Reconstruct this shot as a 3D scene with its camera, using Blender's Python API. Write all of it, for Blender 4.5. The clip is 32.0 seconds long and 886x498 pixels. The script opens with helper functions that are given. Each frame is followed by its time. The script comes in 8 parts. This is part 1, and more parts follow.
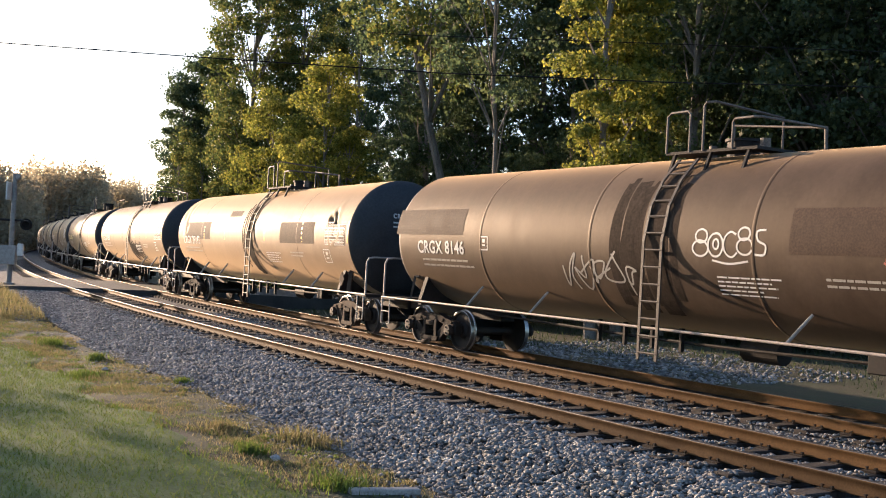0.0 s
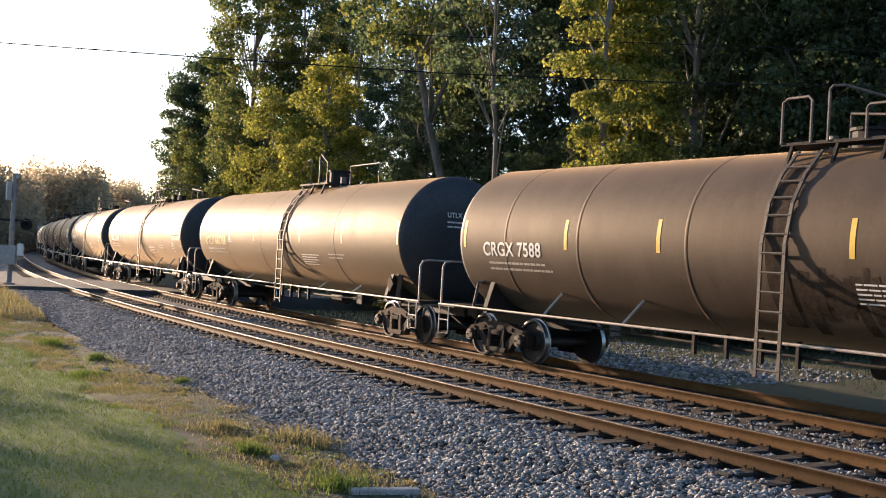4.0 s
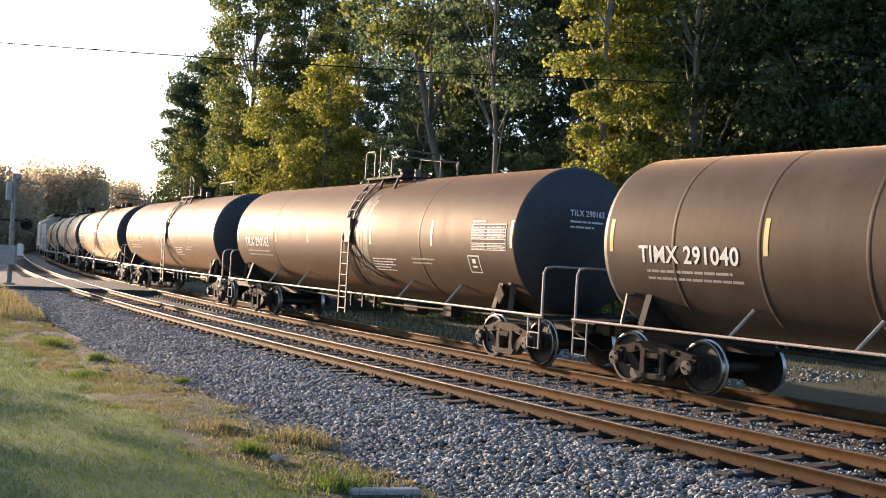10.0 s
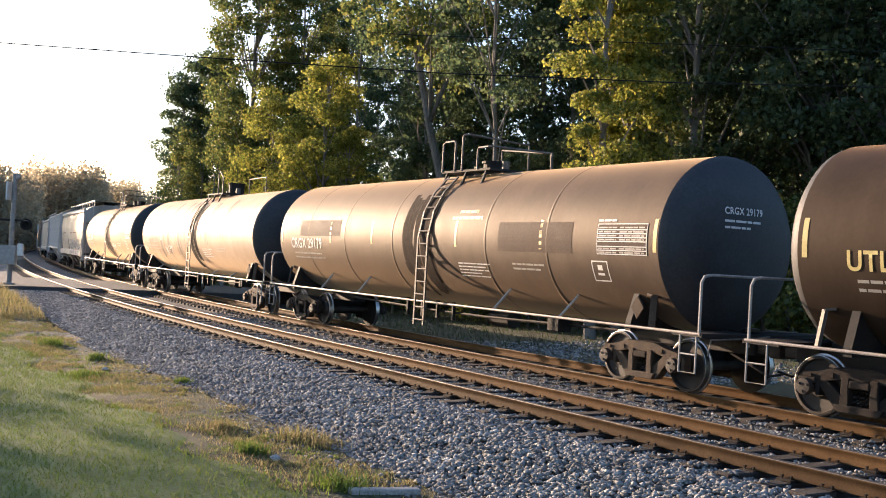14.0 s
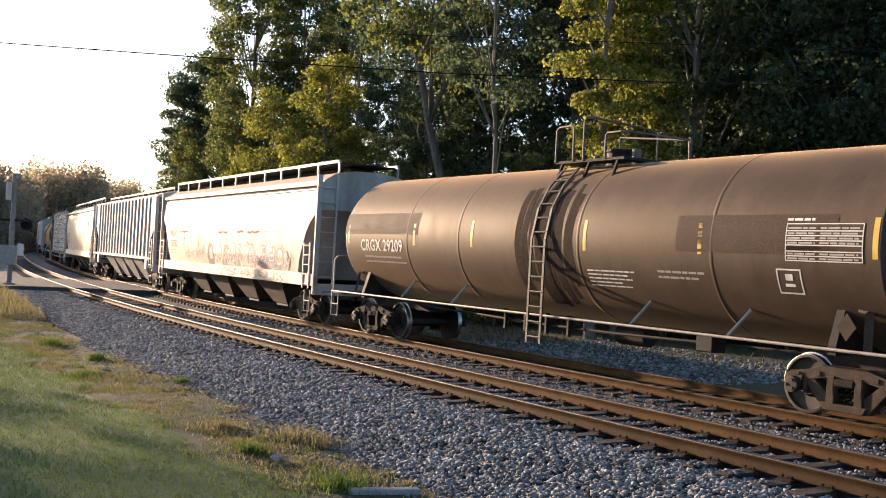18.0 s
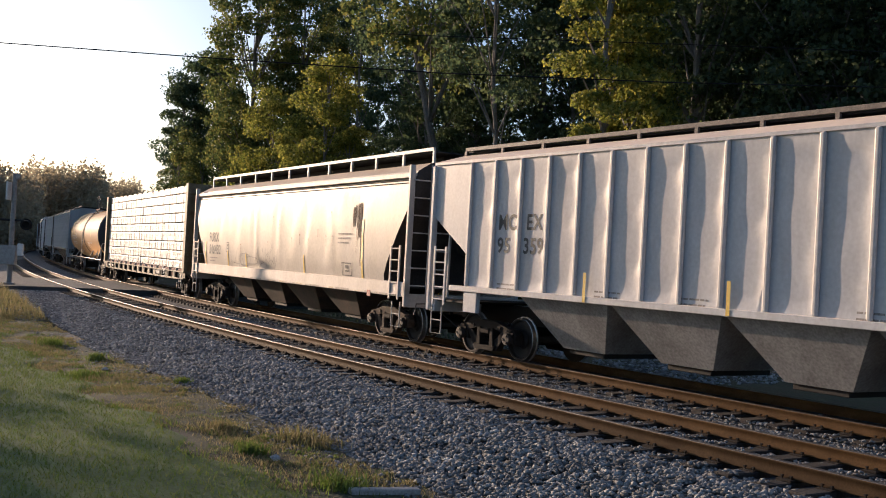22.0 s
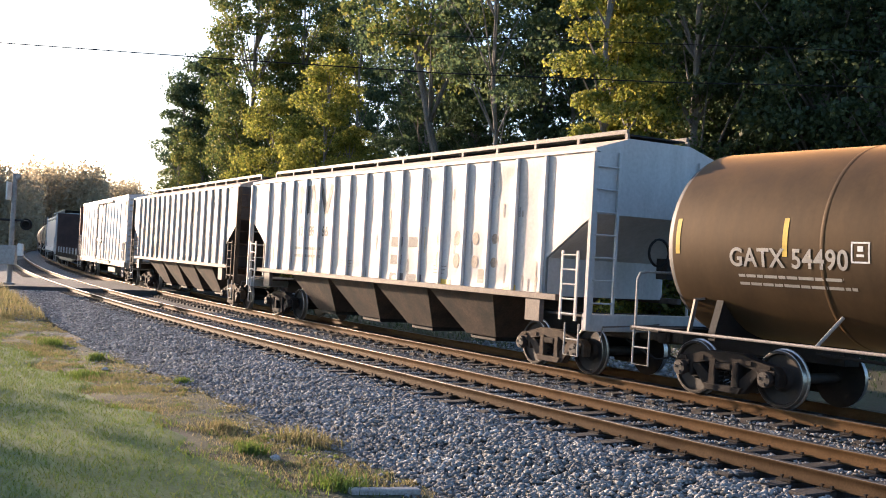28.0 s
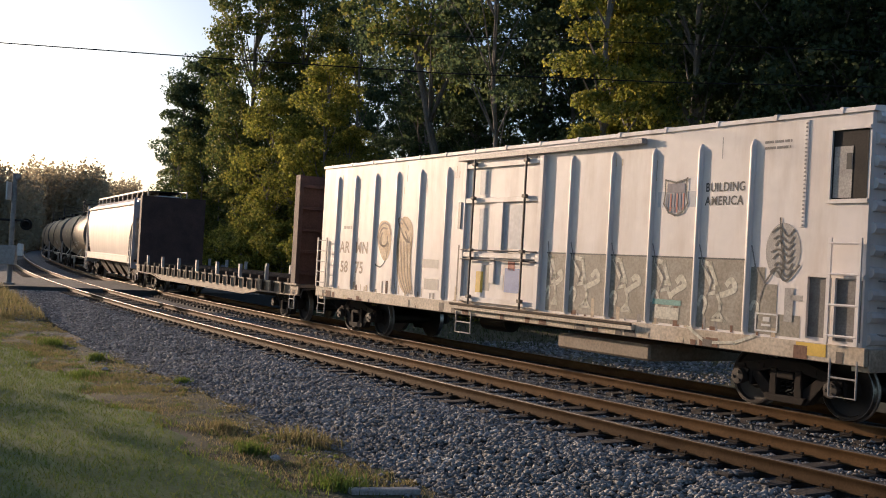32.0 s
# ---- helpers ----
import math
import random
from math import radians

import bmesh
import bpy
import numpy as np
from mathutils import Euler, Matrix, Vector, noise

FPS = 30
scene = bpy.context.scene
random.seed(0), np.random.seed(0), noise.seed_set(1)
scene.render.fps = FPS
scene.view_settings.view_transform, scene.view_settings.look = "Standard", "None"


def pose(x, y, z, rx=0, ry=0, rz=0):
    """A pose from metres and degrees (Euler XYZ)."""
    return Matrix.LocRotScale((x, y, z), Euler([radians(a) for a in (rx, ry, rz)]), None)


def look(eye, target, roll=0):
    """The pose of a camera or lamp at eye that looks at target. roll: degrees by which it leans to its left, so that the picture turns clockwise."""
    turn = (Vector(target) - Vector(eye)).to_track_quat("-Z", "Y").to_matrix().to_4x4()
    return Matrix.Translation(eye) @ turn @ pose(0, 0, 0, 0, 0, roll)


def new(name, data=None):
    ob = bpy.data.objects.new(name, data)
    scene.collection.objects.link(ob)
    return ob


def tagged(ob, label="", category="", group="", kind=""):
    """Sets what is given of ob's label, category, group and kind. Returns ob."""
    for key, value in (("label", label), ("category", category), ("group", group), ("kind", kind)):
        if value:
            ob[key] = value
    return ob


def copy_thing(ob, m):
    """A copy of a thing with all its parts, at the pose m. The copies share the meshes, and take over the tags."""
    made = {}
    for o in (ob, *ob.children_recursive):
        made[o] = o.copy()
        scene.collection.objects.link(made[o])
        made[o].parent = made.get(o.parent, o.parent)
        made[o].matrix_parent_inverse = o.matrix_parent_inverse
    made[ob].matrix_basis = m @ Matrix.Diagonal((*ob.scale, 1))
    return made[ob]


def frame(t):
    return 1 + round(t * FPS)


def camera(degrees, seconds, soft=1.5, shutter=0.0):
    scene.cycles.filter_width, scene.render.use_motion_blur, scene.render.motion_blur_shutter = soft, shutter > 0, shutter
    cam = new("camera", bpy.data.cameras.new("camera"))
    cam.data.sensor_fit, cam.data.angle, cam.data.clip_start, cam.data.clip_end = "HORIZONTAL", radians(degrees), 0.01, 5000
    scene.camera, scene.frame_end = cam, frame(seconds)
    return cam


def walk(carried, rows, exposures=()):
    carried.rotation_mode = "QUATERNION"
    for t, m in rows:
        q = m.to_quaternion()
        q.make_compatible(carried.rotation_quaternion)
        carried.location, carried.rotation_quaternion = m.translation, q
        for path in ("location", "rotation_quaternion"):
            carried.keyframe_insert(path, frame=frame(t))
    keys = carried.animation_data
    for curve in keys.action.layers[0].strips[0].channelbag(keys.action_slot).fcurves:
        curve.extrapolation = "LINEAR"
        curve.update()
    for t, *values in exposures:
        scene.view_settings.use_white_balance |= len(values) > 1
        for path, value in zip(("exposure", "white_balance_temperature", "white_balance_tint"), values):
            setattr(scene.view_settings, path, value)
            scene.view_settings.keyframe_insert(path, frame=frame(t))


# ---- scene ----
# ---- camera ----
cam = camera(45.0, 32.0, soft=1.0)
CAM_POSE = pose(0, 0, 1.994, 90.723, 0, 0) @ pose(0, 0, 0, 0, 0, 3.173)
walk(cam, [(0.0, CAM_POSE), (32.0, CAM_POSE)],
     exposures=[(t, e + 1.08, k, 12) for t, e, k in ((0, 0.16, 5400), (9, 0.3, 5350), (11, 0.44, 5340), (13, 0.45, 5330), (16.5, 0.1, 5400), (18, 0.02, 5400), (19, -0.27, 5300), (20, -0.78, 5150), (22, -0.75, 5150), (23, -0.65, 5200), (24, -0.34, 5250), (25.5, -0.5, 5400), (27.5, 0.45, 5250), (28.2, 0.38, 5150), (29, -0.1, 5020), (30, -0.25, 5120), (31, -0.4, 5200), (32, -0.83, 5320))])

# ---- light ----
SUN_AZ, SUN_EL = 135.0, 9.5      # degrees: direction towards the sun, from +x over +y
world = bpy.data.worlds.new("world")
scene.world = world
world.use_nodes = True
wn = world.node_tree.nodes
sky = wn.new("ShaderNodeTexSky")
sky.sky_type = "NISHITA"
sky.sun_disc = False
sky.sun_elevation = radians(SUN_EL)
sky.sun_rotation = radians(90.0 - SUN_AZ)
sky.dust_density = 2.0
sky.air_density = 0.85
world.node_tree.links.new(sky.outputs[0], wn["Background"].inputs[0])
wn["Background"].inputs[1].default_value = 0.115
sun = new("sun", bpy.data.lights.new("sun", "SUN"))
sun.data.energy = 5.0
sun.data.angle = radians(0.6)
sun.data.color = (1.0, 0.64, 0.35)
sa, se = radians(SUN_AZ), radians(SUN_EL)
sun.matrix_world = look((0, 0, 60), Vector((0, 0, 60)) - 30 * Vector((math.cos(sa) * math.cos(se), math.sin(sa) * math.cos(se), math.sin(se))))


# ---- materials ----
def surf(name, a, b, rough=0.6, scale=1.5, fine=30.0, bump=0.12, metal=0.0, stretch=(1, 1, 1), amount=0.5, spec=0.5,
         island=0.0, obrand=0.0, lo=0.35, hi=0.68, tint=(1, 1, 1), dust_glow=0.0):
    """Two-scale weathered surface between the colours a and b."""
    m = bpy.data.materials.new(name)
    m.use_nodes = True
    nt = m.node_tree
    n, ln = nt.nodes, nt.links
    p = n["Principled BSDF"]
    tc = n.new("ShaderNodeTexCoord")
    mp = n.new("ShaderNodeMapping")
    mp.inputs["Scale"].default_value = stretch
    ln.new(tc.outputs["Object"], mp.inputs[0])
    n1 = n.new("ShaderNodeTexNoise")
    n1.inputs["Scale"].default_value = scale
    n1.inputs["Detail"].default_value = 6
    n1.inputs["Roughness"].default_value = 0.62
    ln.new(mp.outputs[0], n1.inputs["Vector"])
    r1 = n.new("ShaderNodeMapRange")
    r1.inputs[1].default_value, r1.inputs[2].default_value = lo, hi
    ln.new(n1.outputs[0], r1.inputs[0])
    mix = n.new("ShaderNodeMix")
    mix.data_type = "RGBA"
    mix.inputs[6].default_value, mix.inputs[7].default_value = (*a, 1), (*b, 1)
    ln.new(r1.outputs[0], mix.inputs[0])
    n2 = n.new("ShaderNodeTexNoise")
    n2.inputs["Scale"].default_value = fine
    n2.inputs["Detail"].default_value = 4
    ln.new(tc.outputs["Object"], n2.inputs["Vector"])
    r2 = n.new("ShaderNodeMapRange")
    r2.inputs[1].default_value, r2.inputs[2].default_value = 0.3, 0.7
    r2.inputs[3].default_value, r2.inputs[4].default_value = 1 - amount * 0.5, 1 + amount * 0.5
    ln.new(n2.outputs[0], r2.inputs[0])
    val = r2.outputs[0]
    for amt, kind in ((island, "ShaderNodeNewGeometry"), (obrand, "ShaderNodeObjectInfo")):
        if amt:
            g = n.new(kind)
            r3 = n.new("ShaderNodeMapRange")
            r3.inputs[3].default_value, r3.inputs[4].default_value = 1 - amt, 1 + amt
            ln.new(g.outputs["Random Per Island" if kind.endswith("Geometry") else "Random"], r3.inputs[0])
            mu = n.new("ShaderNodeMath")
            mu.operation = "MULTIPLY"
            ln.new(val, mu.inputs[0])
            ln.new(r3.outputs[0], mu.inputs[1])
            val = mu.outputs[0]
    sc = n.new("ShaderNodeVectorMath")
    sc.operation = "SCALE"
    ln.new(mix.outputs[2], sc.inputs[0])
    ln.new(val, sc.inputs["Scale"])
    ln.new(sc.outputs[0], p.inputs["Base Color"])
    r4 = n.new("ShaderNodeMapRange")
    r4.inputs[3].default_value, r4.inputs[4].default_value = max(0.03, rough - 0.1), min(1, rough + 0.12)
    ln.new(n1.outputs[0], r4.inputs[0])
    ln.new(r4.outputs[0], p.inputs["Roughness"])
    p.inputs["Metallic"].default_value = metal
    p.inputs["Specular IOR Level"].default_value = spec
    p.inputs["Specular Tint"].default_value = (*tint, 1)
    if dust_glow:      # dust film as tinted sheen; carries the sun's glow at a flat angle
        p.inputs["Sheen Weight"].default_value = dust_glow
        p.inputs["Sheen Roughness"].default_value = 0.3
        p.inputs["Sheen Tint"].default_value = (*tint, 1)
    if bump:
        bp = n.new("ShaderNodeBump")
        bp.inputs["Strength"].default_value = bump
        bp.inputs["Distance"].default_value = 0.02
        ln.new(n2.outputs[0], bp.inputs["Height"])
        ln.new(bp.outputs[0], p.inputs["Normal"])
    return m


def leaf_material(name, dark, light, yellow):
    """Leaf: diffuse with light shining through, a different tint for each leaf."""
    m = bpy.data.materials.new(name)
    m.use_nodes = True
    n, ln = m.node_tree.nodes, m.node_tree.links
    n.remove(n["Principled BSDF"])
    g = n.new("ShaderNodeNewGeometry")
    ramp = n.new("ShaderNodeValToRGB")
    e = ramp.color_ramp.elements
    e[0].color, e[1].color = (*dark, 1), (*yellow, 1)
    e[0].position, e[1].position = 0.1, 0.95
    k = ramp.color_ramp.elements.new(0.55)
    k.color = (*light, 1)
    ln.new(g.outputs["Random Per Island"], ramp.inputs[0])
    d, t, gl = n.new("ShaderNodeBsdfDiffuse"), n.new("ShaderNodeBsdfTranslucent"), n.new("ShaderNodeBsdfGlossy")
    gl.inputs["Roughness"].default_value = 0.5
    gl.inputs[0].default_value = (0.5, 0.5, 0.5, 1)
    m1, m2 = n.new("ShaderNodeMixShader"), n.new("ShaderNodeMixShader")
    m1.inputs[0].default_value, m2.inputs[0].default_value = 0.6, 0.04
    for s in (d, t):
        ln.new(ramp.outputs[0], s.inputs[0])
    ln.new(d.outputs[0], m1.inputs[1])
    ln.new(t.outputs[0], m1.inputs[2])
    ln.new(m1.outputs[0], m2.inputs[1])
    ln.new(gl.outputs[0], m2.inputs[2])
    ln.new(m2.outputs[0], n["Material Output"].inputs[0])
    return m


M = {}
M["stone"] = surf("ballast_stone", (0.15, 0.149, 0.145), (0.33, 0.328, 0.318), 0.9, 3, 60, 0.3, island=0.5, spec=0.12)
M["bed"] = surf("ballast_bed", (0.06, 0.062, 0.064), (0.12, 0.122, 0.125), 0.9, 14, 40, 0.9, amount=0.9)
M["rust_rail"] = surf("rusty_rail", (0.08, 0.046, 0.02), (0.125, 0.073, 0.032), 0.7, 2, 50, 0.1, spec=0.05, tint=(1.0, 0.6, 0.3))
# Rail rust at about two thirds brightness, for the near outer rail.
M["darker_rail"] = surf("darker_rusty_rail", (0.05, 0.031, 0.016), (0.085, 0.054, 0.028), 0.7, 2, 50, 0.1, spec=0.05, tint=(1.0, 0.6, 0.3))
M["rail_top"] = surf("worn_rail_top", (0.15, 0.125, 0.1), (0.21, 0.18, 0.15), 0.42, 6, 60, 0.02, metal=0.9)
M["tie"] = surf("creosoted_wood", (0.018, 0.014, 0.012), (0.05, 0.04, 0.032), 0.85, 5, 40, 0.5, stretch=(1, 6, 1), obrand=0.3)
M["asphalt"] = surf("asphalt", (0.05, 0.05, 0.05), (0.085, 0.084, 0.08), 0.85, 1.5, 60, 0.3)
M["lawn"] = surf("lawn_turf", (0.06, 0.095, 0.018), (0.085, 0.12, 0.026), 0.95, 1.1, 30, 0.4, amount=0.6)
M["ground"] = surf("grassy_soil", (0.06, 0.052, 0.028), (0.05, 0.058, 0.022), 0.95, 1.3, 22, 0.8, amount=1.0)
M["bark"] = surf("bark", (0.14, 0.125, 0.105), (0.27, 0.245, 0.21), 0.9, 3, 18, 0.8, stretch=(1, 1, 0.25))
# Half light, low sun and shade in the wood are put into these greens.
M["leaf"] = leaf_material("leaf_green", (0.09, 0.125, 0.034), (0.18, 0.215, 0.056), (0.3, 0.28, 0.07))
M["leaf_sunlit"] = leaf_material("leaf_sunlit_green", (0.14, 0.17, 0.03), (0.3, 0.31, 0.05), (0.44, 0.4, 0.07))
M["leaf_shaded"] = leaf_material("leaf_shaded", (0.07, 0.105, 0.055), (0.112, 0.158, 0.073), (0.165, 0.2, 0.083))
# Far haze is put into this leaf colour, much paler than real foliage.
M["leaf_hazed"] = leaf_material("leaf_hazed", (0.4, 0.34, 0.225), (0.44, 0.37, 0.24), (0.48, 0.4, 0.255))
M["grass"] = leaf_material("lawn_grass", (0.095, 0.15, 0.026), (0.12, 0.172, 0.03), (0.165, 0.19, 0.04))
M["weed"] = leaf_material("low_weeds", (0.03, 0.05, 0.02), (0.045, 0.07, 0.028), (0.07, 0.09, 0.035))
M["dry"] = leaf_material("dry_grass", (0.15, 0.155, 0.055), (0.25, 0.215, 0.105), (0.3, 0.25, 0.13))
M["black"] = surf("black_steel", (0.01, 0.009, 0.009), (0.026, 0.022, 0.02), 0.7, 2, 30, 0.15, spec=0.3)
M["frame"] = surf("dirty_cast_steel", (0.01, 0.0075, 0.006), (0.026, 0.018, 0.013), 0.85, 4, 40, 0.25, spec=0.3)
M["frame_rust"] = surf("rusty_cast_steel", (0.04, 0.028, 0.019), (0.095, 0.067, 0.045), 0.85, 4, 40, 0.25, spec=0.3)
M["wheel"] = surf("wheel_steel", (0.014, 0.011, 0.01), (0.036, 0.026, 0.019), 0.7, 3, 40, 0.15)
M["tread"] = surf("bright_tread", (0.4, 0.38, 0.36), (0.5, 0.48, 0.46), 0.35, 5, 40, 0.02, metal=1.0)
M["pipe_grey"] = surf("galvanised_pipe", (0.3, 0.28, 0.26), (0.42, 0.4, 0.37), 0.5, 6, 40, 0.05)
M["ladder"] = surf("sooty_ladder_steel", (0.03, 0.024, 0.02), (0.09, 0.07, 0.055), 0.6, 5, 40, 0.05)
M["pipe_brown"] = surf("rust_stained_pipe", (0.08, 0.062, 0.05), (0.2, 0.16, 0.125), 0.6, 5, 40, 0.05)
M["mast"] = surf("weathered_mast", (0.2, 0.19, 0.18), (0.3, 0.29, 0.28), 0.5, 5, 40, 0.05)
M["white"] = surf("white_lettering", (0.66, 0.64, 0.6), (0.8, 0.79, 0.76), 0.6, 6, 40, 0.0, amount=0.15)
M["pale"] = surf("faded_lettering", (0.34, 0.31, 0.27), (0.44, 0.41, 0.36), 0.6, 6, 40, 0.0, amount=0.2)
M["yellow"] = surf("yellow_reflector", (0.62, 0.4, 0.03), (0.78, 0.52, 0.05), 0.5, 6, 40, 0.0, amount=0.15)
M["gold"] = surf("gold_lettering", (0.62, 0.48, 0.16), (0.74, 0.6, 0.24), 0.5, 6, 40, 0.0, amount=0.15)
M["ink"] = surf("black_lettering", (0.03, 0.03, 0.03), (0.07, 0.07, 0.065), 0.6, 6, 40, 0.0, amount=0.15)
M["red"] = surf("red_paint", (0.3, 0.05, 0.03), (0.42, 0.1, 0.06), 0.6, 6, 40, 0.0)
M["graf_red"] = surf("red_spray", (0.34, 0.08, 0.06), (0.44, 0.15, 0.11), 0.6, 6, 40, 0.0)
M["graf_blue"] = surf("blue_spray", (0.15, 0.155, 0.26), (0.25, 0.25, 0.36), 0.6, 6, 40, 0.0)
M["graf_pink"] = surf("pink_spray", (0.5, 0.32, 0.28), (0.6, 0.44, 0.4), 0.6, 6, 40, 0.0)
M["graf_green"] = surf("teal_spray", (0.12, 0.3, 0.27), (0.2, 0.4, 0.35), 0.6, 6, 40, 0.0)
M["blue"] = surf("blue_sticker", (0.1, 0.16, 0.4), (0.16, 0.24, 0.5), 0.5, 6, 40, 0.0)


# The warm tint puts the low sun's glow into gloss and sheen.
def dirt_paint(name, a, b, rough=0.6, stretch=(1.2, 1.2, 0.25), spec=0.32, scale=1.4, tint=(1.0, 0.74, 0.46), dust_glow=0.32, grain=0.16):
    return surf(name, a, b, rough, scale, 14, 0.03, stretch=stretch, amount=grain, spec=spec, tint=tint, dust_glow=dust_glow)


# ---- mesh helpers ----
def part(name, bm, material, parent, label="", smooth=False):
    """One mesh object under a thing or a part."""
    me = bpy.data.meshes.new(name)
    bmesh.ops.recalc_face_normals(bm, faces=bm.faces)
    bm.to_mesh(me)
    bm.free()
    for k in (material if isinstance(material, (list, tuple)) else [material]):
        me.materials.append(k)
    if smooth:
        me.shade_smooth()
        me.set_sharp_from_angle(angle=radians(35))
    ob = new(name, me)
    ob.parent = parent
    if label:
        tagged(ob, label)
    return ob


def again(name, src, parent, m=None, label=""):
    """A further piece on the mesh of src."""
    ob = new(name, src.data)
    ob.parent = parent
    if m is not None:
        ob.matrix_basis = m
    if label:
        tagged(ob, label)
    return ob


def thing(name, label, category, m=None, group="", kind=""):
    ob = new(name)
    ob.empty_display_size = 0.2
    if m is not None:
        ob.matrix_basis = m
    return tagged(ob, label, category, group, kind)


def box(bm, x0, x1, y0, y1, z0, z1, mi=0):
    v = [bm.verts.new(p) for p in ((x0, y0, z0), (x1, y0, z0), (x1, y1, z0), (x0, y1, z0), (x0, y0, z1), (x1, y0, z1), (x1, y1, z1), (x0, y1, z1))]
    for f in ((0, 3, 2, 1), (4, 5, 6, 7), (0, 1, 5, 4), (1, 2, 6, 5), (2, 3, 7, 6), (3, 0, 4, 7)):
        bm.faces.new([v[i] for i in f]).material_index = mi
    return bm


def bevelled(bm, w=0.01, seg=1):
    bmesh.ops.bevel(bm, geom=bm.edges[:], offset=w, segments=seg, affect="EDGES", profile=0.5)
    return bm


def bar(bm, a, b, w, h=None):
    """A square bar from a to b."""
    a, b = Vector(a), Vector(b)
    d = (b - a).normalized()
    s = d.cross(Vector((0, 0, 1)))
    s = s.normalized() if s.length > 1e-4 else Vector((1, 0, 0))
    u = s.cross(d)
    h = h or w
    ring = []
    for p in (a, b):
        ring.append([bm.verts.new(p + s * i * w / 2 + u * j * h / 2) for i, j in ((-1, -1), (1, -1), (1, 1), (-1, 1))])
    for i in range(4):
        bm.faces.new((ring[0][i], ring[0][(i + 1) % 4], ring[1][(i + 1) % 4], ring[1][i]))
    bm.faces.new(ring[0][::-1])
    bm.faces.new(ring[1])
    return bm


def tube(bm, pts, r, n=6, caps=True):
    """A round pipe along a path; r may be one radius or one for each point."""
    pts = [Vector(p) for p in pts]
    rs = r if isinstance(r, (list, tuple)) else [r] * len(pts)
    rings, last = [], None
    for i, p in enumerate(pts):
        d = (pts[min(i + 1, len(pts) - 1)] - pts[max(i - 1, 0)]).normalized()
        if last is None:
            s = d.cross(Vector((0, 0, 1)))
            s = s.normalized() if s.length > 1e-3 else Vector((1, 0, 0))
        else:
            s = (last - d * last.dot(d)).normalized()
        last = s
        u = d.cross(s)
        rings.append([bm.verts.new(p + rs[i] * (s * math.cos(2 * math.pi * k / n) + u * math.sin(2 * math.pi * k / n))) for k in range(n)])
    for a, b in zip(rings, rings[1:]):
        for k in range(n):
            bm.faces.new((a[k], a[(k + 1) % n], b[(k + 1) % n], b[k]))
    if caps:
        bm.faces.new(rings[0][::-1])
        bm.faces.new(rings[-1])
    return bm


def prism(bm, outline, y0, y1, mi=0):
    """The outline (x, z) pushed from y0 to y1."""
    a = [bm.verts.new((x, y0, z)) for x, z in outline]
    b = [bm.verts.new((x, y1, z)) for x, z in outline]
    n = len(a)
    for i in range(n):
        bm.faces.new((a[i], a[(i + 1) % n], b[(i + 1) % n], b[i])).material_index = mi
    bm.faces.new(a[::-1]).material_index = mi
    bm.faces.new(b).material_index = mi
    return bm


def prism_x(bm, outline, x0, x1):
    """The outline (y, z) pushed from x0 to x1."""
    a = [bm.verts.new((x0, y, z)) for y, z in outline]
    b = [bm.verts.new((x1, y, z)) for y, z in outline]
    n = len(a)
    for i in range(n):
        bm.faces.new((a[i], a[(i + 1) % n], b[(i + 1) % n], b[i]))
    bm.faces.new(a[::-1])
    bm.faces.new(b)
    return bm


def lathe_y(bm, profile, n=24, mats=None, centre=(0, 0, 0)):
    """Rings (y, r) turned about the y axis; mats: material index of each band."""
    cx, cy, cz = centre
    rings = []
    for y, r in profile:
        if r < 1e-5:
            rings.append([bm.verts.new((cx, cy + y, cz))] * n)
        else:
            rings.append([bm.verts.new((cx + r * math.cos(2 * math.pi * k / n), cy + y, cz + r * math.sin(2 * math.pi * k / n))) for k in range(n)])
    for j, (a, b) in enumerate(zip(rings, rings[1:])):
        for k in range(n):
            f = []
            for v in (a[k], a[(k + 1) % n], b[(k + 1) % n], b[k]):
                if v not in f:
                    f.append(v)
            if len(f) > 2:
                bm.faces.new(f).material_index = mats[j] if mats else 0
    return bm


def lathe_x(bm, profile, n=48, z=0.0):
    """Rings (x, r) turned about the x axis at height z."""
    rings = []
    for x, r in profile:
        if r < 1e-5:
            rings.append([bm.verts.new((x, 0, z))] * n)
        else:
            rings.append([bm.verts.new((x, r * math.cos(2 * math.pi * k / n), z + r * math.sin(2 * math.pi * k / n))) for k in range(n)])
    for a, b in zip(rings, rings[1:]):
        for k in range(n):
            f = []
            for v in (a[k], a[(k + 1) % n], b[(k + 1) % n], b[k]):
                if v not in f:
                    f.append(v)
            if len(f) > 2:
                bm.faces.new(f)
    return bm


def mesh_ob(name, verts, faces_quads, material, smooth=False):
    """A large mesh from arrays: verts (n, 3), faces (m, k)."""
    me = bpy.data.meshes.new(name)
    v = np.asarray(verts, np.float32)
    f = np.asarray(faces_quads, np.int32)
    k = f.shape[1]
    me.vertices.add(len(v))
    me.vertices.foreach_set("co", v.ravel())
    me.loops.add(f.size)
    me.loops.foreach_set("vertex_index", f.ravel())
    me.polygons.add(len(f))
    me.polygons.foreach_set("loop_start", np.arange(0, f.size, k, dtype=np.int32))
    me.update(calc_edges=True)
    me.validate()
    me.materials.append(material)
    if smooth:
        me.shade_smooth()
    return new(name, me)


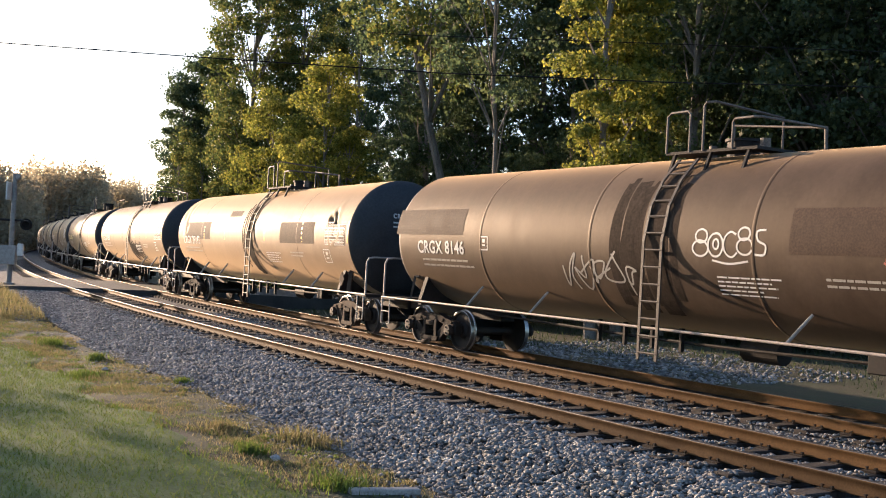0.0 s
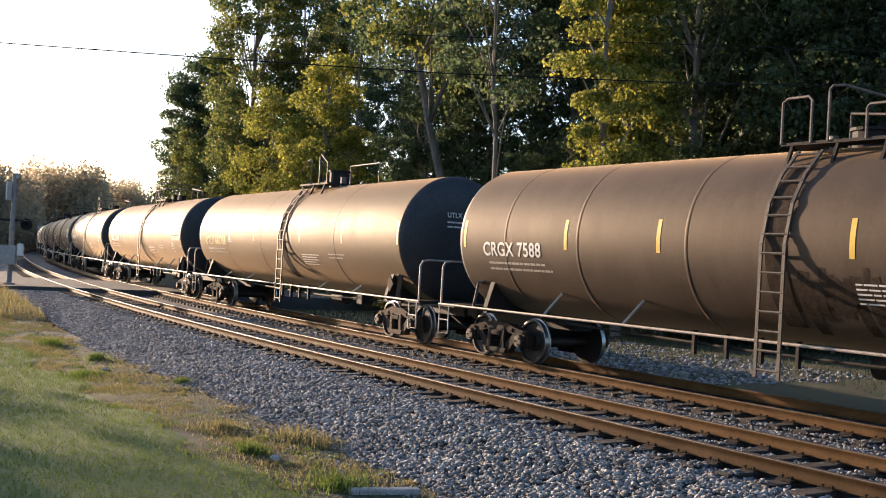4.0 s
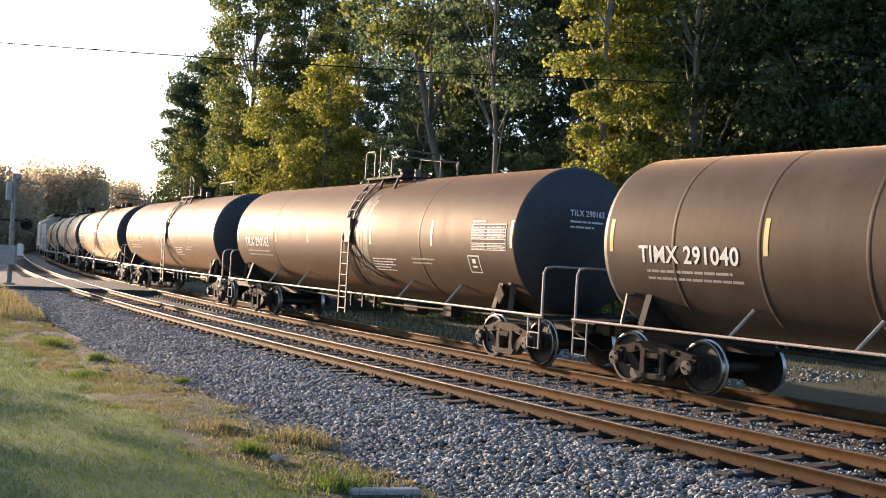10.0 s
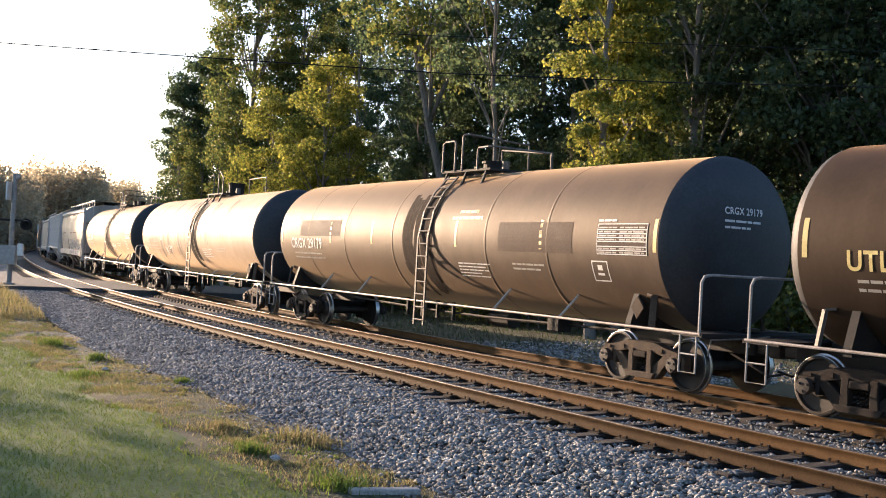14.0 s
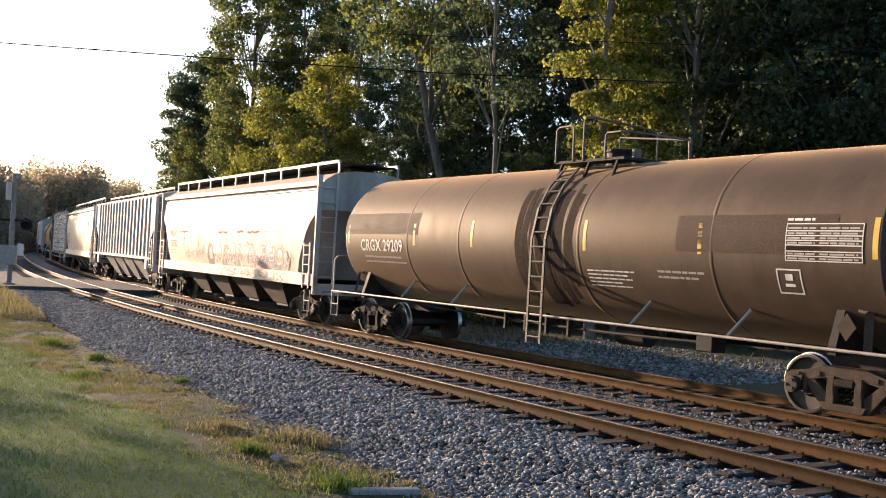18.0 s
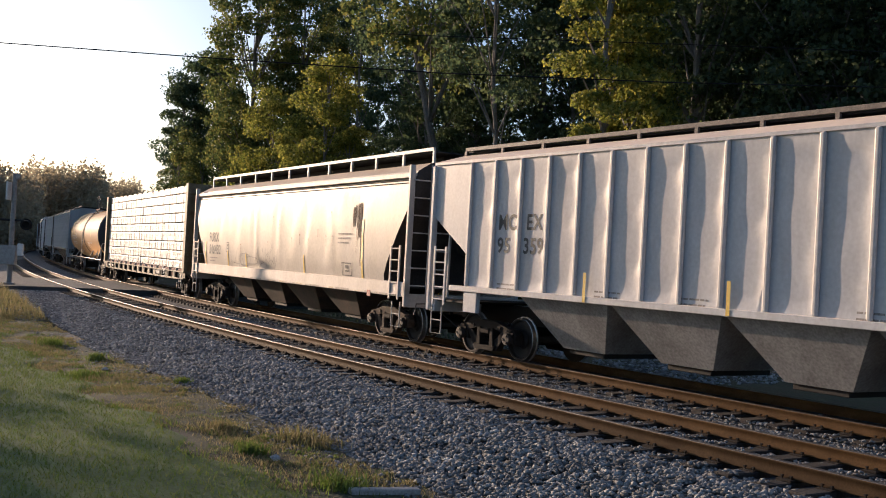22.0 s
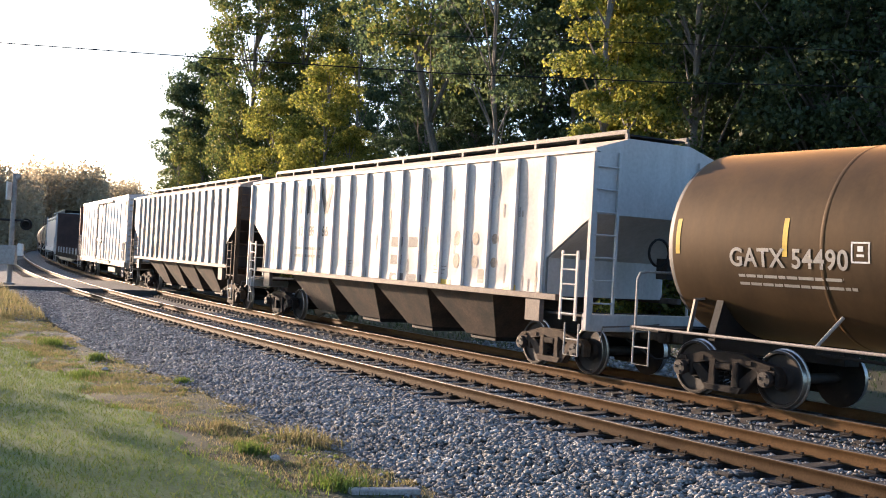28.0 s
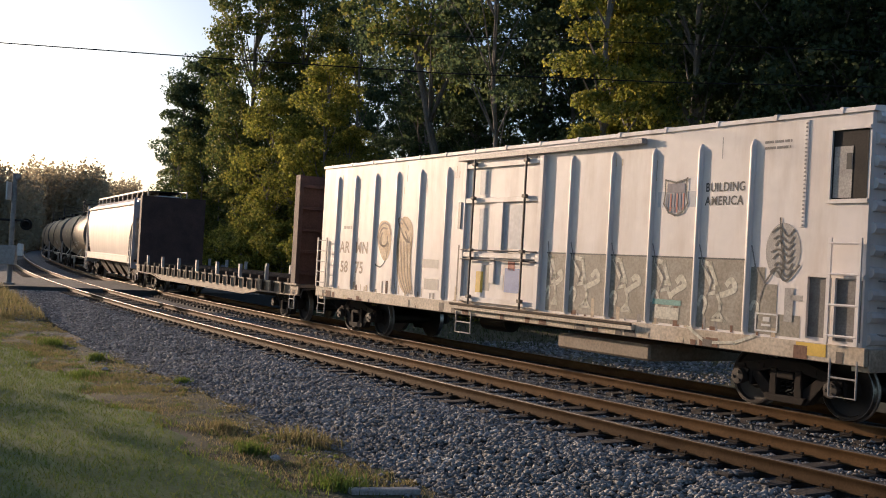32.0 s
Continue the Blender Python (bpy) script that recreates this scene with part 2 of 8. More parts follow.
# ---- the line of the railway ----
# s: metres along the outer rail of the far track, growing away from the camera; o: metres from that rail towards the camera
KNOT_S = (-500, -110, -60, 0, 40, 80, 120, 900)
KNOT_K = (0.0, 0.0, -0.00292, -0.00292, -0.0020, -0.00051, -0.00059, -0.00059)
S_ALL = np.arange(-480, 800.01, 0.25)
_k = np.interp(S_ALL, KNOT_S, KNOT_K)
TH = np.concatenate([[0], np.cumsum((_k[1:] + _k[:-1]) * 0.125)])
_i0 = int(np.argmin(abs(S_ALL)))
TH += 2.1215 - TH[_i0]
_c, _s = np.cos(TH), np.sin(TH)
LX = np.concatenate([[0], np.cumsum((_c[1:] + _c[:-1]) * 0.125)])
LY = np.concatenate([[0], np.cumsum((_s[1:] + _s[:-1]) * 0.125)])
LX += 2.538 - LX[_i0]
LY += 21.426 - LY[_i0]


def on_line(s, o=0.0):
    """x, y and heading (of growing s) at s, o."""
    x, y, th = np.interp(s, S_ALL, LX), np.interp(s, S_ALL, LY), np.interp(s, S_ALL, TH)
    return x - np.sin(th) * o, y + np.cos(th) * o, th


def line_coords(x, y):
    """s, o of places in the plan (arrays)."""
    x, y = np.atleast_1d(x).astype(float), np.atleast_1d(y).astype(float)
    step = 8
    best = np.zeros(len(x), int)
    for a in range(0, len(x), 4000):
        d = (x[a:a + 4000, None] - LX[None, ::step]) ** 2 + (y[a:a + 4000, None] - LY[None, ::step]) ** 2
        best[a:a + 4000] = d.argmin(1) * step
    th = TH[best]
    dx, dy = x - LX[best], y - LY[best]
    return S_ALL[best] + dx * np.cos(th) + dy * np.sin(th), -dx * np.sin(th) + dy * np.cos(th)


RAIL_O = (0.0, -1.51, 2.40, 3.91)      # far track outer and inner rail, near track inner and outer rail


def smooth_step(x, a, b):
    t = np.clip((x - a) / (b - a), 0, 1)
    return t * t * (3 - 2 * t)


def bed_z(s, o):
    """Height of the ballast bed."""
    z = np.where(o > 4.55, -0.22 - 0.43 * smooth_step(o, 4.9, 7.1), np.where(o < -2.35, -0.22 - 0.48 * smooth_step(-o, 2.35, 4.2), -0.222))
    between = (o > 0.55) & (o < 1.9)
    return np.where(between, z - 0.05, z)


def land_z(s, o):
    """Height of the ground under and round the bed."""
    near = -0.6 + 0.42 * smooth_step(s, 14, 30)
    near = near + 0.5 * smooth_step(o, 10, 16) * (1 - smooth_step(s, 14, 30) * 0.6) + 0.12 * np.sin(s * 0.35 + o) * (o > 6.5) * 0.4
    far = -0.66 + 0.25 * smooth_step(-o, 9, 16) + 1.2 * smooth_step(-o, 18, 40)
    under = -0.78
    z = np.where(o > 6.6, near, np.where(o < -4.0, far, under))
    return z


# ---- ground, road, track ----
def axis_lines(lo, a, b, hi, step):
    left = a - np.cumsum(step * 1.25 ** np.arange(1, 60))
    right = b + np.cumsum(step * 1.25 ** np.arange(1, 60))
    return np.concatenate([left[left > lo][::-1], np.arange(a, b + 1e-6, step), right[right < hi]])


def ground_sheet():
    gx, gy = axis_lines(-2500, -34, 24, 2500, 0.5), axis_lines(-800, 2, 76, 3500, 0.5)
    X, Y = np.meshgrid(gx, gy)
    s, o = line_coords(X.ravel(), Y.ravel())
    z = land_z(s, o)
    z = z + 6.0 * smooth_step(np.hypot(X.ravel(), Y.ravel()), 120, 400) * (o < -20)
    near = (abs(X.ravel()) < 60) & (Y.ravel() < 100)
    bumps = np.array([noise.noise((x * 0.7, y * 0.7, 0)) if q else 0.0 for x, y, q in zip(X.ravel(), Y.ravel(), near)])
    z = z + 0.05 * bumps * ((o > 7) | (o < -5))
    i = np.arange((len(gy) - 1) * len(gx)).reshape(len(gy) - 1, len(gx))[:, :-1].ravel()
    f = np.stack([i, i + 1, i + len(gx) + 1, i + len(gx)], 1)
    ob = mesh_ob("ground", np.stack([X.ravel(), Y.ravel(), z], 1), f, M["ground"], True)
    return tagged(ob, "rough grassy ground with bare soil beside the railway", "ground", kind="structure")


def ribbon(name, s0, s1, ds, offs, zs, material, close=False):
    """A cross-section swept along the railway."""
    ss = np.arange(s0, s1 + 1e-6, ds)
    x0, y0, th = on_line(ss)
    V = []
    for o, z in zip(offs, zs):
        V.append(np.stack([x0 - np.sin(th) * o, y0 + np.cos(th) * o, np.full(len(ss), z)], 1))
    V = np.stack(V, 1)
    n, k = len(ss), len(offs)
    idx = np.arange(n * k).reshape(n, k)
    F = []
    for j in range(k if close else k - 1):
        a, b = idx[:-1, j], idx[1:, j]
        c, d = idx[1:, (j + 1) % k], idx[:-1, (j + 1) % k]
        F.append(np.stack([a, b, c, d], 1))
    return mesh_ob(name, V.reshape(-1, 3), np.concatenate(F), material)


def ballast():
    offs = np.array([7.4, 7.1, 6.6, 6.1, 5.6, 5.1, 4.75, 4.3, 3.2, 2.0, 1.2, 0.4, -0.8, -2.35, -2.9, -3.5, -4.2, -4.6])
    ob = ribbon("ballast_bed", -140, 420, 1.0, offs[::-1], (bed_z(0, offs) - 0.03)[::-1], M["bed"])
    return tagged(ob, "grey crushed stone ballast bed under two tracks", "ballast", kind="structure")


def stones():
    """Crushed stones on the near part of the bed, and the loose ones in the verge and beyond the far track."""
    rng = np.random.default_rng(5)
    S, O, R = [], [], []
    for s0, s1, o0, o1, dens, ra, rb in ((-16, 12, 4.5, 6.9, 640, 0.02, 0.048), (-16, 26, 4.15, 4.5, 420, 0.018, 0.04), (12, 34, 4.5, 6.6, 420, 0.026, 0.055),
                                         (-16, 20, 0.3, 2.1, 480, 0.017, 0.036), (-16, 20, 2.6, 3.7, 420, 0.016, 0.034),
                                         (-16, 14, -1.3, -0.25, 60, 0.025, 0.045), (0, 22, -4.4, -1.8, 90, 0.03, 0.05),
                                         (2, 14, -12.5, -4.4, 40, 0.04, 0.075), (-14, 22, 6.9, 7.7, 40, 0.018, 0.04)):
        n = int((s1 - s0) * (o1 - o0) * dens)
        S.append(rng.uniform(s0, s1, n))
        O.append(rng.uniform(o0, o1, n))
        R.append(rng.uniform(ra, rb, n))
    s, o, r = np.concatenate(S), np.concatenate(O), np.concatenate(R)
    z = np.where((o < -4.4) | (o > 6.9), land_z(s, o), np.maximum(bed_z(s, o), np.where(o > 5.0, land_z(s, np.maximum(o, 6.7)), -0.62))) + rng.uniform(-0.4, 0.5, len(s)) * r
    on_tie = (abs(((s / 0.52 + 0.5) % 1) - 0.5) * 0.52 < 0.115) & (o < 4.42) & (o > -2.0) & ((o > 1.9) | (o < 0.5))
    keep = ~on_tie | (rng.uniform(size=len(s)) < 0.3 + 0.35 * np.sin(s * 1.7 + o * 2))
    z = np.where(on_tie, -0.18, z)
    s, o, r, z = s[keep], o[keep], r[keep], z[keep]
    x, y, _ = on_line(s, o)
    base = np.array([(1, 0, 0), (-1, 0, 0), (0, 1, 0), (0, -1, 0), (0, 0, 1), (0, 0, -1)], float)
    faces = np.array([(0, 2, 4), (2, 1, 4), (1, 3, 4), (3, 0, 4), (2, 0, 5), (1, 2, 5), (3, 1, 5), (0, 3, 5)])
    n = len(s)
    q = rng.normal(size=(n, 4))
    q /= np.linalg.norm(q, axis=1)[:, None]
    w, a, b, c = q.T
    Rm = np.stack([np.stack([1 - 2 * (b * b + c * c), 2 * (a * b - c * w), 2 * (a * c + b * w)], 1),
                   np.stack([2 * (a * b + c * w), 1 - 2 * (a * a + c * c), 2 * (b * c - a * w)], 1),
                   np.stack([2 * (a * c - b * w), 2 * (b * c + a * w), 1 - 2 * (a * a + b * b)], 1)], 1)
    sc = rng.uniform(0.65, 1.35, (n, 6, 1)) * r[:, None, None]
    V = np.einsum("nij,nkj->nki", Rm, base[None] * sc) * np.array([1.1, 1.1, 0.75]) + np.stack([x, y, z], 1)[:, None]
    Fc = (faces[None] + (np.arange(n) * 6)[:, None, None]).reshape(-1, 3)
    ob = mesh_ob("ballast_stones", V.reshape(-1, 3), Fc, M["stone"])
    return tagged(ob, "loose angular grey ballast stones", "gravel", kind="stuff")


def rail_section():
    half = [(0.037, -0.008), (0.037, -0.03), (0.012, -0.05), (0.009, -0.13), (0.07, -0.155), (0.07, -0.168)]
    return [(-0.03, 0.0)] + [(-a, z) for a, z in half] + [(a, z) for a, z in half[::-1]] + [(0.03, 0.0)]


def track(o_a, o_b, label):
    """Two rails on sleepers with tie plates and spikes."""
    t = thing("railway_track", label, "railway track", kind="structure")
    sec = rail_section()
    for o in (o_a, o_b):
        r = ribbon("rail", -140, 420, 1.0, [o + a for a, _ in sec][::-1], [z for _, z in sec][::-1], M["darker_rail" if o == RAIL_O[3] else "rust_rail"], close=True)
        r.data.materials.append(M["rail_top"])
        k = len(sec)
        for i, pg in enumerate(r.data.polygons):
            if all(r.data.vertices[v].co.z > -0.012 for v in pg.vertices):
                pg.material_index = 1
        r.parent = t
        tagged(r, "rust-brown steel rail with a worn bright top")
    mid = (o_a + o_b) / 2
    bm = box(bmesh.new(), -0.115, 0.115, -1.3, 1.3, -0.36, -0.188)
    bevelled(bm, 0.012)
    sl = part("sleeper", bm, M["tie"], t)
    bmp = box(bmesh.new(), -0.1, 0.1, -0.15, 0.15, -0.188, -0.166)
    for i in (-0.06, 0.06):
        for j in (-0.095, 0.095):
            box(bmp, i - 0.009, i + 0.009, j - 0.009, j + 0.009, -0.17, -0.14)
            box(bmp, i - 0.015, i + 0.015, j - 0.018, j + 0.014, -0.145, -0.128)
    pl = part("tie_plate", bmp, M["frame"], t)
    first = [True, True]
    rng = random.Random(3)
    far = []
    for i in range(-36, 560):
        s = i * 0.52
        x, y, th = on_line(s, mid)
        if i < 200:
            m = pose(x, y, rng.uniform(-0.012, 0.012), 0, 0, math.degrees(th) + rng.uniform(-1.5, 1.5))
            if first[0]:
                sl.matrix_basis, first[0] = m, False
            else:
                again("sleeper", sl, t, m)
        else:
            far.append((x, y, th))
        if -30 <= i < 64:
            for o in (o_a, o_b):
                if o == RAIL_O[1]:
                    continue
                x, y, th = on_line(s, o)
                m = pose(x, y, 0, 0, 0, math.degrees(th))
                if first[1]:
                    pl.matrix_basis, first[1] = m, False
                else:
                    again("tie_plate", pl, t, m)
    bm = bmesh.new()
    for x, y, th in far:
        c, d = math.cos(th), math.sin(th)
        v = [bm.verts.new((x + a * c - b * d, y + a * d + b * c, -0.19)) for a, b in ((-0.11, -1.3), (0.11, -1.3), (0.11, 1.3), (-0.11, 1.3))]
        bm.faces.new(v)
    tagged(part("far_sleepers", bm, M["tie"], t), kind="stuff")
    return t


def road():
    """The road over the tracks."""
    t = thing("road", "grey asphalt road crossing both tracks on the level", "road", kind="structure")
    offs = [90, 40, 20, 10, 5.4, 4.05, 3.78, 2.53, 2.27, 0.13, -0.13, -1.38, -1.64, -4, -10, -20, -40, -70]
    names = {(3.78, 2.53): "crossing_panel", (-0.13, -1.38): "crossing_panel"}
    for a, b in zip(offs, offs[1:]):
        if (a, b) in ((4.05, 3.78), (2.53, 2.27), (0.13, -0.13), (-1.38, -1.64)):
            continue
        ss = np.arange(31.5, 42.6, 1.1)
        bm = bmesh.new()
        rows = []
        for s in ss:
            row = []
            for o in (a, b):
                x, y, _ = on_line(s, o)
                zt = -0.02 if -6 < o < 7 else -0.12 if o < 0 else -0.1
                row.append((bm.verts.new((x, y, zt)), bm.verts.new((x, y, zt - 0.6))))
            rows.append(row)
        for p, q in zip(rows, rows[1:]):
            bm.faces.new((p[0][0], q[0][0], q[1][0], p[1][0]))
        for e in (rows[0], rows[-1]):
            bm.faces.new((e[0][0], e[1][0], e[1][1], e[0][1]))
        part(names.get((a, b), "carriageway"), bm, M["asphalt"], t)
    return t


# ---- plants ----
def leaf_mesh(name, centres, sizes, material, rng, outward=None):
    """Many folded leaves: two faces each, sharing the midrib; outward: the way in which a clump's leaves face."""
    n = len(centres)
    c = rng.normal(size=(n, 3))
    c /= np.linalg.norm(c, axis=1)[:, None]
    if outward is not None:
        c = outward + 1.1 * c
        c /= np.linalg.norm(c, axis=1)[:, None] + 1e-6
    a = np.cross(c, rng.normal(size=(n, 3)))
    a /= np.linalg.norm(a, axis=1)[:, None] + 1e-6
    b = np.cross(c, a)
    L, Wd = sizes[:, None], sizes[:, None] * 0.42
    P = centres
    pts = np.stack([P - a * L * 0.5, P + b * Wd - c * Wd * 0.35, P + a * L * 0.5, P - b * Wd - c * Wd * 0.35], 1)
    f = np.array([(0, 1, 2), (0, 2, 3)])
    F = (f[None] + (np.arange(n) * 4)[:, None, None]).reshape(-1, 3)
    return mesh_ob(name, pts.reshape(-1, 3), F, material)


def tree(h, crown0, rad, clumps, leaves, seed, leaf="leaf", leaf_size=0.3, lean=0.0, trunk_r=0.22, label="", spread=1.0, category="tree", full=False):
    """A tree at the origin: tapered trunk with limbs, and a crown of drooping leaf clumps with gaps; full: as wide at the top as below."""
    rng = np.random.default_rng(seed)
    t = thing("tree", label or "tall leafy tree at the edge of the wood", category, group="trees of the wood")
    bm = bmesh.new()
    path = [Vector((lean * (k / 8) ** 1.5 + rng.normal() * 0.08 * (k > 0), rng.normal() * 0.08 * (k > 0), h * 0.93 * k / 8 - 0.3 * (k == 0))) for k in range(9)]
    tube(bm, path, [trunk_r * (1.25 if k == 0 else 1 - 0.1 * k) for k in range(9)], 8)
    C, W = [], []
    for i in range(clumps):
        zf = (i + rng.uniform(0, 1)) / clumps
        z = crown0 + (h - crown0) * zf
        prof = min(1.0, 0.55 + 1.2 * zf, 0.35 + 3.0 * (1 - zf)) if full else math.sin(math.pi * min(0.97, 0.16 + 0.8 * zf)) ** 0.7
        ang, rr = rng.uniform(0, 2 * math.pi), rad * prof * math.sqrt(rng.uniform(0.15, 1))
        axis = path[min(7, int(z / h * 8))]
        c = Vector((axis.x + rr * math.cos(ang), axis.y + rr * math.sin(ang), z))
        C.append(c)
        W.append(rng.uniform(0.55, 1.3) * spread)
        start = path[max(1, min(7, int((z - rr * 0.7) / h * 8)))]
        if i % 2 == 0:
            mid = start.lerp(c, 0.5) + Vector((0, 0, 0.12 * rr))
            tube(bm, [start, mid, c], [trunk_r * 0.32, trunk_r * 0.2, trunk_r * 0.08], 5)
    part("trunk", bm, M["bark"], t)
    per = leaves // clumps
    pts, ways = [], []
    for c, w in zip(C, W):
        u = rng.normal(size=(per, 3))
        u[:, 2] = u[:, 2] * 0.8 + 0.25
        u /= np.linalg.norm(u, axis=1)[:, None]
        twigs = rng.normal(size=(7, 3))      # small sprays that stand out of the clump
        twigs /= np.linalg.norm(twigs, axis=1)[:, None]
        bulge = 0.72 + 0.42 * np.maximum(0, (u @ twigs.T).max(1)) ** 6
        g = u * (rng.uniform(0.2, 1, (per, 1)) ** 0.4) * bulge[:, None] * np.array([1.2, 1.2, 0.75]) * w
        pts.append(np.array(c) + g)
        ways.append(u + np.array([0, 0, 0.25]))
    pts, ways = np.concatenate(pts), np.concatenate(ways)
    crown = leaf_mesh("crown", pts, rng.uniform(0.6, 1.2, len(pts)) * leaf_size, M[leaf], rng, ways)
    crown.parent = t
    return t


def place(px, depth, z=0.0):
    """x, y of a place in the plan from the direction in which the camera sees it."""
    return depth * (px - 784.0) / 1892.0, depth, z


def wood():
    """The wood beyond the far track."""
    rng = random.Random(11)
    kinds = {
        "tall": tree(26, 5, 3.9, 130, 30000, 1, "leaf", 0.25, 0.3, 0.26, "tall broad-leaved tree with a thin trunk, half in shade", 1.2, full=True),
        "thin": tree(25, 8, 4.2, 40, 8500, 21, "leaf_shaded", 0.23, 0.4, 0.2, "tall dark tree with a loose crown full of gaps"),
        "tall2": tree(25, 7, 4.4, 90, 20000, 2, "leaf_shaded", 0.23, -0.5, 0.24, "tall dark green tree of the wood", 1.15),
        "dark": tree(21, 3, 4.2, 84, 18000, 3, "leaf_shaded", 0.23, 0.3, 0.22, "dense dark green tree in the shade of the wood", 1.15),
        "lit": tree(15, 1.2, 3.0, 60, 16000, 4, "leaf_sunlit", 0.2, 0.2, 0.17, "yellow-green tree lit by the low sun"),
        "vine": tree(17, 1.0, 1.45, 64, 22000, 6, "leaf_sunlit", 0.17, 0.1, 0.2, "tree trunk overgrown with yellow-green vines in the sun", 0.75, full=True),
        "edge": tree(19.5, 3.0, 2.2, 70, 18000, 7, "leaf_shaded", 0.24, 0.4, 0.17, "slender tree at the end of the wood, shade put into dark leaves", 1.15, full=True),
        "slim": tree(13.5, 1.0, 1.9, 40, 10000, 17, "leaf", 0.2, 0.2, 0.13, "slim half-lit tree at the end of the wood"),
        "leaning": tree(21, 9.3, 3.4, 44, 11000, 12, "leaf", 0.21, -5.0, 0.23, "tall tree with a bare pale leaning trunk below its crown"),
        "bare": tree(24, 10.0, 3.6, 46, 10000, 13, "leaf_shaded", 0.23, -0.8, 0.17, "tall tree with a bare pale trunk below its crown"),
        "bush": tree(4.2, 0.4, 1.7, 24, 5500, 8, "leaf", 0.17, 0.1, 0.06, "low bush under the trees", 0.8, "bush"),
        "sunbush": tree(4.6, 0.4, 1.8, 24, 5500, 9, "leaf_sunlit", 0.17, 0.1, 0.06, "low yellow-green bush at the edge of the wood", 0.8, "bush"),
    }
    spots = [
        ("edge", 318, 98, 0.93), ("edge", 340, 100, 1.06), ("edge", 385, 102, 1.05), ("slim", 312, 93, 0.95), ("slim", 350, 91, 0.85), ("slim", 385, 90, 0.7),
        ("tall", 430, 86, 1.0), ("tall", 520, 88, 1.0), ("lit", 470, 72, 0.85), ("lit", 565, 67, 0.98), ("lit", 520, 70, 0.8), ("lit", 610, 66, 0.72), ("tall", 590, 92, 0.95),
        ("thin", 615, 84, 1.0), ("thin", 705, 80, 1.0), ("thin", 660, 96, 1.05), ("tall2", 745, 68, 1.0), ("dark", 735, 74, 0.7),
        ("leaning", 796, 60, 1.3), ("bare", 868, 50, 0.95), ("dark", 830, 66, 0.65), ("dark", 900, 70, 0.5), ("tall2", 945, 64, 1.05), ("dark", 1000, 62, 0.95),
        ("vine", 1052, 40, 1.0), ("vine", 1098, 41.5, 0.96), ("slim", 1130, 42.5, 0.85), ("tall2", 1165, 52, 1.0), ("tall2", 1222, 45, 1.0), ("dark", 1190, 56, 1.0),
        ("dark", 1290, 52, 0.9), ("tall2", 1330, 47, 1.0), ("dark", 1400, 46, 0.95), ("tall2", 1450, 42, 1.0), ("dark", 1510, 42, 0.9), ("dark", 1590, 40, 1.0),
        ("tall2", 1680, 38, 1.0), ("dark", 1800, 36, 1.0), ("dark", 1960, 34, 1.0), ("tall2", 2140, 32, 1.0),
        ("tall2", 1120, 66, 1.1), ("dark", 1260, 64, 1.0), ("tall2", 1020, 72, 1.05), ("dark", 1620, 54, 1.1),
        ("dark", 780, 80, 1.0), ("tall2", 860, 78, 1.0), ("dark", 520, 104, 0.9), ("dark", 450, 106, 0.8),
        ("dark", 930, 57, 0.42), ("dark", 1000, 56, 0.46), ("dark", 1150, 50, 0.42), ("dark", 1215, 52, 0.5), ("dark", 1275, 49, 0.42), ("dark", 1335, 50, 0.5), ("dark", 1385, 47, 0.45), ("dark", 1450, 48, 0.5), ("dark", 1510, 45, 0.45), ("dark", 1565, 46, 0.5), ("dark", 850, 62, 0.36), ("dark", 720, 66, 0.4), ("dark", 645, 76, 0.3),
        ("bush", 640, 58, 1.0), ("bush", 700, 52, 1.1), ("sunbush", 812, 48, 1.15), ("bush", 880, 46, 1.1), ("bush", 950, 48, 1.2), ("sunbush", 430, 76, 1.0),
        ("sunbush", 392, 80, 0.9), ("sunbush", 460, 72, 1.1), ("bush", 1180, 42, 1.2), ("bush", 1290, 40, 1.3), ("sunbush", 1345, 40, 1.1),
        ("bush", 1400, 38, 1.2), ("bush", 1480, 37, 1.3), ("bush", 1570, 36, 1.2), ("sunbush", 350, 86, 0.8), ("bush", 760, 54, 1.1), ("sunbush", 500, 68, 1.0), ("sunbush", 560, 64, 0.9),
        # added out of view, over the road on the near side, to shade the lawn
        ("thin", -670, 42.8, 0.42), ("slim", -790, 41.3, 0.8), ("slim", -900, 40.0, 0.8),
    ]
    used = set()
    for kind, px, depth, scale in spots:
        x, y, _ = place(px, depth)
        s, o = line_coords(x, y)
        z = float(land_z(s, o)[0])
        m = pose(x, y, z, 0, 0, 0 if kind in ("leaning", "bare") else rng.uniform(0, 360)) @ Matrix.Diagonal((scale, scale, scale * rng.uniform(0.94, 1.06), 1))
        if kind not in used:
            kinds[kind].matrix_basis = m
            used.add(kind)
        else:
            ob = copy_thing(kinds[kind], m)
            ob.matrix_basis = m


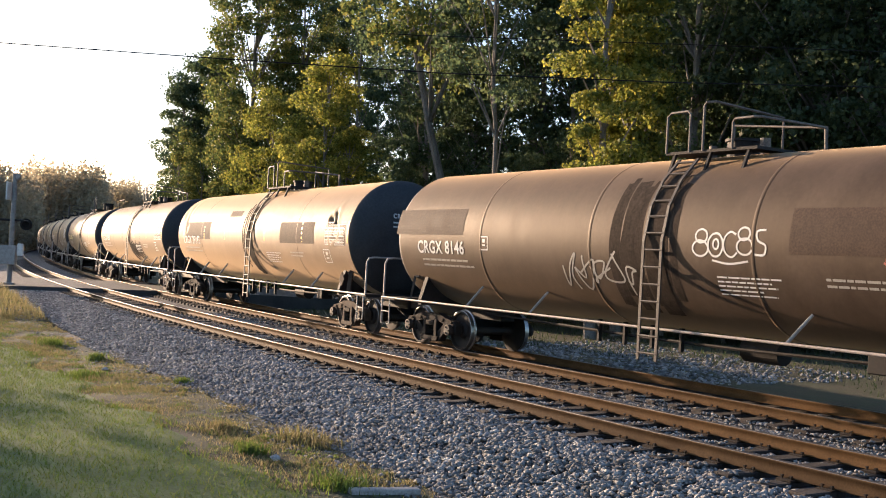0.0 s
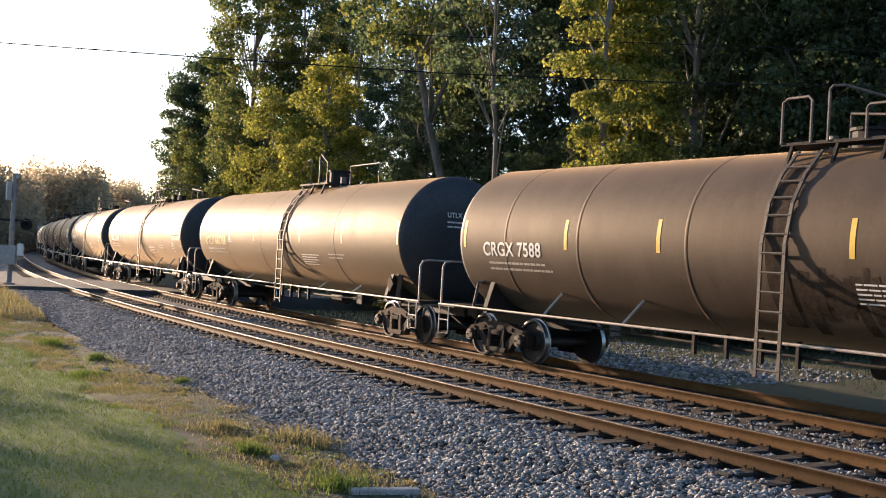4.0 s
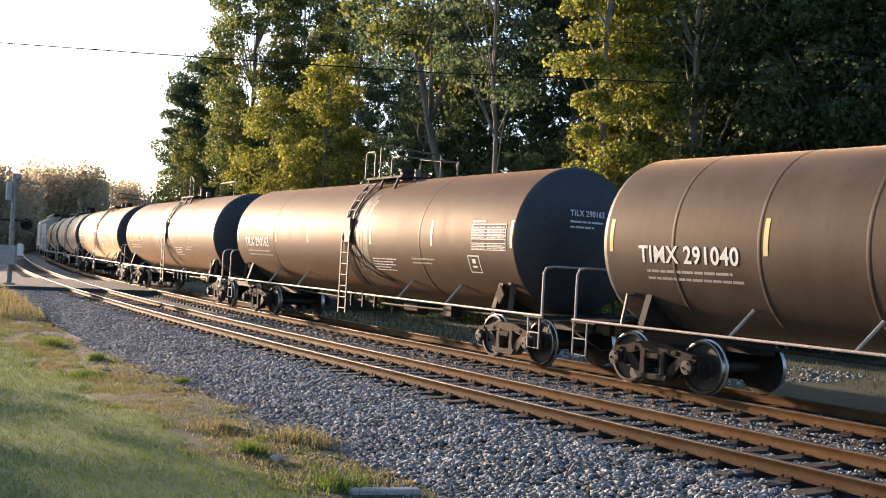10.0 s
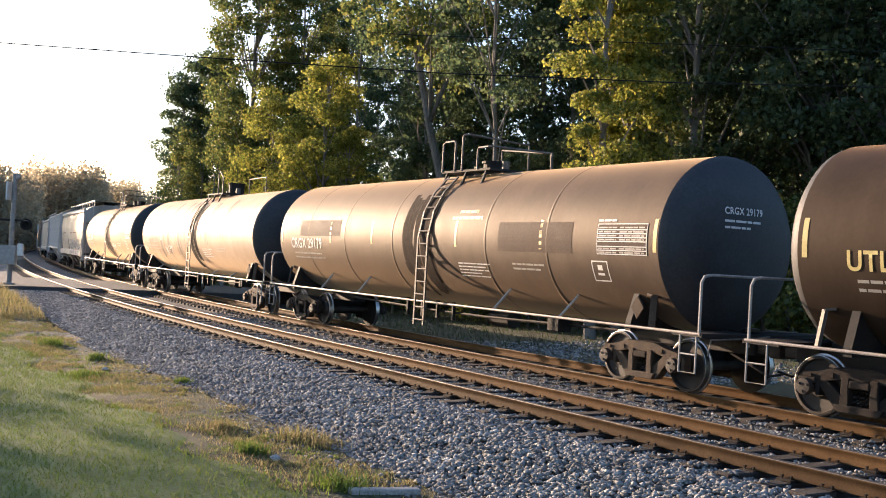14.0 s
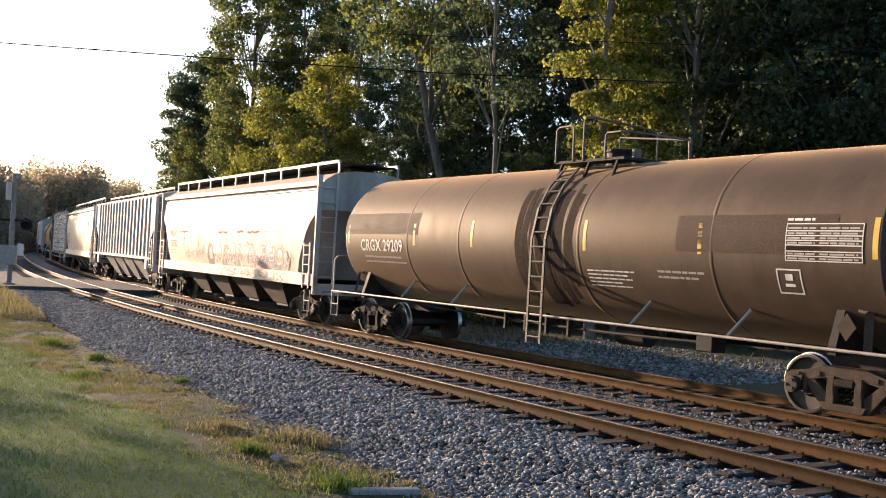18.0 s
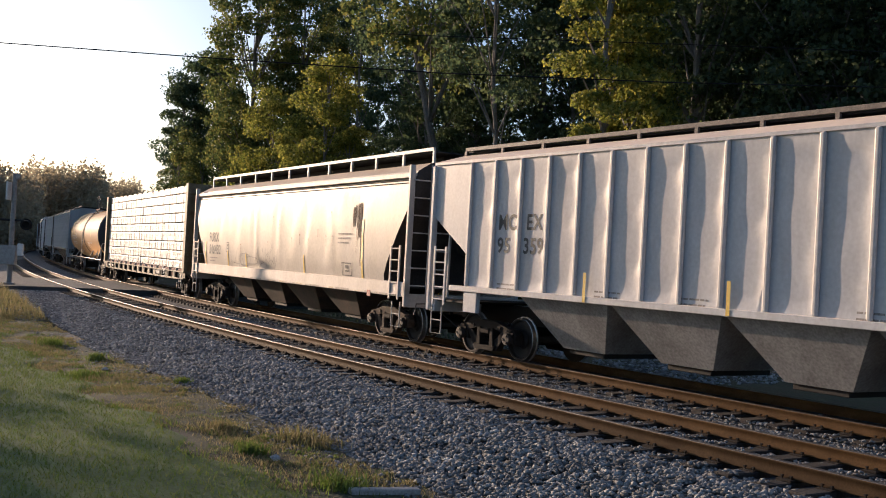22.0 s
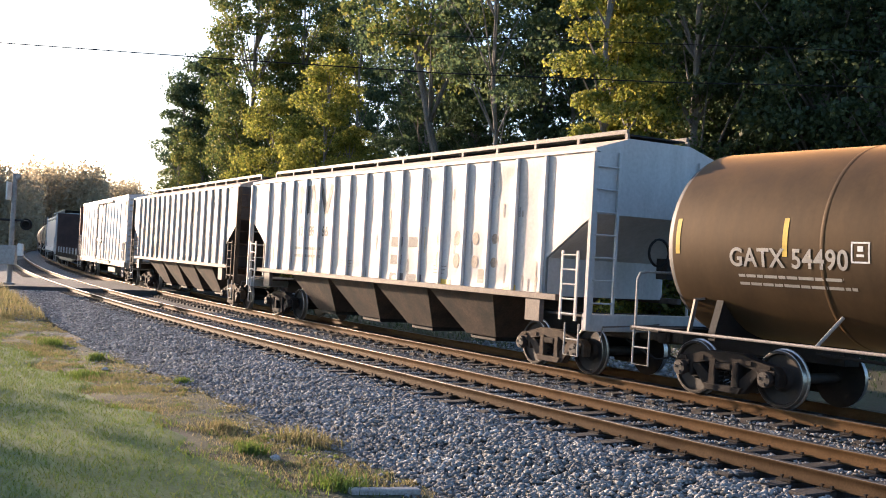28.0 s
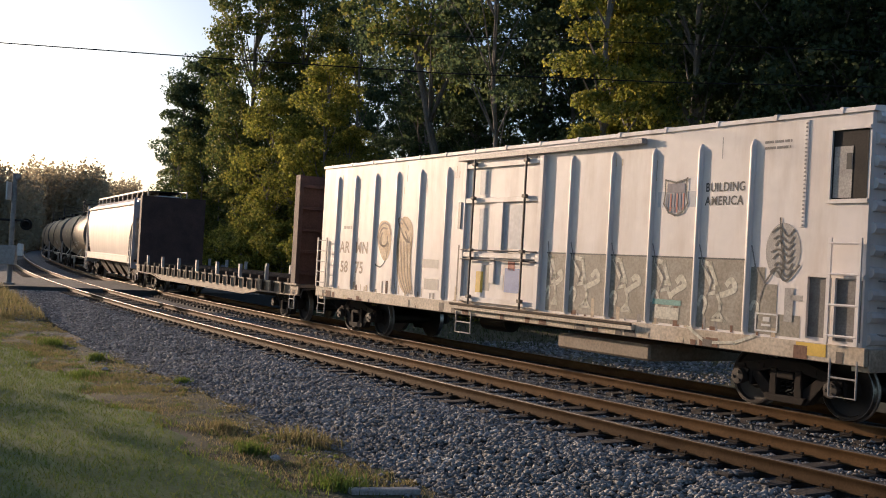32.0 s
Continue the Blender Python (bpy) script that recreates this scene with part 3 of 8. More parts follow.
def far_wood():
    """Distant woods at the end of the line and behind the near trees."""
    rng = np.random.default_rng(21)
    P = []
    # The last group is added out of view, to shade the far cars.
    for px0, px1, d0, d1, h0, h1, n in ((-260, 60, 190, 250, 14.5, 17, 130), (40, 170, 230, 300, 17, 20, 90), (165, 235, 330, 400, 21, 24, 50), (225, 310, 330, 400, 16.5, 19.5, 60), (-700, -200, 150, 260, 13, 17, 120), (-500, -215, 138, 168, 18, 21, 90)):
        for _ in range(n):
            px, d = rng.uniform(px0, px1), rng.uniform(d0, d1)
            x, y, _z = place(px, d)
            h, r = rng.uniform(h0, h1), rng.uniform(3.0, 5.0)
            k = 720
            u = rng.normal(size=(k, 3))
            u /= np.linalg.norm(u, axis=1)[:, None]
            lump = 1 + 0.25 * np.sin(3 * u[:, :1] * r + px) * np.cos(4 * u[:, 2:] + px)
            P.append(np.array([x, y, h * 0.48]) + u * np.array([r, r, h * 0.52]) * rng.uniform(0.8, 0.98, (k, 1)) * lump)
    P = np.concatenate(P)
    ob = leaf_mesh("far_woods", P, rng.uniform(0.42, 0.85, len(P)), M["leaf_hazed"], rng)
    tagged(ob, "distant brown-green woods, haze put into their pale leaf colour", "woods", kind="stuff")
    # Backdrop behind the trees; the wood's inner shade is put into its dark leaves.
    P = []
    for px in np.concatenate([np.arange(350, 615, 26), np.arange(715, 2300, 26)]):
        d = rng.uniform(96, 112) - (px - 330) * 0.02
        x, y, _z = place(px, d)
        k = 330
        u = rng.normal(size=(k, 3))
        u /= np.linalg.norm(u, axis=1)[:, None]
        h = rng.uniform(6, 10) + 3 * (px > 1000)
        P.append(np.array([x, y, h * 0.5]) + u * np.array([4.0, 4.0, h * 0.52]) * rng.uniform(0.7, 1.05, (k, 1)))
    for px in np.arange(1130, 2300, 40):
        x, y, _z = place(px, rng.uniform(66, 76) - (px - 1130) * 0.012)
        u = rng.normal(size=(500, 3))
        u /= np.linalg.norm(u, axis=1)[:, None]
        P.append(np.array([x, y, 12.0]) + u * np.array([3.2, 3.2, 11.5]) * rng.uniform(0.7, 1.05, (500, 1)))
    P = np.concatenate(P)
    ob = leaf_mesh("inner_woods", P, rng.uniform(0.6, 1.3, len(P)), M["leaf_shaded"], rng)
    tagged(ob, "depth of the wood behind the first trees, shade put into its leaves", "woods", kind="stuff")


def blades(name, s, o, height, width, material, rng, label, lean=0.5, zoff=0.0):
    """Many grass blades, each a bent strip of two faces."""
    n = len(s)
    x, y, _ = on_line(s, o)
    z = land_z(s, o) - 0.02 + zoff
    a = rng.uniform(0, 2 * math.pi, n)
    side = np.stack([np.cos(a), np.sin(a), np.zeros(n)], 1) * width[:, None] * 0.5
    b = rng.uniform(0, 2 * math.pi, n)
    out = np.stack([np.cos(b), np.sin(b), np.zeros(n)], 1) * (height * rng.uniform(0.1, lean, n))[:, None]
    p = np.stack([x, y, z], 1)
    up = np.array([0, 0, 1.0]) * height[:, None]
    pts = np.stack([p - side, p + side, p + side * 0.7 + up * 0.6 + out * 0.4, p - side * 0.7 + up * 0.6 + out * 0.4, p + up + out], 1)
    k = (np.arange(n) * 5)[:, None]
    F = np.concatenate([k + np.array([0, 1, 2]), k + np.array([0, 2, 3]), k + np.array([3, 2, 4])])
    ob = mesh_ob(name, pts.reshape(-1, 3), F, material)
    return tagged(ob, label, "grass", kind="stuff")


def lawn_sheet():
    """The mown lawn: a turf sheet with an uneven edge just above the ground."""
    ss, oo = np.arange(-30, 30.1, 0.4), np.linspace(0, 1, 40)
    S, T = np.meshgrid(ss, oo, indexing="ij")
    edge = 8.65 + 0.22 * np.sin(S * 1.3) + 0.15 * np.sin(S * 3.1 + 1)
    O = edge + T ** 1.5 * 9.0
    x, y, _ = on_line(S.ravel(), O.ravel())
    z = land_z(S.ravel(), O.ravel()) + 0.045 * np.minimum(1, T.ravel() * 12) - 0.01
    n, k = S.shape
    i = np.arange(n * k).reshape(n, k)
    F = np.stack([i[:-1, :-1].ravel(), i[1:, :-1].ravel(), i[1:, 1:].ravel(), i[:-1, 1:].ravel()], 1)
    tagged(mesh_ob("lawn", np.stack([x, y, z], 1), F[:, ::-1], M["lawn"], True), "mown green lawn beside the railway verge", "lawn", kind="structure")


def grass():
    lawn_sheet()
    rng = np.random.default_rng(31)
    n = 110000
    s, o = rng.uniform(-16, 26, n), rng.uniform(8.2, 15, n)
    keep = o > 8.75 + 0.25 * np.sin(s * 1.3) + rng.normal(size=n) * 0.12
    s, o = s[keep], o[keep]
    blades("lawn_grass", s, o + 0.0, rng.uniform(0.05, 0.085, len(s)), rng.uniform(0.01, 0.018, len(s)), M["grass"], rng, "short green mown lawn", 1.1, 0.03)
    cs, co = rng.uniform(-14, 46, 4200), rng.normal(7.9, 0.75, 4200)
    S, O, H = [], [], []
    for a, b in zip(cs, co):
        if noise.noise((a * 0.55, b * 0.9, 3)) < -0.18:
            continue
        k = int(rng.uniform(15, 60))
        r = rng.uniform(0.06, 0.2)
        S.append(a + rng.normal(size=k) * r)
        O.append(b + rng.normal(size=k) * r)
        H.append(np.full(k, rng.uniform(0.025, 0.085)) * rng.uniform(0.6, 1.2, k))
    s, o, hh = np.concatenate(S), np.concatenate(O), np.concatenate(H)
    keep = o > 6.6 - 1.6 * smooth_step(s, 15, 32)
    s, o, hh = s[keep], o[keep], hh[keep]
    blades("dry_grass", s, o, hh, rng.uniform(0.008, 0.018, len(s)), M["dry"], rng, "dry tan and yellow tufts of grass on the verge", 1.1)
    cs, co = rng.uniform(-12, 30, 420), rng.normal(8.0, 0.6, 420)
    s, o = (np.repeat(c, 26) + rng.normal(size=420 * 26) * 0.07 for c in (cs, co))
    keep = o > 6.9
    blades("green_weeds", s[keep], o[keep], rng.uniform(0.025, 0.08, keep.sum()), rng.uniform(0.01, 0.02, keep.sum()), M["grass"], rng, "small green weeds among the dry grass", 1.1)
    n = 9000
    s, o = rng.uniform(18, 36, n), rng.uniform(5.2, 11, n)
    keep = o > 5.0 + 1.4 * smooth_step(-s, -32, -18) + rng.normal(size=n) * 0.2
    blades("dry_grass", s[keep], o[keep], rng.uniform(0.12, 0.4, keep.sum()), rng.uniform(0.012, 0.025, keep.sum()), M["dry"], rng, "tall dry orange grass on the bank by the crossing", 0.8)
    n = 16000
    s, o = rng.uniform(-10, 60, n), rng.uniform(-19, -5.5, n)
    keep = (o < -9.5 - 1.5 * np.sin(s * 0.4)) | (s > 11)
    blades("weeds", s[keep], o[keep], rng.uniform(0.06, 0.22, keep.sum()), rng.uniform(0.02, 0.04, keep.sum()), M["weed"], rng, "low green weeds beyond the far track", 0.9)
    rs = rng
    for s0, o0, r, h, m, txt in ((2.75, 6.85, 0.13, 0.14, "grass", "fresh green weed tuft on the verge"), (7.3, 7.4, 0.2, 0.22, "grass", "fresh green weed tuft on the verge"),
                                 (-4.0, 8.2, 0.17, 0.2, "grass", "fresh green weed tuft on the verge"), (-6.0, 8.0, 0.32, 0.26, "grass", "fresh green weed tuft on the verge"),
                                 (-2.2, 7.9, 0.25, 0.16, "dry", "pale dry tuft of grass on the verge"), (-2.9, 7.05, 0.42, 0.2, "dry", "pale dry tuft of grass on the verge"), (-3.4, 6.9, 0.35, 0.17, "dry", "pale dry tuft of grass on the verge"),
                                 (4.5, 8.3, 0.4, 0.16, "grass", "fresh green weed tuft on the verge"), (11, 7.7, 0.3, 0.25, "grass", "fresh green weed tuft on the verge")):
        k = 260
        blades("weed_tuft", s0 + rs.normal(size=k) * r * 0.5, o0 + rs.normal(size=k) * r * 0.5, rs.uniform(0.5, 1.1, k) * h, rs.uniform(0.01, 0.022, k), M[m], rs, txt, 0.8)


# ---- beside the line ----
def crossing_signal():
    x, y, _ = place(21, 47.5)
    t = thing("crossing_signal", "grey level crossing signal post with a gate box", "signal", pose(x, y, -0.2, 0, 0, 8))
    steel = M["pipe_grey"]
    part("post", tube(bmesh.new(), [(0, 0, -0.3), (0, 0, 5.1)], 0.11, 12), M["mast"], t, "grey aluminium mast")
    part("base", bevelled(box(bmesh.new(), -0.2, 0.2, -0.2, 0.2, -0.3, 0.25), 0.02), M["mast"], t)
    b = part("gate_box", bevelled(box(bmesh.new(), -0.45, 0.32, -0.55, -0.12, 1.05, 1.9), 0.03), steel, t, "pale grey gate mechanism box")
    part("crossbuck", bevelled(box(bmesh.new(), -0.24, -0.18, -0.5, 0.5, 3.9, 4.7), 0.01), M["white"], t, "white crossbuck board seen edge on")
    part("cross_arm", tube(bmesh.new(), [(-0.9, 0, 3.02), (0.75, 0, 3.02)], 0.05, 8), M["black"], t)
    for sx in (-0.75, 0.62):
        lamp = part("signal_light", lathe_y(bmesh.new(), [(-0.12, 0.0), (-0.12, 0.15), (0.05, 0.17), (0.1, 0.0)], 14, centre=(sx, -0.1, 2.85)), M["black"], t, "round black flashing light with a hood")
        part("hood", tube(bmesh.new(), [(sx, -0.2, 2.88), (sx + 0.05, -0.5, 2.86)], 0.17, 12, False), M["black"], lamp)
        part("backplate", lathe_y(bmesh.new(), [(-0.1, 0.0), (-0.1, 0.26), (-0.07, 0.26), (-0.07, 0.0)], 18, centre=(sx, -0.05, 2.85)), M["black"], lamp)
    # White stands in for the sun's glint on the counterweight.
    part("counterweight", bevelled(box(bmesh.new(), 0.36, 0.62, -0.5, -0.3, 1.45, 2.0), 0.04), M["white"], t, "counterweight arm, its white standing in for a sun glint")
    part("bell", lathe_y(bmesh.new(), [(-0.1, 0.0), (-0.08, 0.12), (0.0, 0.16), (0.04, 0.0)], 14, centre=(0.1, 0, 4.95)), steel, t)
    return t


def wire_gate():
    x, y, _ = place(398, 74)
    t = thing("gate", "pale steel pipe gate at the edge of the wood", "gate", pose(x, y, -0.35, 0, 0, -15))
    part("post", bevelled(box(bmesh.new(), -0.15, 0.15, -0.15, 0.15, -0.2, 1.35), 0.02), M["pipe_grey"], t)
    part("pipe_arm", tube(bmesh.new(), [(-0.7, 0, 1.0), (2.6, 0, 1.02)], 0.06, 8), M["white"], t)
    part("brace", tube(bmesh.new(), [(0, 0, 0.45), (1.6, 0, 0.98)], 0.035, 6), M["pipe_grey"], t)


def overhead_wires():
    """Two cables in front of the wood."""
    for name, pts in (("overhead_cable", ((-420, 42), (0, 76), (387, 104), (784, 130), (1180, 146), (1568, 155), (2300, 150))),
                      ("overhead_cable", ((655, 58), (740, 63), (1180, 78), (1568, 92), (2300, 96)))):
        P = []
        for px, py in pts:
            way = CAM_POSE.to_3x3() @ Vector(((px - 784) / 1892, (441 - py) / 1892, -1))
            P.append(Vector((0, 0, 1.994)) + way * (33.0 / way.y))
        fine = []
        for a, b in zip(P, P[1:]):
            fine += [a.lerp(b, k / 6) for k in range(6)]
        ob = part(name, tube(bmesh.new(), fine + [P[-1]], 0.018 if py != 96 else 0.012, 6), M["black"], None)
        tagged(ob, "thin black overhead cable in front of the trees", "cable")


def litter():
    rng = random.Random(8)
    for s0, o0, k in ((-6.2, 7.75, 0.9), ):
        x, y, th = on_line(s0, o0)
        ob = part("old_plank", bevelled(box(bmesh.new(), -0.42, 0.42, -0.06, 0.06, -0.02, 0.05), 0.01), M["pipe_grey"], None)
        ob.matrix_basis = pose(x + 0.2, y, float(land_z(s0, o0)) + 0.02, 3, 2, 25)
        tagged(ob, "weathered grey board lying in the verge", "timber")
    for s0, o0 in ((2.3, 10.5), (2.9, 11.2), (5.2, 7.7), (-7.2, 8.35), (-4.4, 8.05)):
        x, y, th = on_line(s0, o0)
        bm = bmesh.new()
        bmesh.ops.create_icosphere(bm, subdivisions=2, radius=0.07)
        for v in bm.verts:
            v.co *= 1 + 0.35 * noise.noise(v.co * 9 + Vector((s0, o0, 0)))
            v.co.z *= 0.6
        ob = part("pale_stone", bm, M["stone"], None)
        ob.matrix_basis = pose(x, y, float(land_z(s0, o0)) + 0.03, 0, 0, rng.uniform(0, 360))
        tagged(ob, "pale loose stone lying in the grass", "stone")


ground_sheet()
ballast()
road()
wood()
far_wood()
grass()
crossing_signal()
wire_gate()
overhead_wires()
litter()


# ---- rolling stock: common parts ----
CARS = []          # (car, half the distance of its bogies, u of its middle)
WHEELSETS = []     # (wheelset, car index, its place along the car)
WHEEL_R = 0.457
PATTERN = {}


def wheelset(parent, x):
    name = "wheelset"
    if name not in PATTERN:
        prof = [(-0.58, 0.0), (-0.58, 0.095), (-0.62, 0.1), (-0.66, 0.24), (-0.66, 0.36), (-0.67, 0.405), (-0.686, 0.485), (-0.712, 0.485), (-0.722, 0.46), (-0.812, 0.454), (-0.818, 0.445), (-0.818, 0.405), (-0.765, 0.385), (-0.745, 0.2), (-0.81, 0.16), (-0.82, 0.1),
                (-1.12, 0.09), (-1.12, 0.13), (-1.2, 0.12), (-1.21, 0.0)]
        mats = [0, 0, 0, 0, 0, 0, 1, 1, 1, 1, 0, 0, 0, 0, 0, 0, 0, 0, 0]
        bm = lathe_y(bmesh.new(), prof, 28, mats)
        lathe_y(bm, [(-y, r) for y, r in prof], 28, mats)
        lathe_y(bm, [(-0.58, 0.085), (0.58, 0.085)], 12)
        for y in (-1.205, 1.205):
            for k in range(3):
                a = 2.1 * k
                bmesh.ops.create_cube(bm, size=0.035, matrix=Matrix.Translation((0.075 * math.cos(a), y, 0.075 * math.sin(a))))
        PATTERN[name] = part(name, bm, [M["wheel"], M["tread"]], parent, smooth=True)
        ob = PATTERN[name]
    else:
        ob = again(name, PATTERN[name], parent)
    ob.matrix_basis = pose(x, 0, WHEEL_R)
    return ob


def side_frame_mesh():
    """Cast side frame in the x-z plane with two windows and a spring opening."""
    bm = bmesh.new()
    y0, y1 = -0.09, 0.09
    prism(bm, [(-1.1, 0.56), (-1.0, 0.66), (-0.66, 0.7), (-0.34, 0.8), (0.34, 0.8), (0.66, 0.7), (1.0, 0.66), (1.1, 0.56), (0.7, 0.54), (0.3, 0.64), (-0.3, 0.64), (-0.7, 0.54)], y0, y1)
    for sg in (-1, 1):
        prism(bm, [(sg * x, z) for x, z in ((0.76, 0.57), (0.56, 0.58), (0.24, 0.33), (0.24, 0.17), (0.4, 0.16))], y0 + 0.01, y1 - 0.01)
        prism(bm, [(sg * x, z) for x, z in ((0.3, 0.66), (0.17, 0.66), (0.17, 0.22), (0.32, 0.22))], y0 - 0.025, y1 + 0.025)
        prism(bm, [(sg * x, z) for x, z in ((1.1, 0.57), (1.02, 0.57), (1.02, 0.36), (1.09, 0.34))], y0, y1)
        prism(bm, [(sg * x, z) for x, z in ((0.77, 0.57), (0.67, 0.57), (0.69, 0.34), (0.75, 0.34))], y0, y1)
        prism(bm, [(sg * x, z) for x, z in ((1.04, 0.6), (0.74, 0.6), (0.74, 0.53), (0.8, 0.5), (0.98, 0.5), (1.04, 0.53))], y0 - 0.03, y1 + 0.03)
    prism(bm, [(-0.4, 0.26), (0.4, 0.26), (0.34, 0.15), (-0.34, 0.15)], y0 - 0.04, y1 + 0.04)
    bevelled(bm, 0.012)
    for sg in (-1, 1):      # friction shoe pockets and lugs on the cast face
        for yy in (y0 - 0.03, y1 + 0.01):
            box(bm, sg * 0.24 - 0.05, sg * 0.24 + 0.05, yy, yy + 0.02, 0.4, 0.56)
            box(bm, sg * 0.5 - 0.06, sg * 0.5 + 0.06, yy + 0.01, yy + 0.03, 0.63, 0.7)
            box(bm, sg * 0.88 - 0.07, sg * 0.88 + 0.07, yy, yy + 0.02, 0.61, 0.66)
    return bm


def bogie(car, x, rust=False):
    b = new("bogie")
    b.parent = car
    b.empty_display_size = 0.2
    b.matrix_basis = pose(x, 0, 0)
    key = "frame_rust" if rust else "frame"
    for sy in (-1, 1):
        k = "side_frame" + key
        m = pose(0, sy * 1.0, 0)
        if k not in PATTERN:
            PATTERN[k] = part("side_frame", side_frame_mesh(), M[key], b)
            PATTERN[k].matrix_basis = m
        else:
            again("side_frame", PATTERN[k], b, m)
        if "springs" not in PATTERN:
            pts = [(0.048 * math.cos(a * 0.9), 0.048 * math.sin(a * 0.9), 0.26 + 0.24 * a / 22) for a in range(23)]
            PATTERN["springs"] = part("coil_spring", tube(bmesh.new(), pts, 0.014, 4), M["frame"], b)
            PATTERN["springs"].matrix_basis = m
            for cx in (-0.11, 0.11):
                again("coil_spring", PATTERN["springs"], b, m @ pose(cx, 0, 0))
            bm = box(bmesh.new(), -0.17, 0.17, -0.13, 0.13, 0.51, 0.62)
            PATTERN["bolster_end"] = part("bolster_end", bevelled(bm, 0.02), M["frame"], b)
            PATTERN["bolster_end"].matrix_basis = m
        else:
            for cx in (-0.11, 0.0, 0.11):
                again("coil_spring", PATTERN["springs"], b, m @ pose(cx, 0, 0))
            again("bolster_end", PATTERN["bolster_end"], b, m)
    if "bolster" not in PATTERN:
        bm = box(bmesh.new(), -0.2, 0.2, -0.9, 0.9, 0.45, 0.72)
        for sx in (-1, 1):
            box(bm, sx * 0.42 - 0.04, sx * 0.42 + 0.04, -0.85, 0.85, 0.3, 0.42)
            for sy in (-0.72, 0.72):
                box(bm, sx * 0.42 - 0.06, sx * 0.42 + 0.06, sy - 0.05, sy + 0.05, 0.3, 0.6)
        PATTERN["bolster"] = part("bolster", bm, M["black"], b)
    else:
        again("bolster", PATTERN["bolster"], b)
    i = len(CARS)
    for dx in (-0.889, 0.889):
        WHEELSETS.append((wheelset(b, dx), i, x + dx))
    return b


def coupler(car, x, sg):
    k = "coupler"
    m = pose(x, 0, 0, 0, 0, 0 if sg > 0 else 180)
    if k not in PATTERN:
        bm = box(bmesh.new(), -0.9, 0.2, -0.11, 0.11, 0.75, 0.98)
        box(bm, 0.2, 0.42, -0.17, 0.02, 0.72, 1.02)
        box(bm, 0.3, 0.52, -0.03, 0.13, 0.74, 1.0)
        bevelled(bm, 0.02)
        PATTERN[k] = part(k, bm, M["frame_rust"], car)
        PATTERN[k].matrix_basis = m
        bm = tube(bmesh.new(), [(-0.5, -0.3, 0.72), (0.0, -0.3, 0.55), (0.3, -0.25, 0.42), (0.52, -0.15, 0.48)], 0.022, 6)
        PATTERN["air_hose"] = part("air_hose", bm, M["black"], car)
        PATTERN["air_hose"].matrix_basis = m
        bm = tube(bmesh.new(), [(0.05, -1.4, 0.72), (0.05, -1.35, 0.98), (0.05, -0.3, 1.02), (0.05, 0, 1.05)], 0.016, 6)
        PATTERN["uncoupling_lever"] = part("uncoupling_lever", bm, M["pipe_brown"], car)
        PATTERN["uncoupling_lever"].matrix_basis = m
    else:
        for q in (k, "air_hose", "uncoupling_lever"):
            again(q, PATTERN[q], car, m)


def ladder(car, x, y, z0, z1, w, material, steps=8, name="ladder", depth=0.05, top=None, r=0.022):
    """Two stiles and single rungs; top: further points (dy, z) that the stiles follow."""
    bm = bmesh.new()
    for dx in (-w / 2, w / 2):
        pts = [(x + dx, y, z0), (x + dx, y, z1)]
        if top:
            pts += [(x + dx, yy, zz) for yy, zz in top]
        for a, b in zip(pts, pts[1:]):
            bar(bm, a, b, 0.06, 0.03)
    lad = part(name, bm, material, car)
    key = ("rung", round(w, 3), round(r, 4), material.name)
    path = [(y, z0), (y, z1)] + list(top or [])
    dist = [0]
    for (ya, za), (yb, zb) in zip(path, path[1:]):
        dist.append(dist[-1] + math.hypot(yb - ya, zb - za))
    total = dist[-1]
    n = steps
    for i in range(n):
        d = 0.12 + (total - 0.2) * i / max(1, n - 1)
        yy, zz = np.interp(d, dist, [p[0] for p in path]), np.interp(d, dist, [p[1] for p in path])
        m = pose(x, float(yy), float(zz))
        if key not in PATTERN:
            PATTERN[key] = part("rung", tube(bmesh.new(), [(-w / 2, 0, 0), (w / 2, 0, 0)], r, 6), material, lad)
            PATTERN[key].matrix_basis = m
        else:
            again("rung", PATTERN[key], lad, m)
    return lad


def step(car, x, y, z0, z1, w, material):
    """A hanging sill step of bent round bar."""
    bm = tube(bmesh.new(), [(x - w / 2, y, z1), (x - w / 2, y, z0), (x + w / 2, y, z0), (x + w / 2, y, z1)], 0.018, 6)
    tube(bm, [(x - w / 2, y, (z0 + z1) / 2), (x + w / 2, y, (z0 + z1) / 2)], 0.015, 6)
    return part("sill_step", bm, material, car)


HOPPER_PROFILE = ((1.44, 1.3), (1.53, 1.9), (1.56, 2.6), (1.54, 3.3), (1.48, 3.85), (1.36, 4.15), (1.0, 4.37), (0.4, 4.47))


def dent(x, z, amount):
    """How far a hopper side is pressed in at x, z, as a share of its half width."""
    fade = max(0.0, min(1.0, (z - 1.6) / 0.7, (3.95 - z) / 0.45))
    fold = 0.5
    for c, w, a in ((-5.5, 0.22, 0.5), (-3.75, 0.28, 0.7), (-2.1, 0.17, 1.0), (0.15, 0.2, 1.0), (1.4, 0.3, 0.5), (2.45, 0.22, 0.45), (3.9, 0.26, 0.7), (4.7, 0.16, 0.5), (6.3, 0.3, 0.5)):
        u = (x - c - 0.12 * math.sin(1.6 * z + c)) / w
        fold -= a * 0.75 * u * math.exp(0.5 - 0.5 * u * u)      # a bulge beside a hollow
    return amount * fade * (fold * 0.62 + 0.25 * math.sin(0.9 * x + 0.8 * z) ** 2)


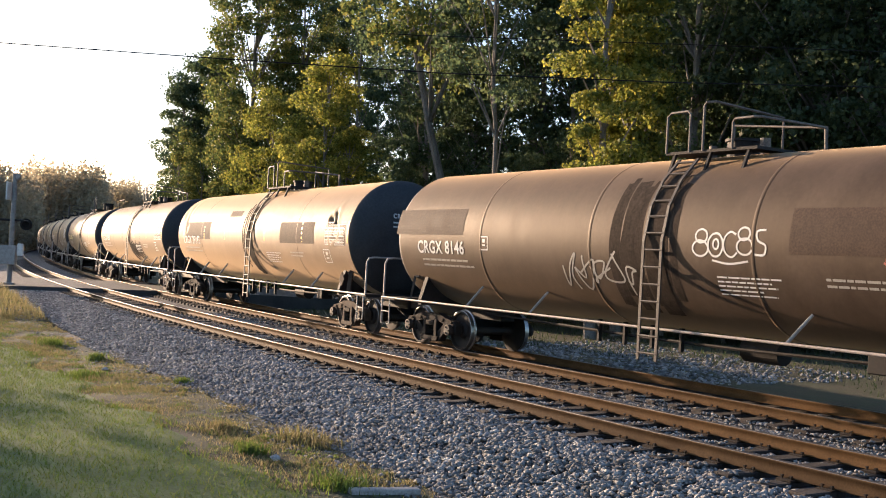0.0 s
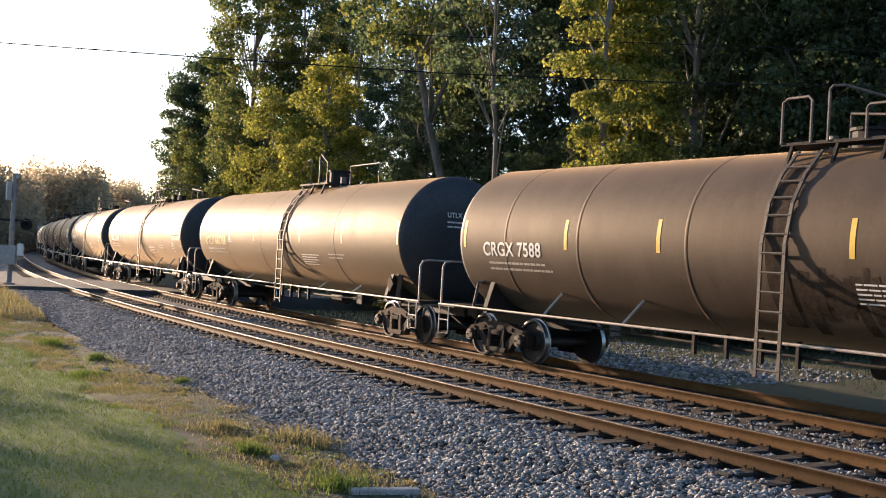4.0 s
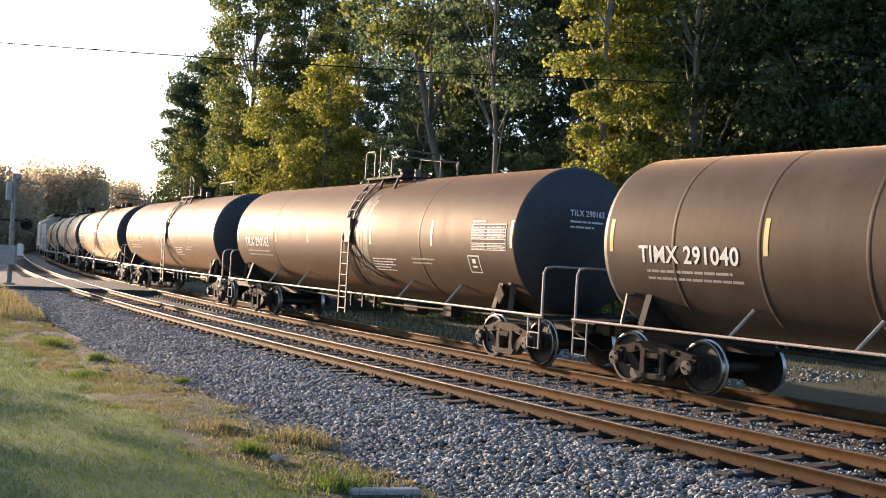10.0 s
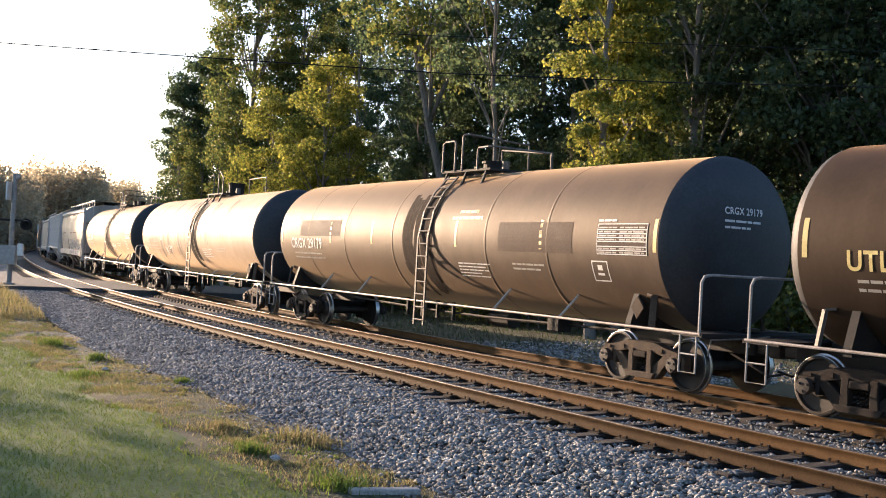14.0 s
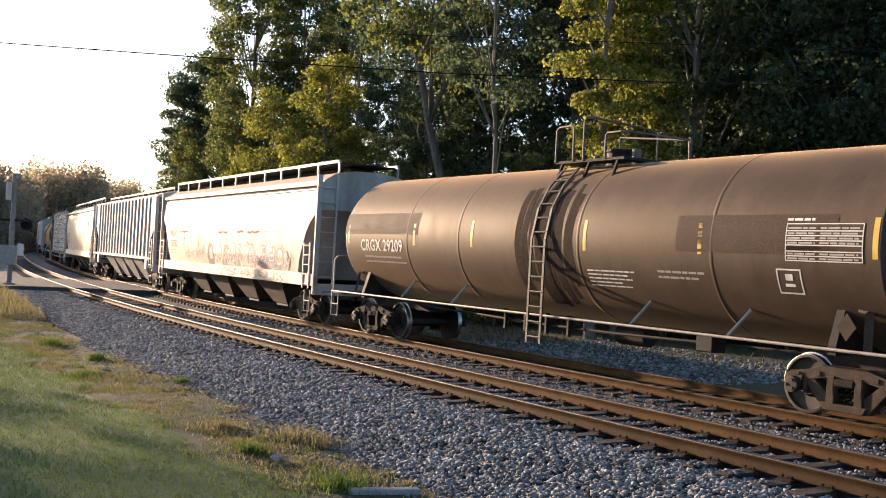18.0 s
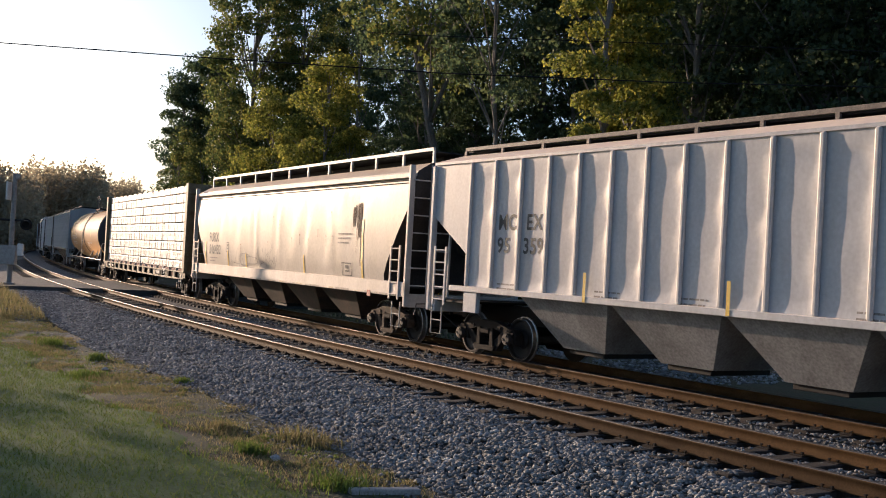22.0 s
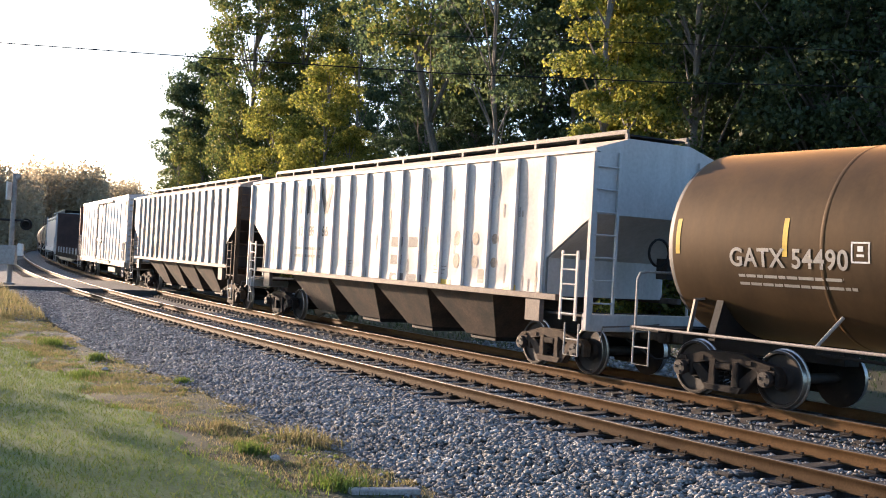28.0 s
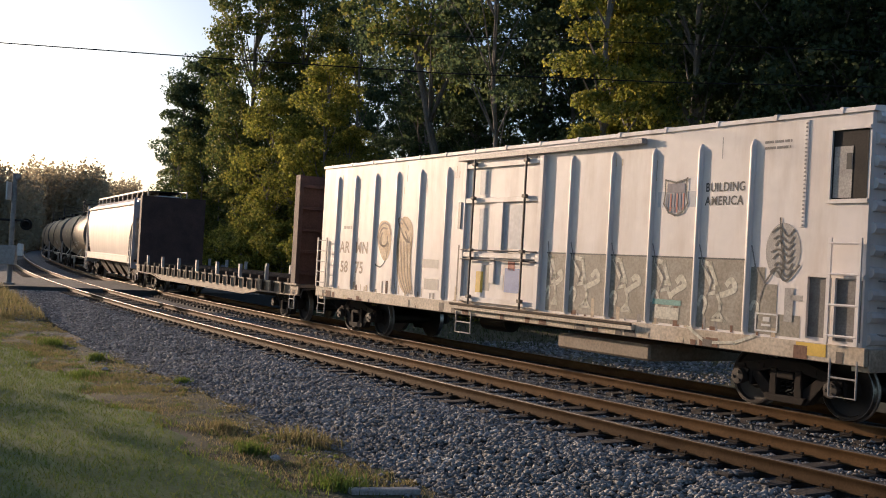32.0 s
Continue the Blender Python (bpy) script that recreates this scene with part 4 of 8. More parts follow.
def dish(x, z, xc, ribs, depth):
    """How far the sheet between two ribs is pressed in: a long slope, then a short one up to the next rib, its edge wavy."""
    f = (x + xc - 0.1) / (2 * xc - 0.2) * (ribs - 1)
    if f < 0 or f > ribs - 1:
        return 0.0
    k, f = math.floor(f), f % 1.0
    turn = 0.66 + 0.17 * abs(math.sin(3.1 * z + 1.3 * k)) + 0.03 * math.sin(9.7 * z + 1.1 * k)
    v = f / turn if f < turn else (1 - f) / (1 - turn)
    fade = max(0.0, min(1.0, (4.1 - z) / 0.25, (z - 1.5) / 0.2))
    return depth * fade * (v * v * (3 - 2 * v)) * (1 + 0.3 * math.sin(1.9 * k + 2.1 * z))


def bend(me, surface, lift=0.004, fine=False):
    """Lay a flat drawing (x, z) onto the side of a car: ('cyl', radius, height), ('hopper', lift) or ('flat', y)."""
    if surface[0] != "flat":
        bm = bmesh.new()
        bm.from_mesh(me)
        zs = [v.co.z for v in bm.verts]
        if zs:
            z = math.floor(min(zs) / 0.07) * 0.07 + 0.07
            while z < max(zs) and max(zs) - min(zs) > 0.08:
                bmesh.ops.bisect_plane(bm, geom=bm.verts[:] + bm.edges[:] + bm.faces[:], plane_co=(0, 0, z), plane_no=(0, 0, 1))
                z += 0.07
        xs = [v.co.x for v in bm.verts]
        if fine and xs:      # short pieces that follow every fold of a pressed sheet
            x = min(xs) + 0.05
            while x < max(xs):
                bmesh.ops.bisect_plane(bm, geom=bm.verts[:] + bm.edges[:] + bm.faces[:], plane_co=(x, 0, 0), plane_no=(1, 0, 0))
                x += 0.05
        bm.to_mesh(me)
        bm.free()
    for v in me.vertices:
        if surface[0] == "hopper":
            v.co.y = -float(np.interp(v.co.z, [p[1] for p in HOPPER_PROFILE], [p[0] for p in HOPPER_PROFILE])) * (1 - dent(v.co.x, v.co.z, surface[2])) - surface[1]
        elif surface[0] == "ribbed":
            v.co.y = -1.5 - surface[4] + dish(v.co.x, v.co.z, surface[1], surface[2], surface[3])
        elif surface[0] == "cyl":
            R, zc = surface[1] + lift, surface[2]
            a = (v.co.z - zc) / surface[1]
            v.co.y, v.co.z = -R * math.cos(a), zc + R * math.sin(a)
        else:
            v.co.y = surface[1] - 0.004


def lettering(car, text, x, z, size, material, surface, squash=0.9, name="lettering", align="LEFT", label=""):
    cu = bpy.data.curves.new("text", "FONT")
    cu.body, cu.size, cu.align_x = text, size, align
    cu.space_character = 1.08
    cu.offset = size * 0.022
    tmp = bpy.data.objects.new("text", cu)
    scene.collection.objects.link(tmp)
    me = bpy.data.meshes.new_from_object(tmp.evaluated_get(bpy.context.evaluated_depsgraph_get()))
    bpy.data.objects.remove(tmp)
    bpy.data.curves.remove(cu)
    for v in me.vertices:
        v.co.x, v.co.z, v.co.y = x + v.co.x * squash, z + v.co.y, 0
    bend(me, surface, 0.007, surface[0] in ("hopper", "ribbed"))
    me.materials.clear()
    me.materials.append(material)
    ob = new(name, me)
    ob.parent = car
    if label:
        tagged(ob, label)
    return ob


def strips(bm, x0, x1, z0, z1, nx=1, nz=3):
    """A flat patch with enough cuts to follow a curved side."""
    g = [[bm.verts.new((x0 + (x1 - x0) * i / nx, 0, z0 + (z1 - z0) * j / nz)) for i in range(nx + 1)] for j in range(nz + 1)]
    for j in range(nz):
        for i in range(nx):
            bm.faces.new((g[j][i], g[j][i + 1], g[j + 1][i + 1], g[j + 1][i]))


def patch(car, name, rects, material, surface, label=""):
    """Painted rectangles (x0, x1, z0, z1) on a car side."""
    bm = bmesh.new()
    for x0, x1, z0, z1 in rects:
        strips(bm, x0, x1, z0, z1, 1, max(1, int((z1 - z0) / 0.12)))
    me = bpy.data.meshes.new(name)
    bm.to_mesh(me)
    bm.free()
    bend(me, surface)
    me.materials.append(material)
    ob = new(name, me)
    ob.parent = car
    if label:
        tagged(ob, label)
    return ob


def small_print(car, x, z, lines, surface, material, h=0.045, gap=0.035, seed=0, name="small_print"):
    """Unreadable writing: rows of short bars."""
    rng = random.Random(seed + int(x * 10))
    rects = []
    for i, w in enumerate(lines):
        zz, xx = z - i * (h + gap), x
        while xx < x + w:
            k = rng.uniform(0.08, 0.28)
            rects.append((xx, min(x + w, xx + k), zz, zz + h * 0.78))
            xx += k + 0.024
    return patch(car, name, rects, material, surface)


def placard(car, x, z, w, h, surface, material, name="stencil_box"):
    t = 0.025
    r = [(x, x + w, z, z + t), (x, x + w, z + h - t, z + h), (x, x + t, z, z + h), (x + w - t, x + w, z, z + h)]
    r += [(x + w * 0.3, x + w * 0.7, z + h * 0.3, z + h * 0.42), (x + w * 0.35, x + w * 0.65, z + h * 0.55, z + h * 0.8)]
    return patch(car, name, r, material, surface)


def squiggle(car, pts, width, material, surface, name="graffiti", label="", closed=False):
    """A sprayed line through points (x, z)."""
    bm = bmesh.new()
    P = [Vector((x, 0, z)) for x, z in pts]
    fine = []
    n = len(P)
    for i in range(n - 1):
        p0, p1, p2, p3 = P[max(0, i - 1)], P[i], P[i + 1], P[min(n - 1, i + 2)]
        for k in range(5):
            t = k / 5
            fine.append(0.5 * ((2 * p1) + (p2 - p0) * t + (2 * p0 - 5 * p1 + 4 * p2 - p3) * t * t + (3 * p1 - p0 - 3 * p2 + p3) * t ** 3))
    fine.append(P[-1])
    last = None
    for i, p in enumerate(fine):
        d = (fine[min(i + 1, len(fine) - 1)] - fine[max(i - 1, 0)])
        d = d.normalized() if d.length > 1e-6 else Vector((1, 0, 0))
        s = Vector((-d.z, 0, d.x)) * width / 2
        pair = (bm.verts.new(p + s), bm.verts.new(p - s))
        if last:
            bm.faces.new((last[0], last[1], pair[1], pair[0]))
        last = pair
    me = bpy.data.meshes.new(name)
    bm.to_mesh(me)
    bm.free()
    bend(me, surface, fine=name == "emblem")
    me.materials.append(material)
    ob = new(name, me)
    ob.parent = car
    if label:
        tagged(ob, label)
    return ob


GLYPHS = (((0.1, 0), (0.15, 0.95), (0.7, 1.0), (0.8, 0.65), (0.3, 0.5), (0.2, 0.45)),
          ((0.85, 0.85), (0.5, 1.0), (0.15, 0.75), (0.5, 0.5), (0.85, 0.25), (0.5, 0.0), (0.1, 0.15)),
          ((0.1, 0.5), (0.8, 0.55), (0.6, 0.95), (0.2, 0.7), (0.2, 0.2), (0.6, 0.0), (0.95, 0.2)),
          ((0.1, 1.0), (0.2, 0.4), (0.5, 0.2), (0.8, 0.5), (0.85, 1.0), (0.8, 0.1), (0.5, -0.25), (0.2, -0.1)),
          ((0.15, 1.0), (0.2, 0.0), (0.2, 0.45), (0.8, 0.95), (0.35, 0.55), (0.9, 0.0)),
          ((0.5, 1.0), (0.1, 0.6), (0.3, 0.05), (0.8, 0.15), (0.9, 0.7), (0.5, 1.0)),
          ((0.05, 0.0), (0.3, 1.0), (0.5, 0.4), (0.7, 1.0), (0.95, 0.0)),
          ((0.9, 0.8), (0.5, 1.0), (0.1, 0.6), (0.2, 0.1), (0.7, 0.0), (0.9, 0.4), (0.55, 0.4)))


def scrawl(car, x, z, n, w, h, material, surface, seed, width=0.035, name="graffiti", label="", jitter=0.2):
    """Loopy sprayed letter shapes side by side."""
    rng = random.Random(seed)
    for i in range(n):
        cx, cz = x + i * w, z + rng.uniform(-0.08, 0.08) * h
        glyph = GLYPHS[(seed + i * 3) % len(GLYPHS)]
        k, lean = rng.uniform(0.85, 1.1), rng.uniform(-0.15, 0.25)
        pts = [(cx + (a * k + lean * (b - 0.5) + rng.uniform(-jitter, jitter)) * w * 0.92, cz + (b * k + rng.uniform(-jitter, jitter)) * h) for a, b in glyph]
        squiggle(car, pts, width, material, surface, name, label)


def start_car(name, label, category, uf, ur):
    car = thing(name, label, category)
    hT = (ur - uf) / 2
    return car, hT


def finish_car(car, hT, uf, ur, reach, rust=(False, True)):
    bogie(car, -hT, rust[0])
    bogie(car, hT, rust[1])
    coupler(car, hT + reach - 0.4, 1)
    coupler(car, -hT - reach + 0.4, -1)
    CARS.append((car, hT, (uf + ur) / 2))


# ---- tank cars ----
TANK_R, TANK_Z = 1.57, 2.575


def head_mark(car, hX, seed, mark):
    """Small white car number and two rows of print on the leading tank end."""
    ob = lettering(car, mark or "", -0.5, 3.1, 0.17, M["white"], ("flat", 0.0), 0.9, "end_number") if mark else None
    pr = small_print(car, -0.5, 2.96, [0.85, 0.6], ("flat", 0.0), M["white"], 0.05, 0.06, seed + 20, "end_print")
    for o in (ob, pr):
        if o:
            for v in o.data.vertices:
                y, z = v.co.x, v.co.z
                rr = min(0.999, math.hypot(y, z - TANK_Z) / TANK_R)
                v.co = (hX - 0.48 + 0.48 * math.sin(math.acos(rr ** 1.25)) + 0.015, y, z)


def tank_car(uf, ur, paint, label, mark=None, mark_col="white", refl="yellow", rings=(), patches=(), patch_mat=None, ladder_mat="ladder",
             ladder_at=0.45, prints="white", caution=None, dome="rail", chart=False, brace=True, stain=None, seed=0, rust=(False, True), frame_col=None, placards=True, graf=None, stain_mat=None, hatch=False, dent_at=None, mark_x=1.3, strip_x=4.0):
    car, hT = start_car("tank_car", label, "tank car", uf, ur)
    hX = hT + 1.3
    surface = ("cyl", TANK_R, TANK_Z)
    n = 7
    head = [(hX - 0.48 + 0.48 * math.sin(a), TANK_R * math.cos(a) ** 0.8 if a < 1.57 else 0.0) for a in [1.5708 * k / n for k in range(n + 1)]]
    body = [(-hX + 0.48, TANK_R), (hX - 0.48, TANK_R)]
    if dent_at:
        body = [(-hX + 0.48, TANK_R)] + [(x, TANK_R) for x in np.arange(-hX + 0.55, hX - 0.5, 0.08)] + [(hX - 0.48, TANK_R)]
    shell = part("tank_shell", lathe_x(bmesh.new(), body, 96 if not dent_at else 192, TANK_Z), paint, car, smooth=True)
    for dx, dz, size, deep in dent_at or ():      # crumpled dents in the side
        for v in shell.data.vertices:
            if v.co.y < 0:
                u, w = (v.co.x - dx) / size, (v.co.z - dz) / (size * 1.4)
                r = math.hypot(u + 0.25 * math.sin(4 * w), w)
                if r < 1.6 and abs(v.co.x) < hX - 0.5:
                    v.co.y += deep * (math.exp(-2.5 * r * r) * (1 + 0.5 * math.sin(7 * u + 3 * w)) - 0.25 * math.exp(-14 * (r - 0.85) ** 2))
    for sg in (-1, 1):
        part("tank_head", lathe_x(bmesh.new(), [(sg * x, r) for x, r in head], 64, TANK_Z), M["tank_head"], car, "dished tank end, shade put into its black colour", smooth=True)
    for x in rings:
        part("weld_ring", lathe_x(bmesh.new(), [(x - 0.05, TANK_R - 0.001), (x - 0.03, TANK_R + 0.004), (x + 0.012, TANK_R + 0.006), (x + 0.035, TANK_R - 0.001)], 96, TANK_Z), paint, shell, smooth=True)
    if patches:
        for r in patches:
            patch(car, "paint_patch", [r], patch_mat, surface, "darker repainted panel")
    if stain:
        for x0, x1, z0, z1 in stain:
            rs = random.Random(seed + 70)
            n_st = max(4, int((x1 - x0) / 0.14))
            for k in range(n_st):
                xs = x0 + (x1 - x0) * (k + 0.5) / n_st + rs.uniform(-0.05, 0.05)
                zs = [z1 - rs.uniform(0, 0.3) + (z0 + rs.uniform(0, 1.3) - z1) * j / 5 for j in range(6)]
                squiggle(car, [(xs + rs.uniform(-0.03, 0.03), z) for z in zs], rs.uniform(0.08, 0.22), stain_mat or M["oil"], ("cyl", TANK_R - 0.003 + 0.0006 * (k % 4), TANK_Z), "oil_stain", "streak of spilled load down the shell")
    # stub sills, end platforms, bolsters
    fm = frame_col or M["black"]
    for sg in (-1, 1):
        part("stub_sill", bevelled(box(bmesh.new(), min(sg * (hT - 1.6), sg * (hT + 1.8)), max(sg * (hT - 1.6), sg * (hT + 1.8)), -0.19, 0.19, 0.72, 1.08), 0.015), fm, car)
        part("end_platform", bevelled(box(bmesh.new(), min(sg * (hT + 1.15), sg * (hT + 1.85)), max(sg * (hT + 1.15), sg * (hT + 1.85)), -1.45, 1.45, 1.0, 1.08), 0.01), fm, car)
        bm = bmesh.new()
        prism_x(bm, [(-1.42, 0.98), (1.42, 0.98), (1.42, 1.12), (1.24, 1.68), (0.9, 1.32), (-0.9, 1.32), (-1.24, 1.68), (-1.42, 1.12)], sg * hT - 0.07, sg * hT + 0.07)
        part("saddle", bm, fm, car)
        for sy in (-1, 1):
            bm = tube(bmesh.new(), [(sg * (hT + 1.75), sy * 1.42, 0.95), (sg * (hT + 1.75), sy * 1.42, 1.9), (sg * (hT + 1.75), sy * 1.36, 2.0), (sg * (hT + 1.75), sy * 1.2, 2.03), (sg * (hT + 1.75), 0, 2.03)], 0.026, 6)
            part("end_handrail", bm, M["pipe_grey"], car, "grey end handrail")
            step(car, sg * (hT + 1.55), sy * 1.46, 0.42, 1.02, 0.38, M["pipe_grey"])
            bm = bmesh.new()
            bar(bm, (sg * (hT + 0.55), sy * 1.36, 1.05), (sg * (hT + 0.5), sy * 1.28, 1.62), 0.12, 0.05)
            bar(bm, (sg * (hT + 0.5), sy * 1.28, 1.62), (sg * (hT + 0.32), sy * 1.24, 1.64), 0.1, 0.04)
            part("tank_bracket", bm, M["ladder"] if sg < 0 else M["frame_rust"], car)
        if placards and sg > 0:
            bm = bmesh.new()
            q = [(sg * hT + 0.25 + a, -1.45, z) for a, z in ((0, 1.2), (0.16, 1.4), (0, 1.6), (-0.16, 1.4))]
            vs = [bm.verts.new(p) for p in q] + [bm.verts.new((p[0], -1.42, p[2])) for p in q]
            bm.faces.new(vs[:4])
            bm.faces.new(vs[4:])
            for k in range(4):
                bm.faces.new((vs[k], vs[(k + 1) % 4], vs[4 + (k + 1) % 4], vs[4 + k]))
            part("placard_holder", bm, M["frame_rust"], car, "diamond placard holder")
    # side pipes and braces
    for sy in (-1, 1):
        part("side_pipe", tube(bmesh.new(), [(-hT - 1.8, sy * 1.44, 1.06), (hT + 1.8, sy * 1.44, 1.06)], 0.025, 8), M["side_pipe"], car, "long pale side rail at sill height")
        for x in (-hT + 2.0, -hT + 4.3, hT - 4.3, hT - 2.0):
            part("brace", tube(bmesh.new(), [(x, sy * 1.42, 1.07), (x + 0.25 * (1 if brace else 0.1), sy * 1.17, 1.52 if brace else 1.25)], 0.028, 6), M["pipe_grey"], car)
    # brake gear under the middle
    part("train_pipe", tube(bmesh.new(), [(-hT + 1.2, -0.35, 0.88), (-1.0, -0.4, 0.8), (1.5, -0.4, 0.8), (hT - 1.2, -0.35, 0.88)], 0.03, 6), M["black"], car)
    bm = lathe_x(bmesh.new(), [(1.2, 0), (1.2, 0.2), (2.0, 0.2), (2.0, 0)], 14, 0.78)
    part("brake_reservoir", bm, M["black"], car)
    for k in range(4):
        part("pipe_hanger", box(bmesh.new(), -2.2 + k * 0.75, -2.14 + k * 0.75, -0.5, -0.42, 0.62, 1.05), M["black"], car)
    part("valve_box", bevelled(box(bmesh.new(), hT - 3.5, hT - 3.1, -0.6, -0.25, 0.7, 1.0), 0.02), M["black"], car)
    # ladders over the shoulder
    lm = M[ladder_mat]
    shoulder = [(TANK_R + 0.06, 2.55), (1.5, 3.17), (1.25, 3.63), (0.88, 4.03)]
    for sy in (-1, 1):
        ladder(car, ladder_at, sy * 1.63, 0.52, 2.5, 0.44, lm, 13, top=[(sy * a, b) for a, b in shoulder])
    if hatch:
        bm = bevelled(box(bmesh.new(), ladder_at - 0.2, ladder_at + 0.2, -1.62, -1.56, 2.4, 3.05), 0.008)
        part("ladder_panel", bm, M["ladder"], car, "dark grey metal panel behind the rungs")
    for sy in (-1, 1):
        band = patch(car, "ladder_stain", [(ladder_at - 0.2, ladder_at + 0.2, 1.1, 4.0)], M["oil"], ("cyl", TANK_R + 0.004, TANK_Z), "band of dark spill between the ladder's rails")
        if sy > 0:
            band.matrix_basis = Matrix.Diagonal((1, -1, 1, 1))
    # top platform with safety rail and fittings
    zp = TANK_Z + TANK_R + 0.02
    bm = bmesh.new()
    xa, xb = ladder_at - 0.6, ladder_at + 1.5
    for sy in (-1, 1):
        box(bm, xa, xb, min(sy * 0.42, sy * 0.85), max(sy * 0.42, sy * 0.85), zp - 0.03, zp + 0.02)
    box(bm, xa, xa + 0.35, -0.42, 0.42, zp - 0.03, zp + 0.02)
    box(bm, xb - 0.35, xb, -0.42, 0.42, zp - 0.03, zp + 0.02)
    for x in (xa + 0.2, (xa + xb) / 2, xb - 0.2):
        for sy in (-1, 1):
            bar(bm, (x, sy * 0.8, zp), (x, sy * 0.95, zp - 0.38), 0.05)
    part("top_platform", bm, M["black"], car, "dark grating platform on the tank top")
    if dome == "rail":
        rails = [[(xa, -0.85, zp), (xa, -0.85, zp + 0.66), (xa + 0.1, -0.85, zp + 0.72), (xa + 0.5, -0.85, zp + 0.72), (xa + 0.56, -0.85, zp + 0.66), (xa + 0.56, -0.85, zp)],
                 [(ladder_at + 0.28, -0.85, zp), (ladder_at + 0.28, -0.85, zp + 0.78), (ladder_at + 0.34, -0.85, zp + 0.84), (ladder_at + 0.5, -0.8, zp + 0.84), (ladder_at + 0.55, 0.2, zp + 0.78), (ladder_at + 0.55, 0.85, zp + 0.75), (ladder_at + 0.55, 0.85, zp)],
                 [(xb - 0.55, -0.85, zp), (xb - 0.55, -0.85, zp + 0.45), (xb - 0.5, -0.85, zp + 0.5), (xb - 0.1, -0.85, zp + 0.5), (xb, -0.8, zp + 0.5), (xb, 0.8, zp + 0.5), (xb, 0.85, zp)],
                 [(xa, 0.85, zp), (xa, 0.85, zp + 0.7), (xb, 0.85, zp + 0.5), (xb, 0.85, zp)]]
    else:
        rails = [[(xa, -0.8, zp + 0.5), (xa + 0.5, -0.85, zp + 0.72), (ladder_at + 0.2, -0.85, zp + 0.75), (ladder_at + 0.26, -0.85, zp + 0.68), (ladder_at + 0.26, -0.85, zp)],
                 [(ladder_at + 0.9, -0.85, zp), (ladder_at + 0.9, -0.85, zp + 0.8), (ladder_at + 1.0, -0.85, zp + 0.86), (xb, -0.85, zp + 0.6), (xb, -0.85, zp)],
                 [(xa, 0.85, zp), (xa, 0.85, zp + 0.75), (xb, 0.85, zp + 0.75), (xb, 0.85, zp)]]
    for r in rails:
        part("safety_rail", tube(bmesh.new(), r, 0.024, 6), M["pipe_brown"], car)
    bm = bmesh.new()
    hgt = 0.42 if dome == "tall" else 0.22
    tube(bm, [((xa + xb) / 2, 0, zp - 0.1), ((xa + xb) / 2, 0, zp + hgt)], 0.3, 18)
    tube(bm, [((xa + xb) / 2, 0, zp + hgt), ((xa + xb) / 2, 0, zp + hgt + 0.05)], 0.34, 18)
    part("manway", bm, M["black"], car, "round manway with a bolted lid")
    bm = tube(bmesh.new(), [((xa + xb) / 2 + 0.55, -0.1, zp - 0.1), ((xa + xb) / 2 + 0.55, -0.1, zp + 0.25)], 0.09, 10)
    part("valve", bm, M["pipe_brown"], car)
    bm = tube(bmesh.new(), [((xa + xb) / 2 - 0.6, -0.15, zp - 0.1), ((xa + xb) / 2 - 0.6, -0.15, zp + 0.18)], 0.07, 10)
    part("valve", bm, M["pipe_brown"], car)
    # lettering
    rng = random.Random(seed)
    if refl:
        for x in (-hX + 0.56, -hX + strip_x, -hT + 5.2, ladder_at + 1.3, hT - 2.6, hX - 0.6):
            patch(car, "reflector", [(x, x + 0.09, 2.36, 2.94)], M[refl] if isinstance(refl, str) else refl, surface, "yellow reflective strip")
    if mark:
        lettering(car, mark, -hX + mark_x, 2.2, 0.4, M[mark_col], surface, 0.92, "car_number", label="large painted car number")
        small_print(car, -hX + mark_x + 0.15, 2.02, [1.9, 2.1], surface, M["pale"], 0.06, 0.07, seed)
    pm = M[prints]
    small_print(car, ladder_at + 1.35, 1.98, [1.3, 1.1, 1.2, 0.9, 1.15], surface, pm, 0.035, 0.04, seed)
    small_print(car, hT - 3.6, 2.02, [1.1, 0.95], surface, M["pale"], 0.05, 0.05, seed + 3)
    if chart:
        xl, xr = hX - 2.1, hX - 0.75
        patch(car, "data_panel", [(xl, xr, 2.3, 2.86)], M["patch_dark"], surface, "dark stencilled data panel")
        upper = ("cyl", TANK_R + 0.004, TANK_Z)
        small_print(car, xl, 2.9, [0.5], upper, M["white"], 0.05, 0.0, seed + 4)
        patch(car, "panel_rule", [(xl, xr, z, z + 0.016) for z in (2.3, 2.37, 2.44, 2.53, 2.6, 2.67, 2.74, 2.845)] + [(x, x + 0.016, 2.3, 2.86) for x in (xl, xr - 0.016)], M["white"], upper)
        for k, z in enumerate((2.327, 2.397, 2.557, 2.627, 2.697, 2.775)):
            small_print(car, xl + 0.04, z, [0.5], upper, M["pale"], 0.034, 0, seed + 5 + k)
            small_print(car, xl + 0.62, z, [0.66], upper, M["pale"], 0.034, 0, seed + 15 + k)
    placard(car, -hT + 2.6 if not chart else hT - 1.0, 2.3 if not chart else 1.78, 0.3 if not chart else 0.46, 0.3 if not chart else 0.4, surface, pm)
    head_mark(car, hX, seed, mark)
    if caution:
        small_print(car, ladder_at + 1.35, 3.12, [0.75], surface, M["gold"], 0.09, 0.05, seed + 7)
        small_print(car, ladder_at + 1.1, 2.97, [1.25], surface, M["gold"], 0.09, 0.05, seed + 8)
    if graf:
        graf(car, hT, surface)
    finish_car(car, hT, uf, ur, 2.3, rust)
    return car


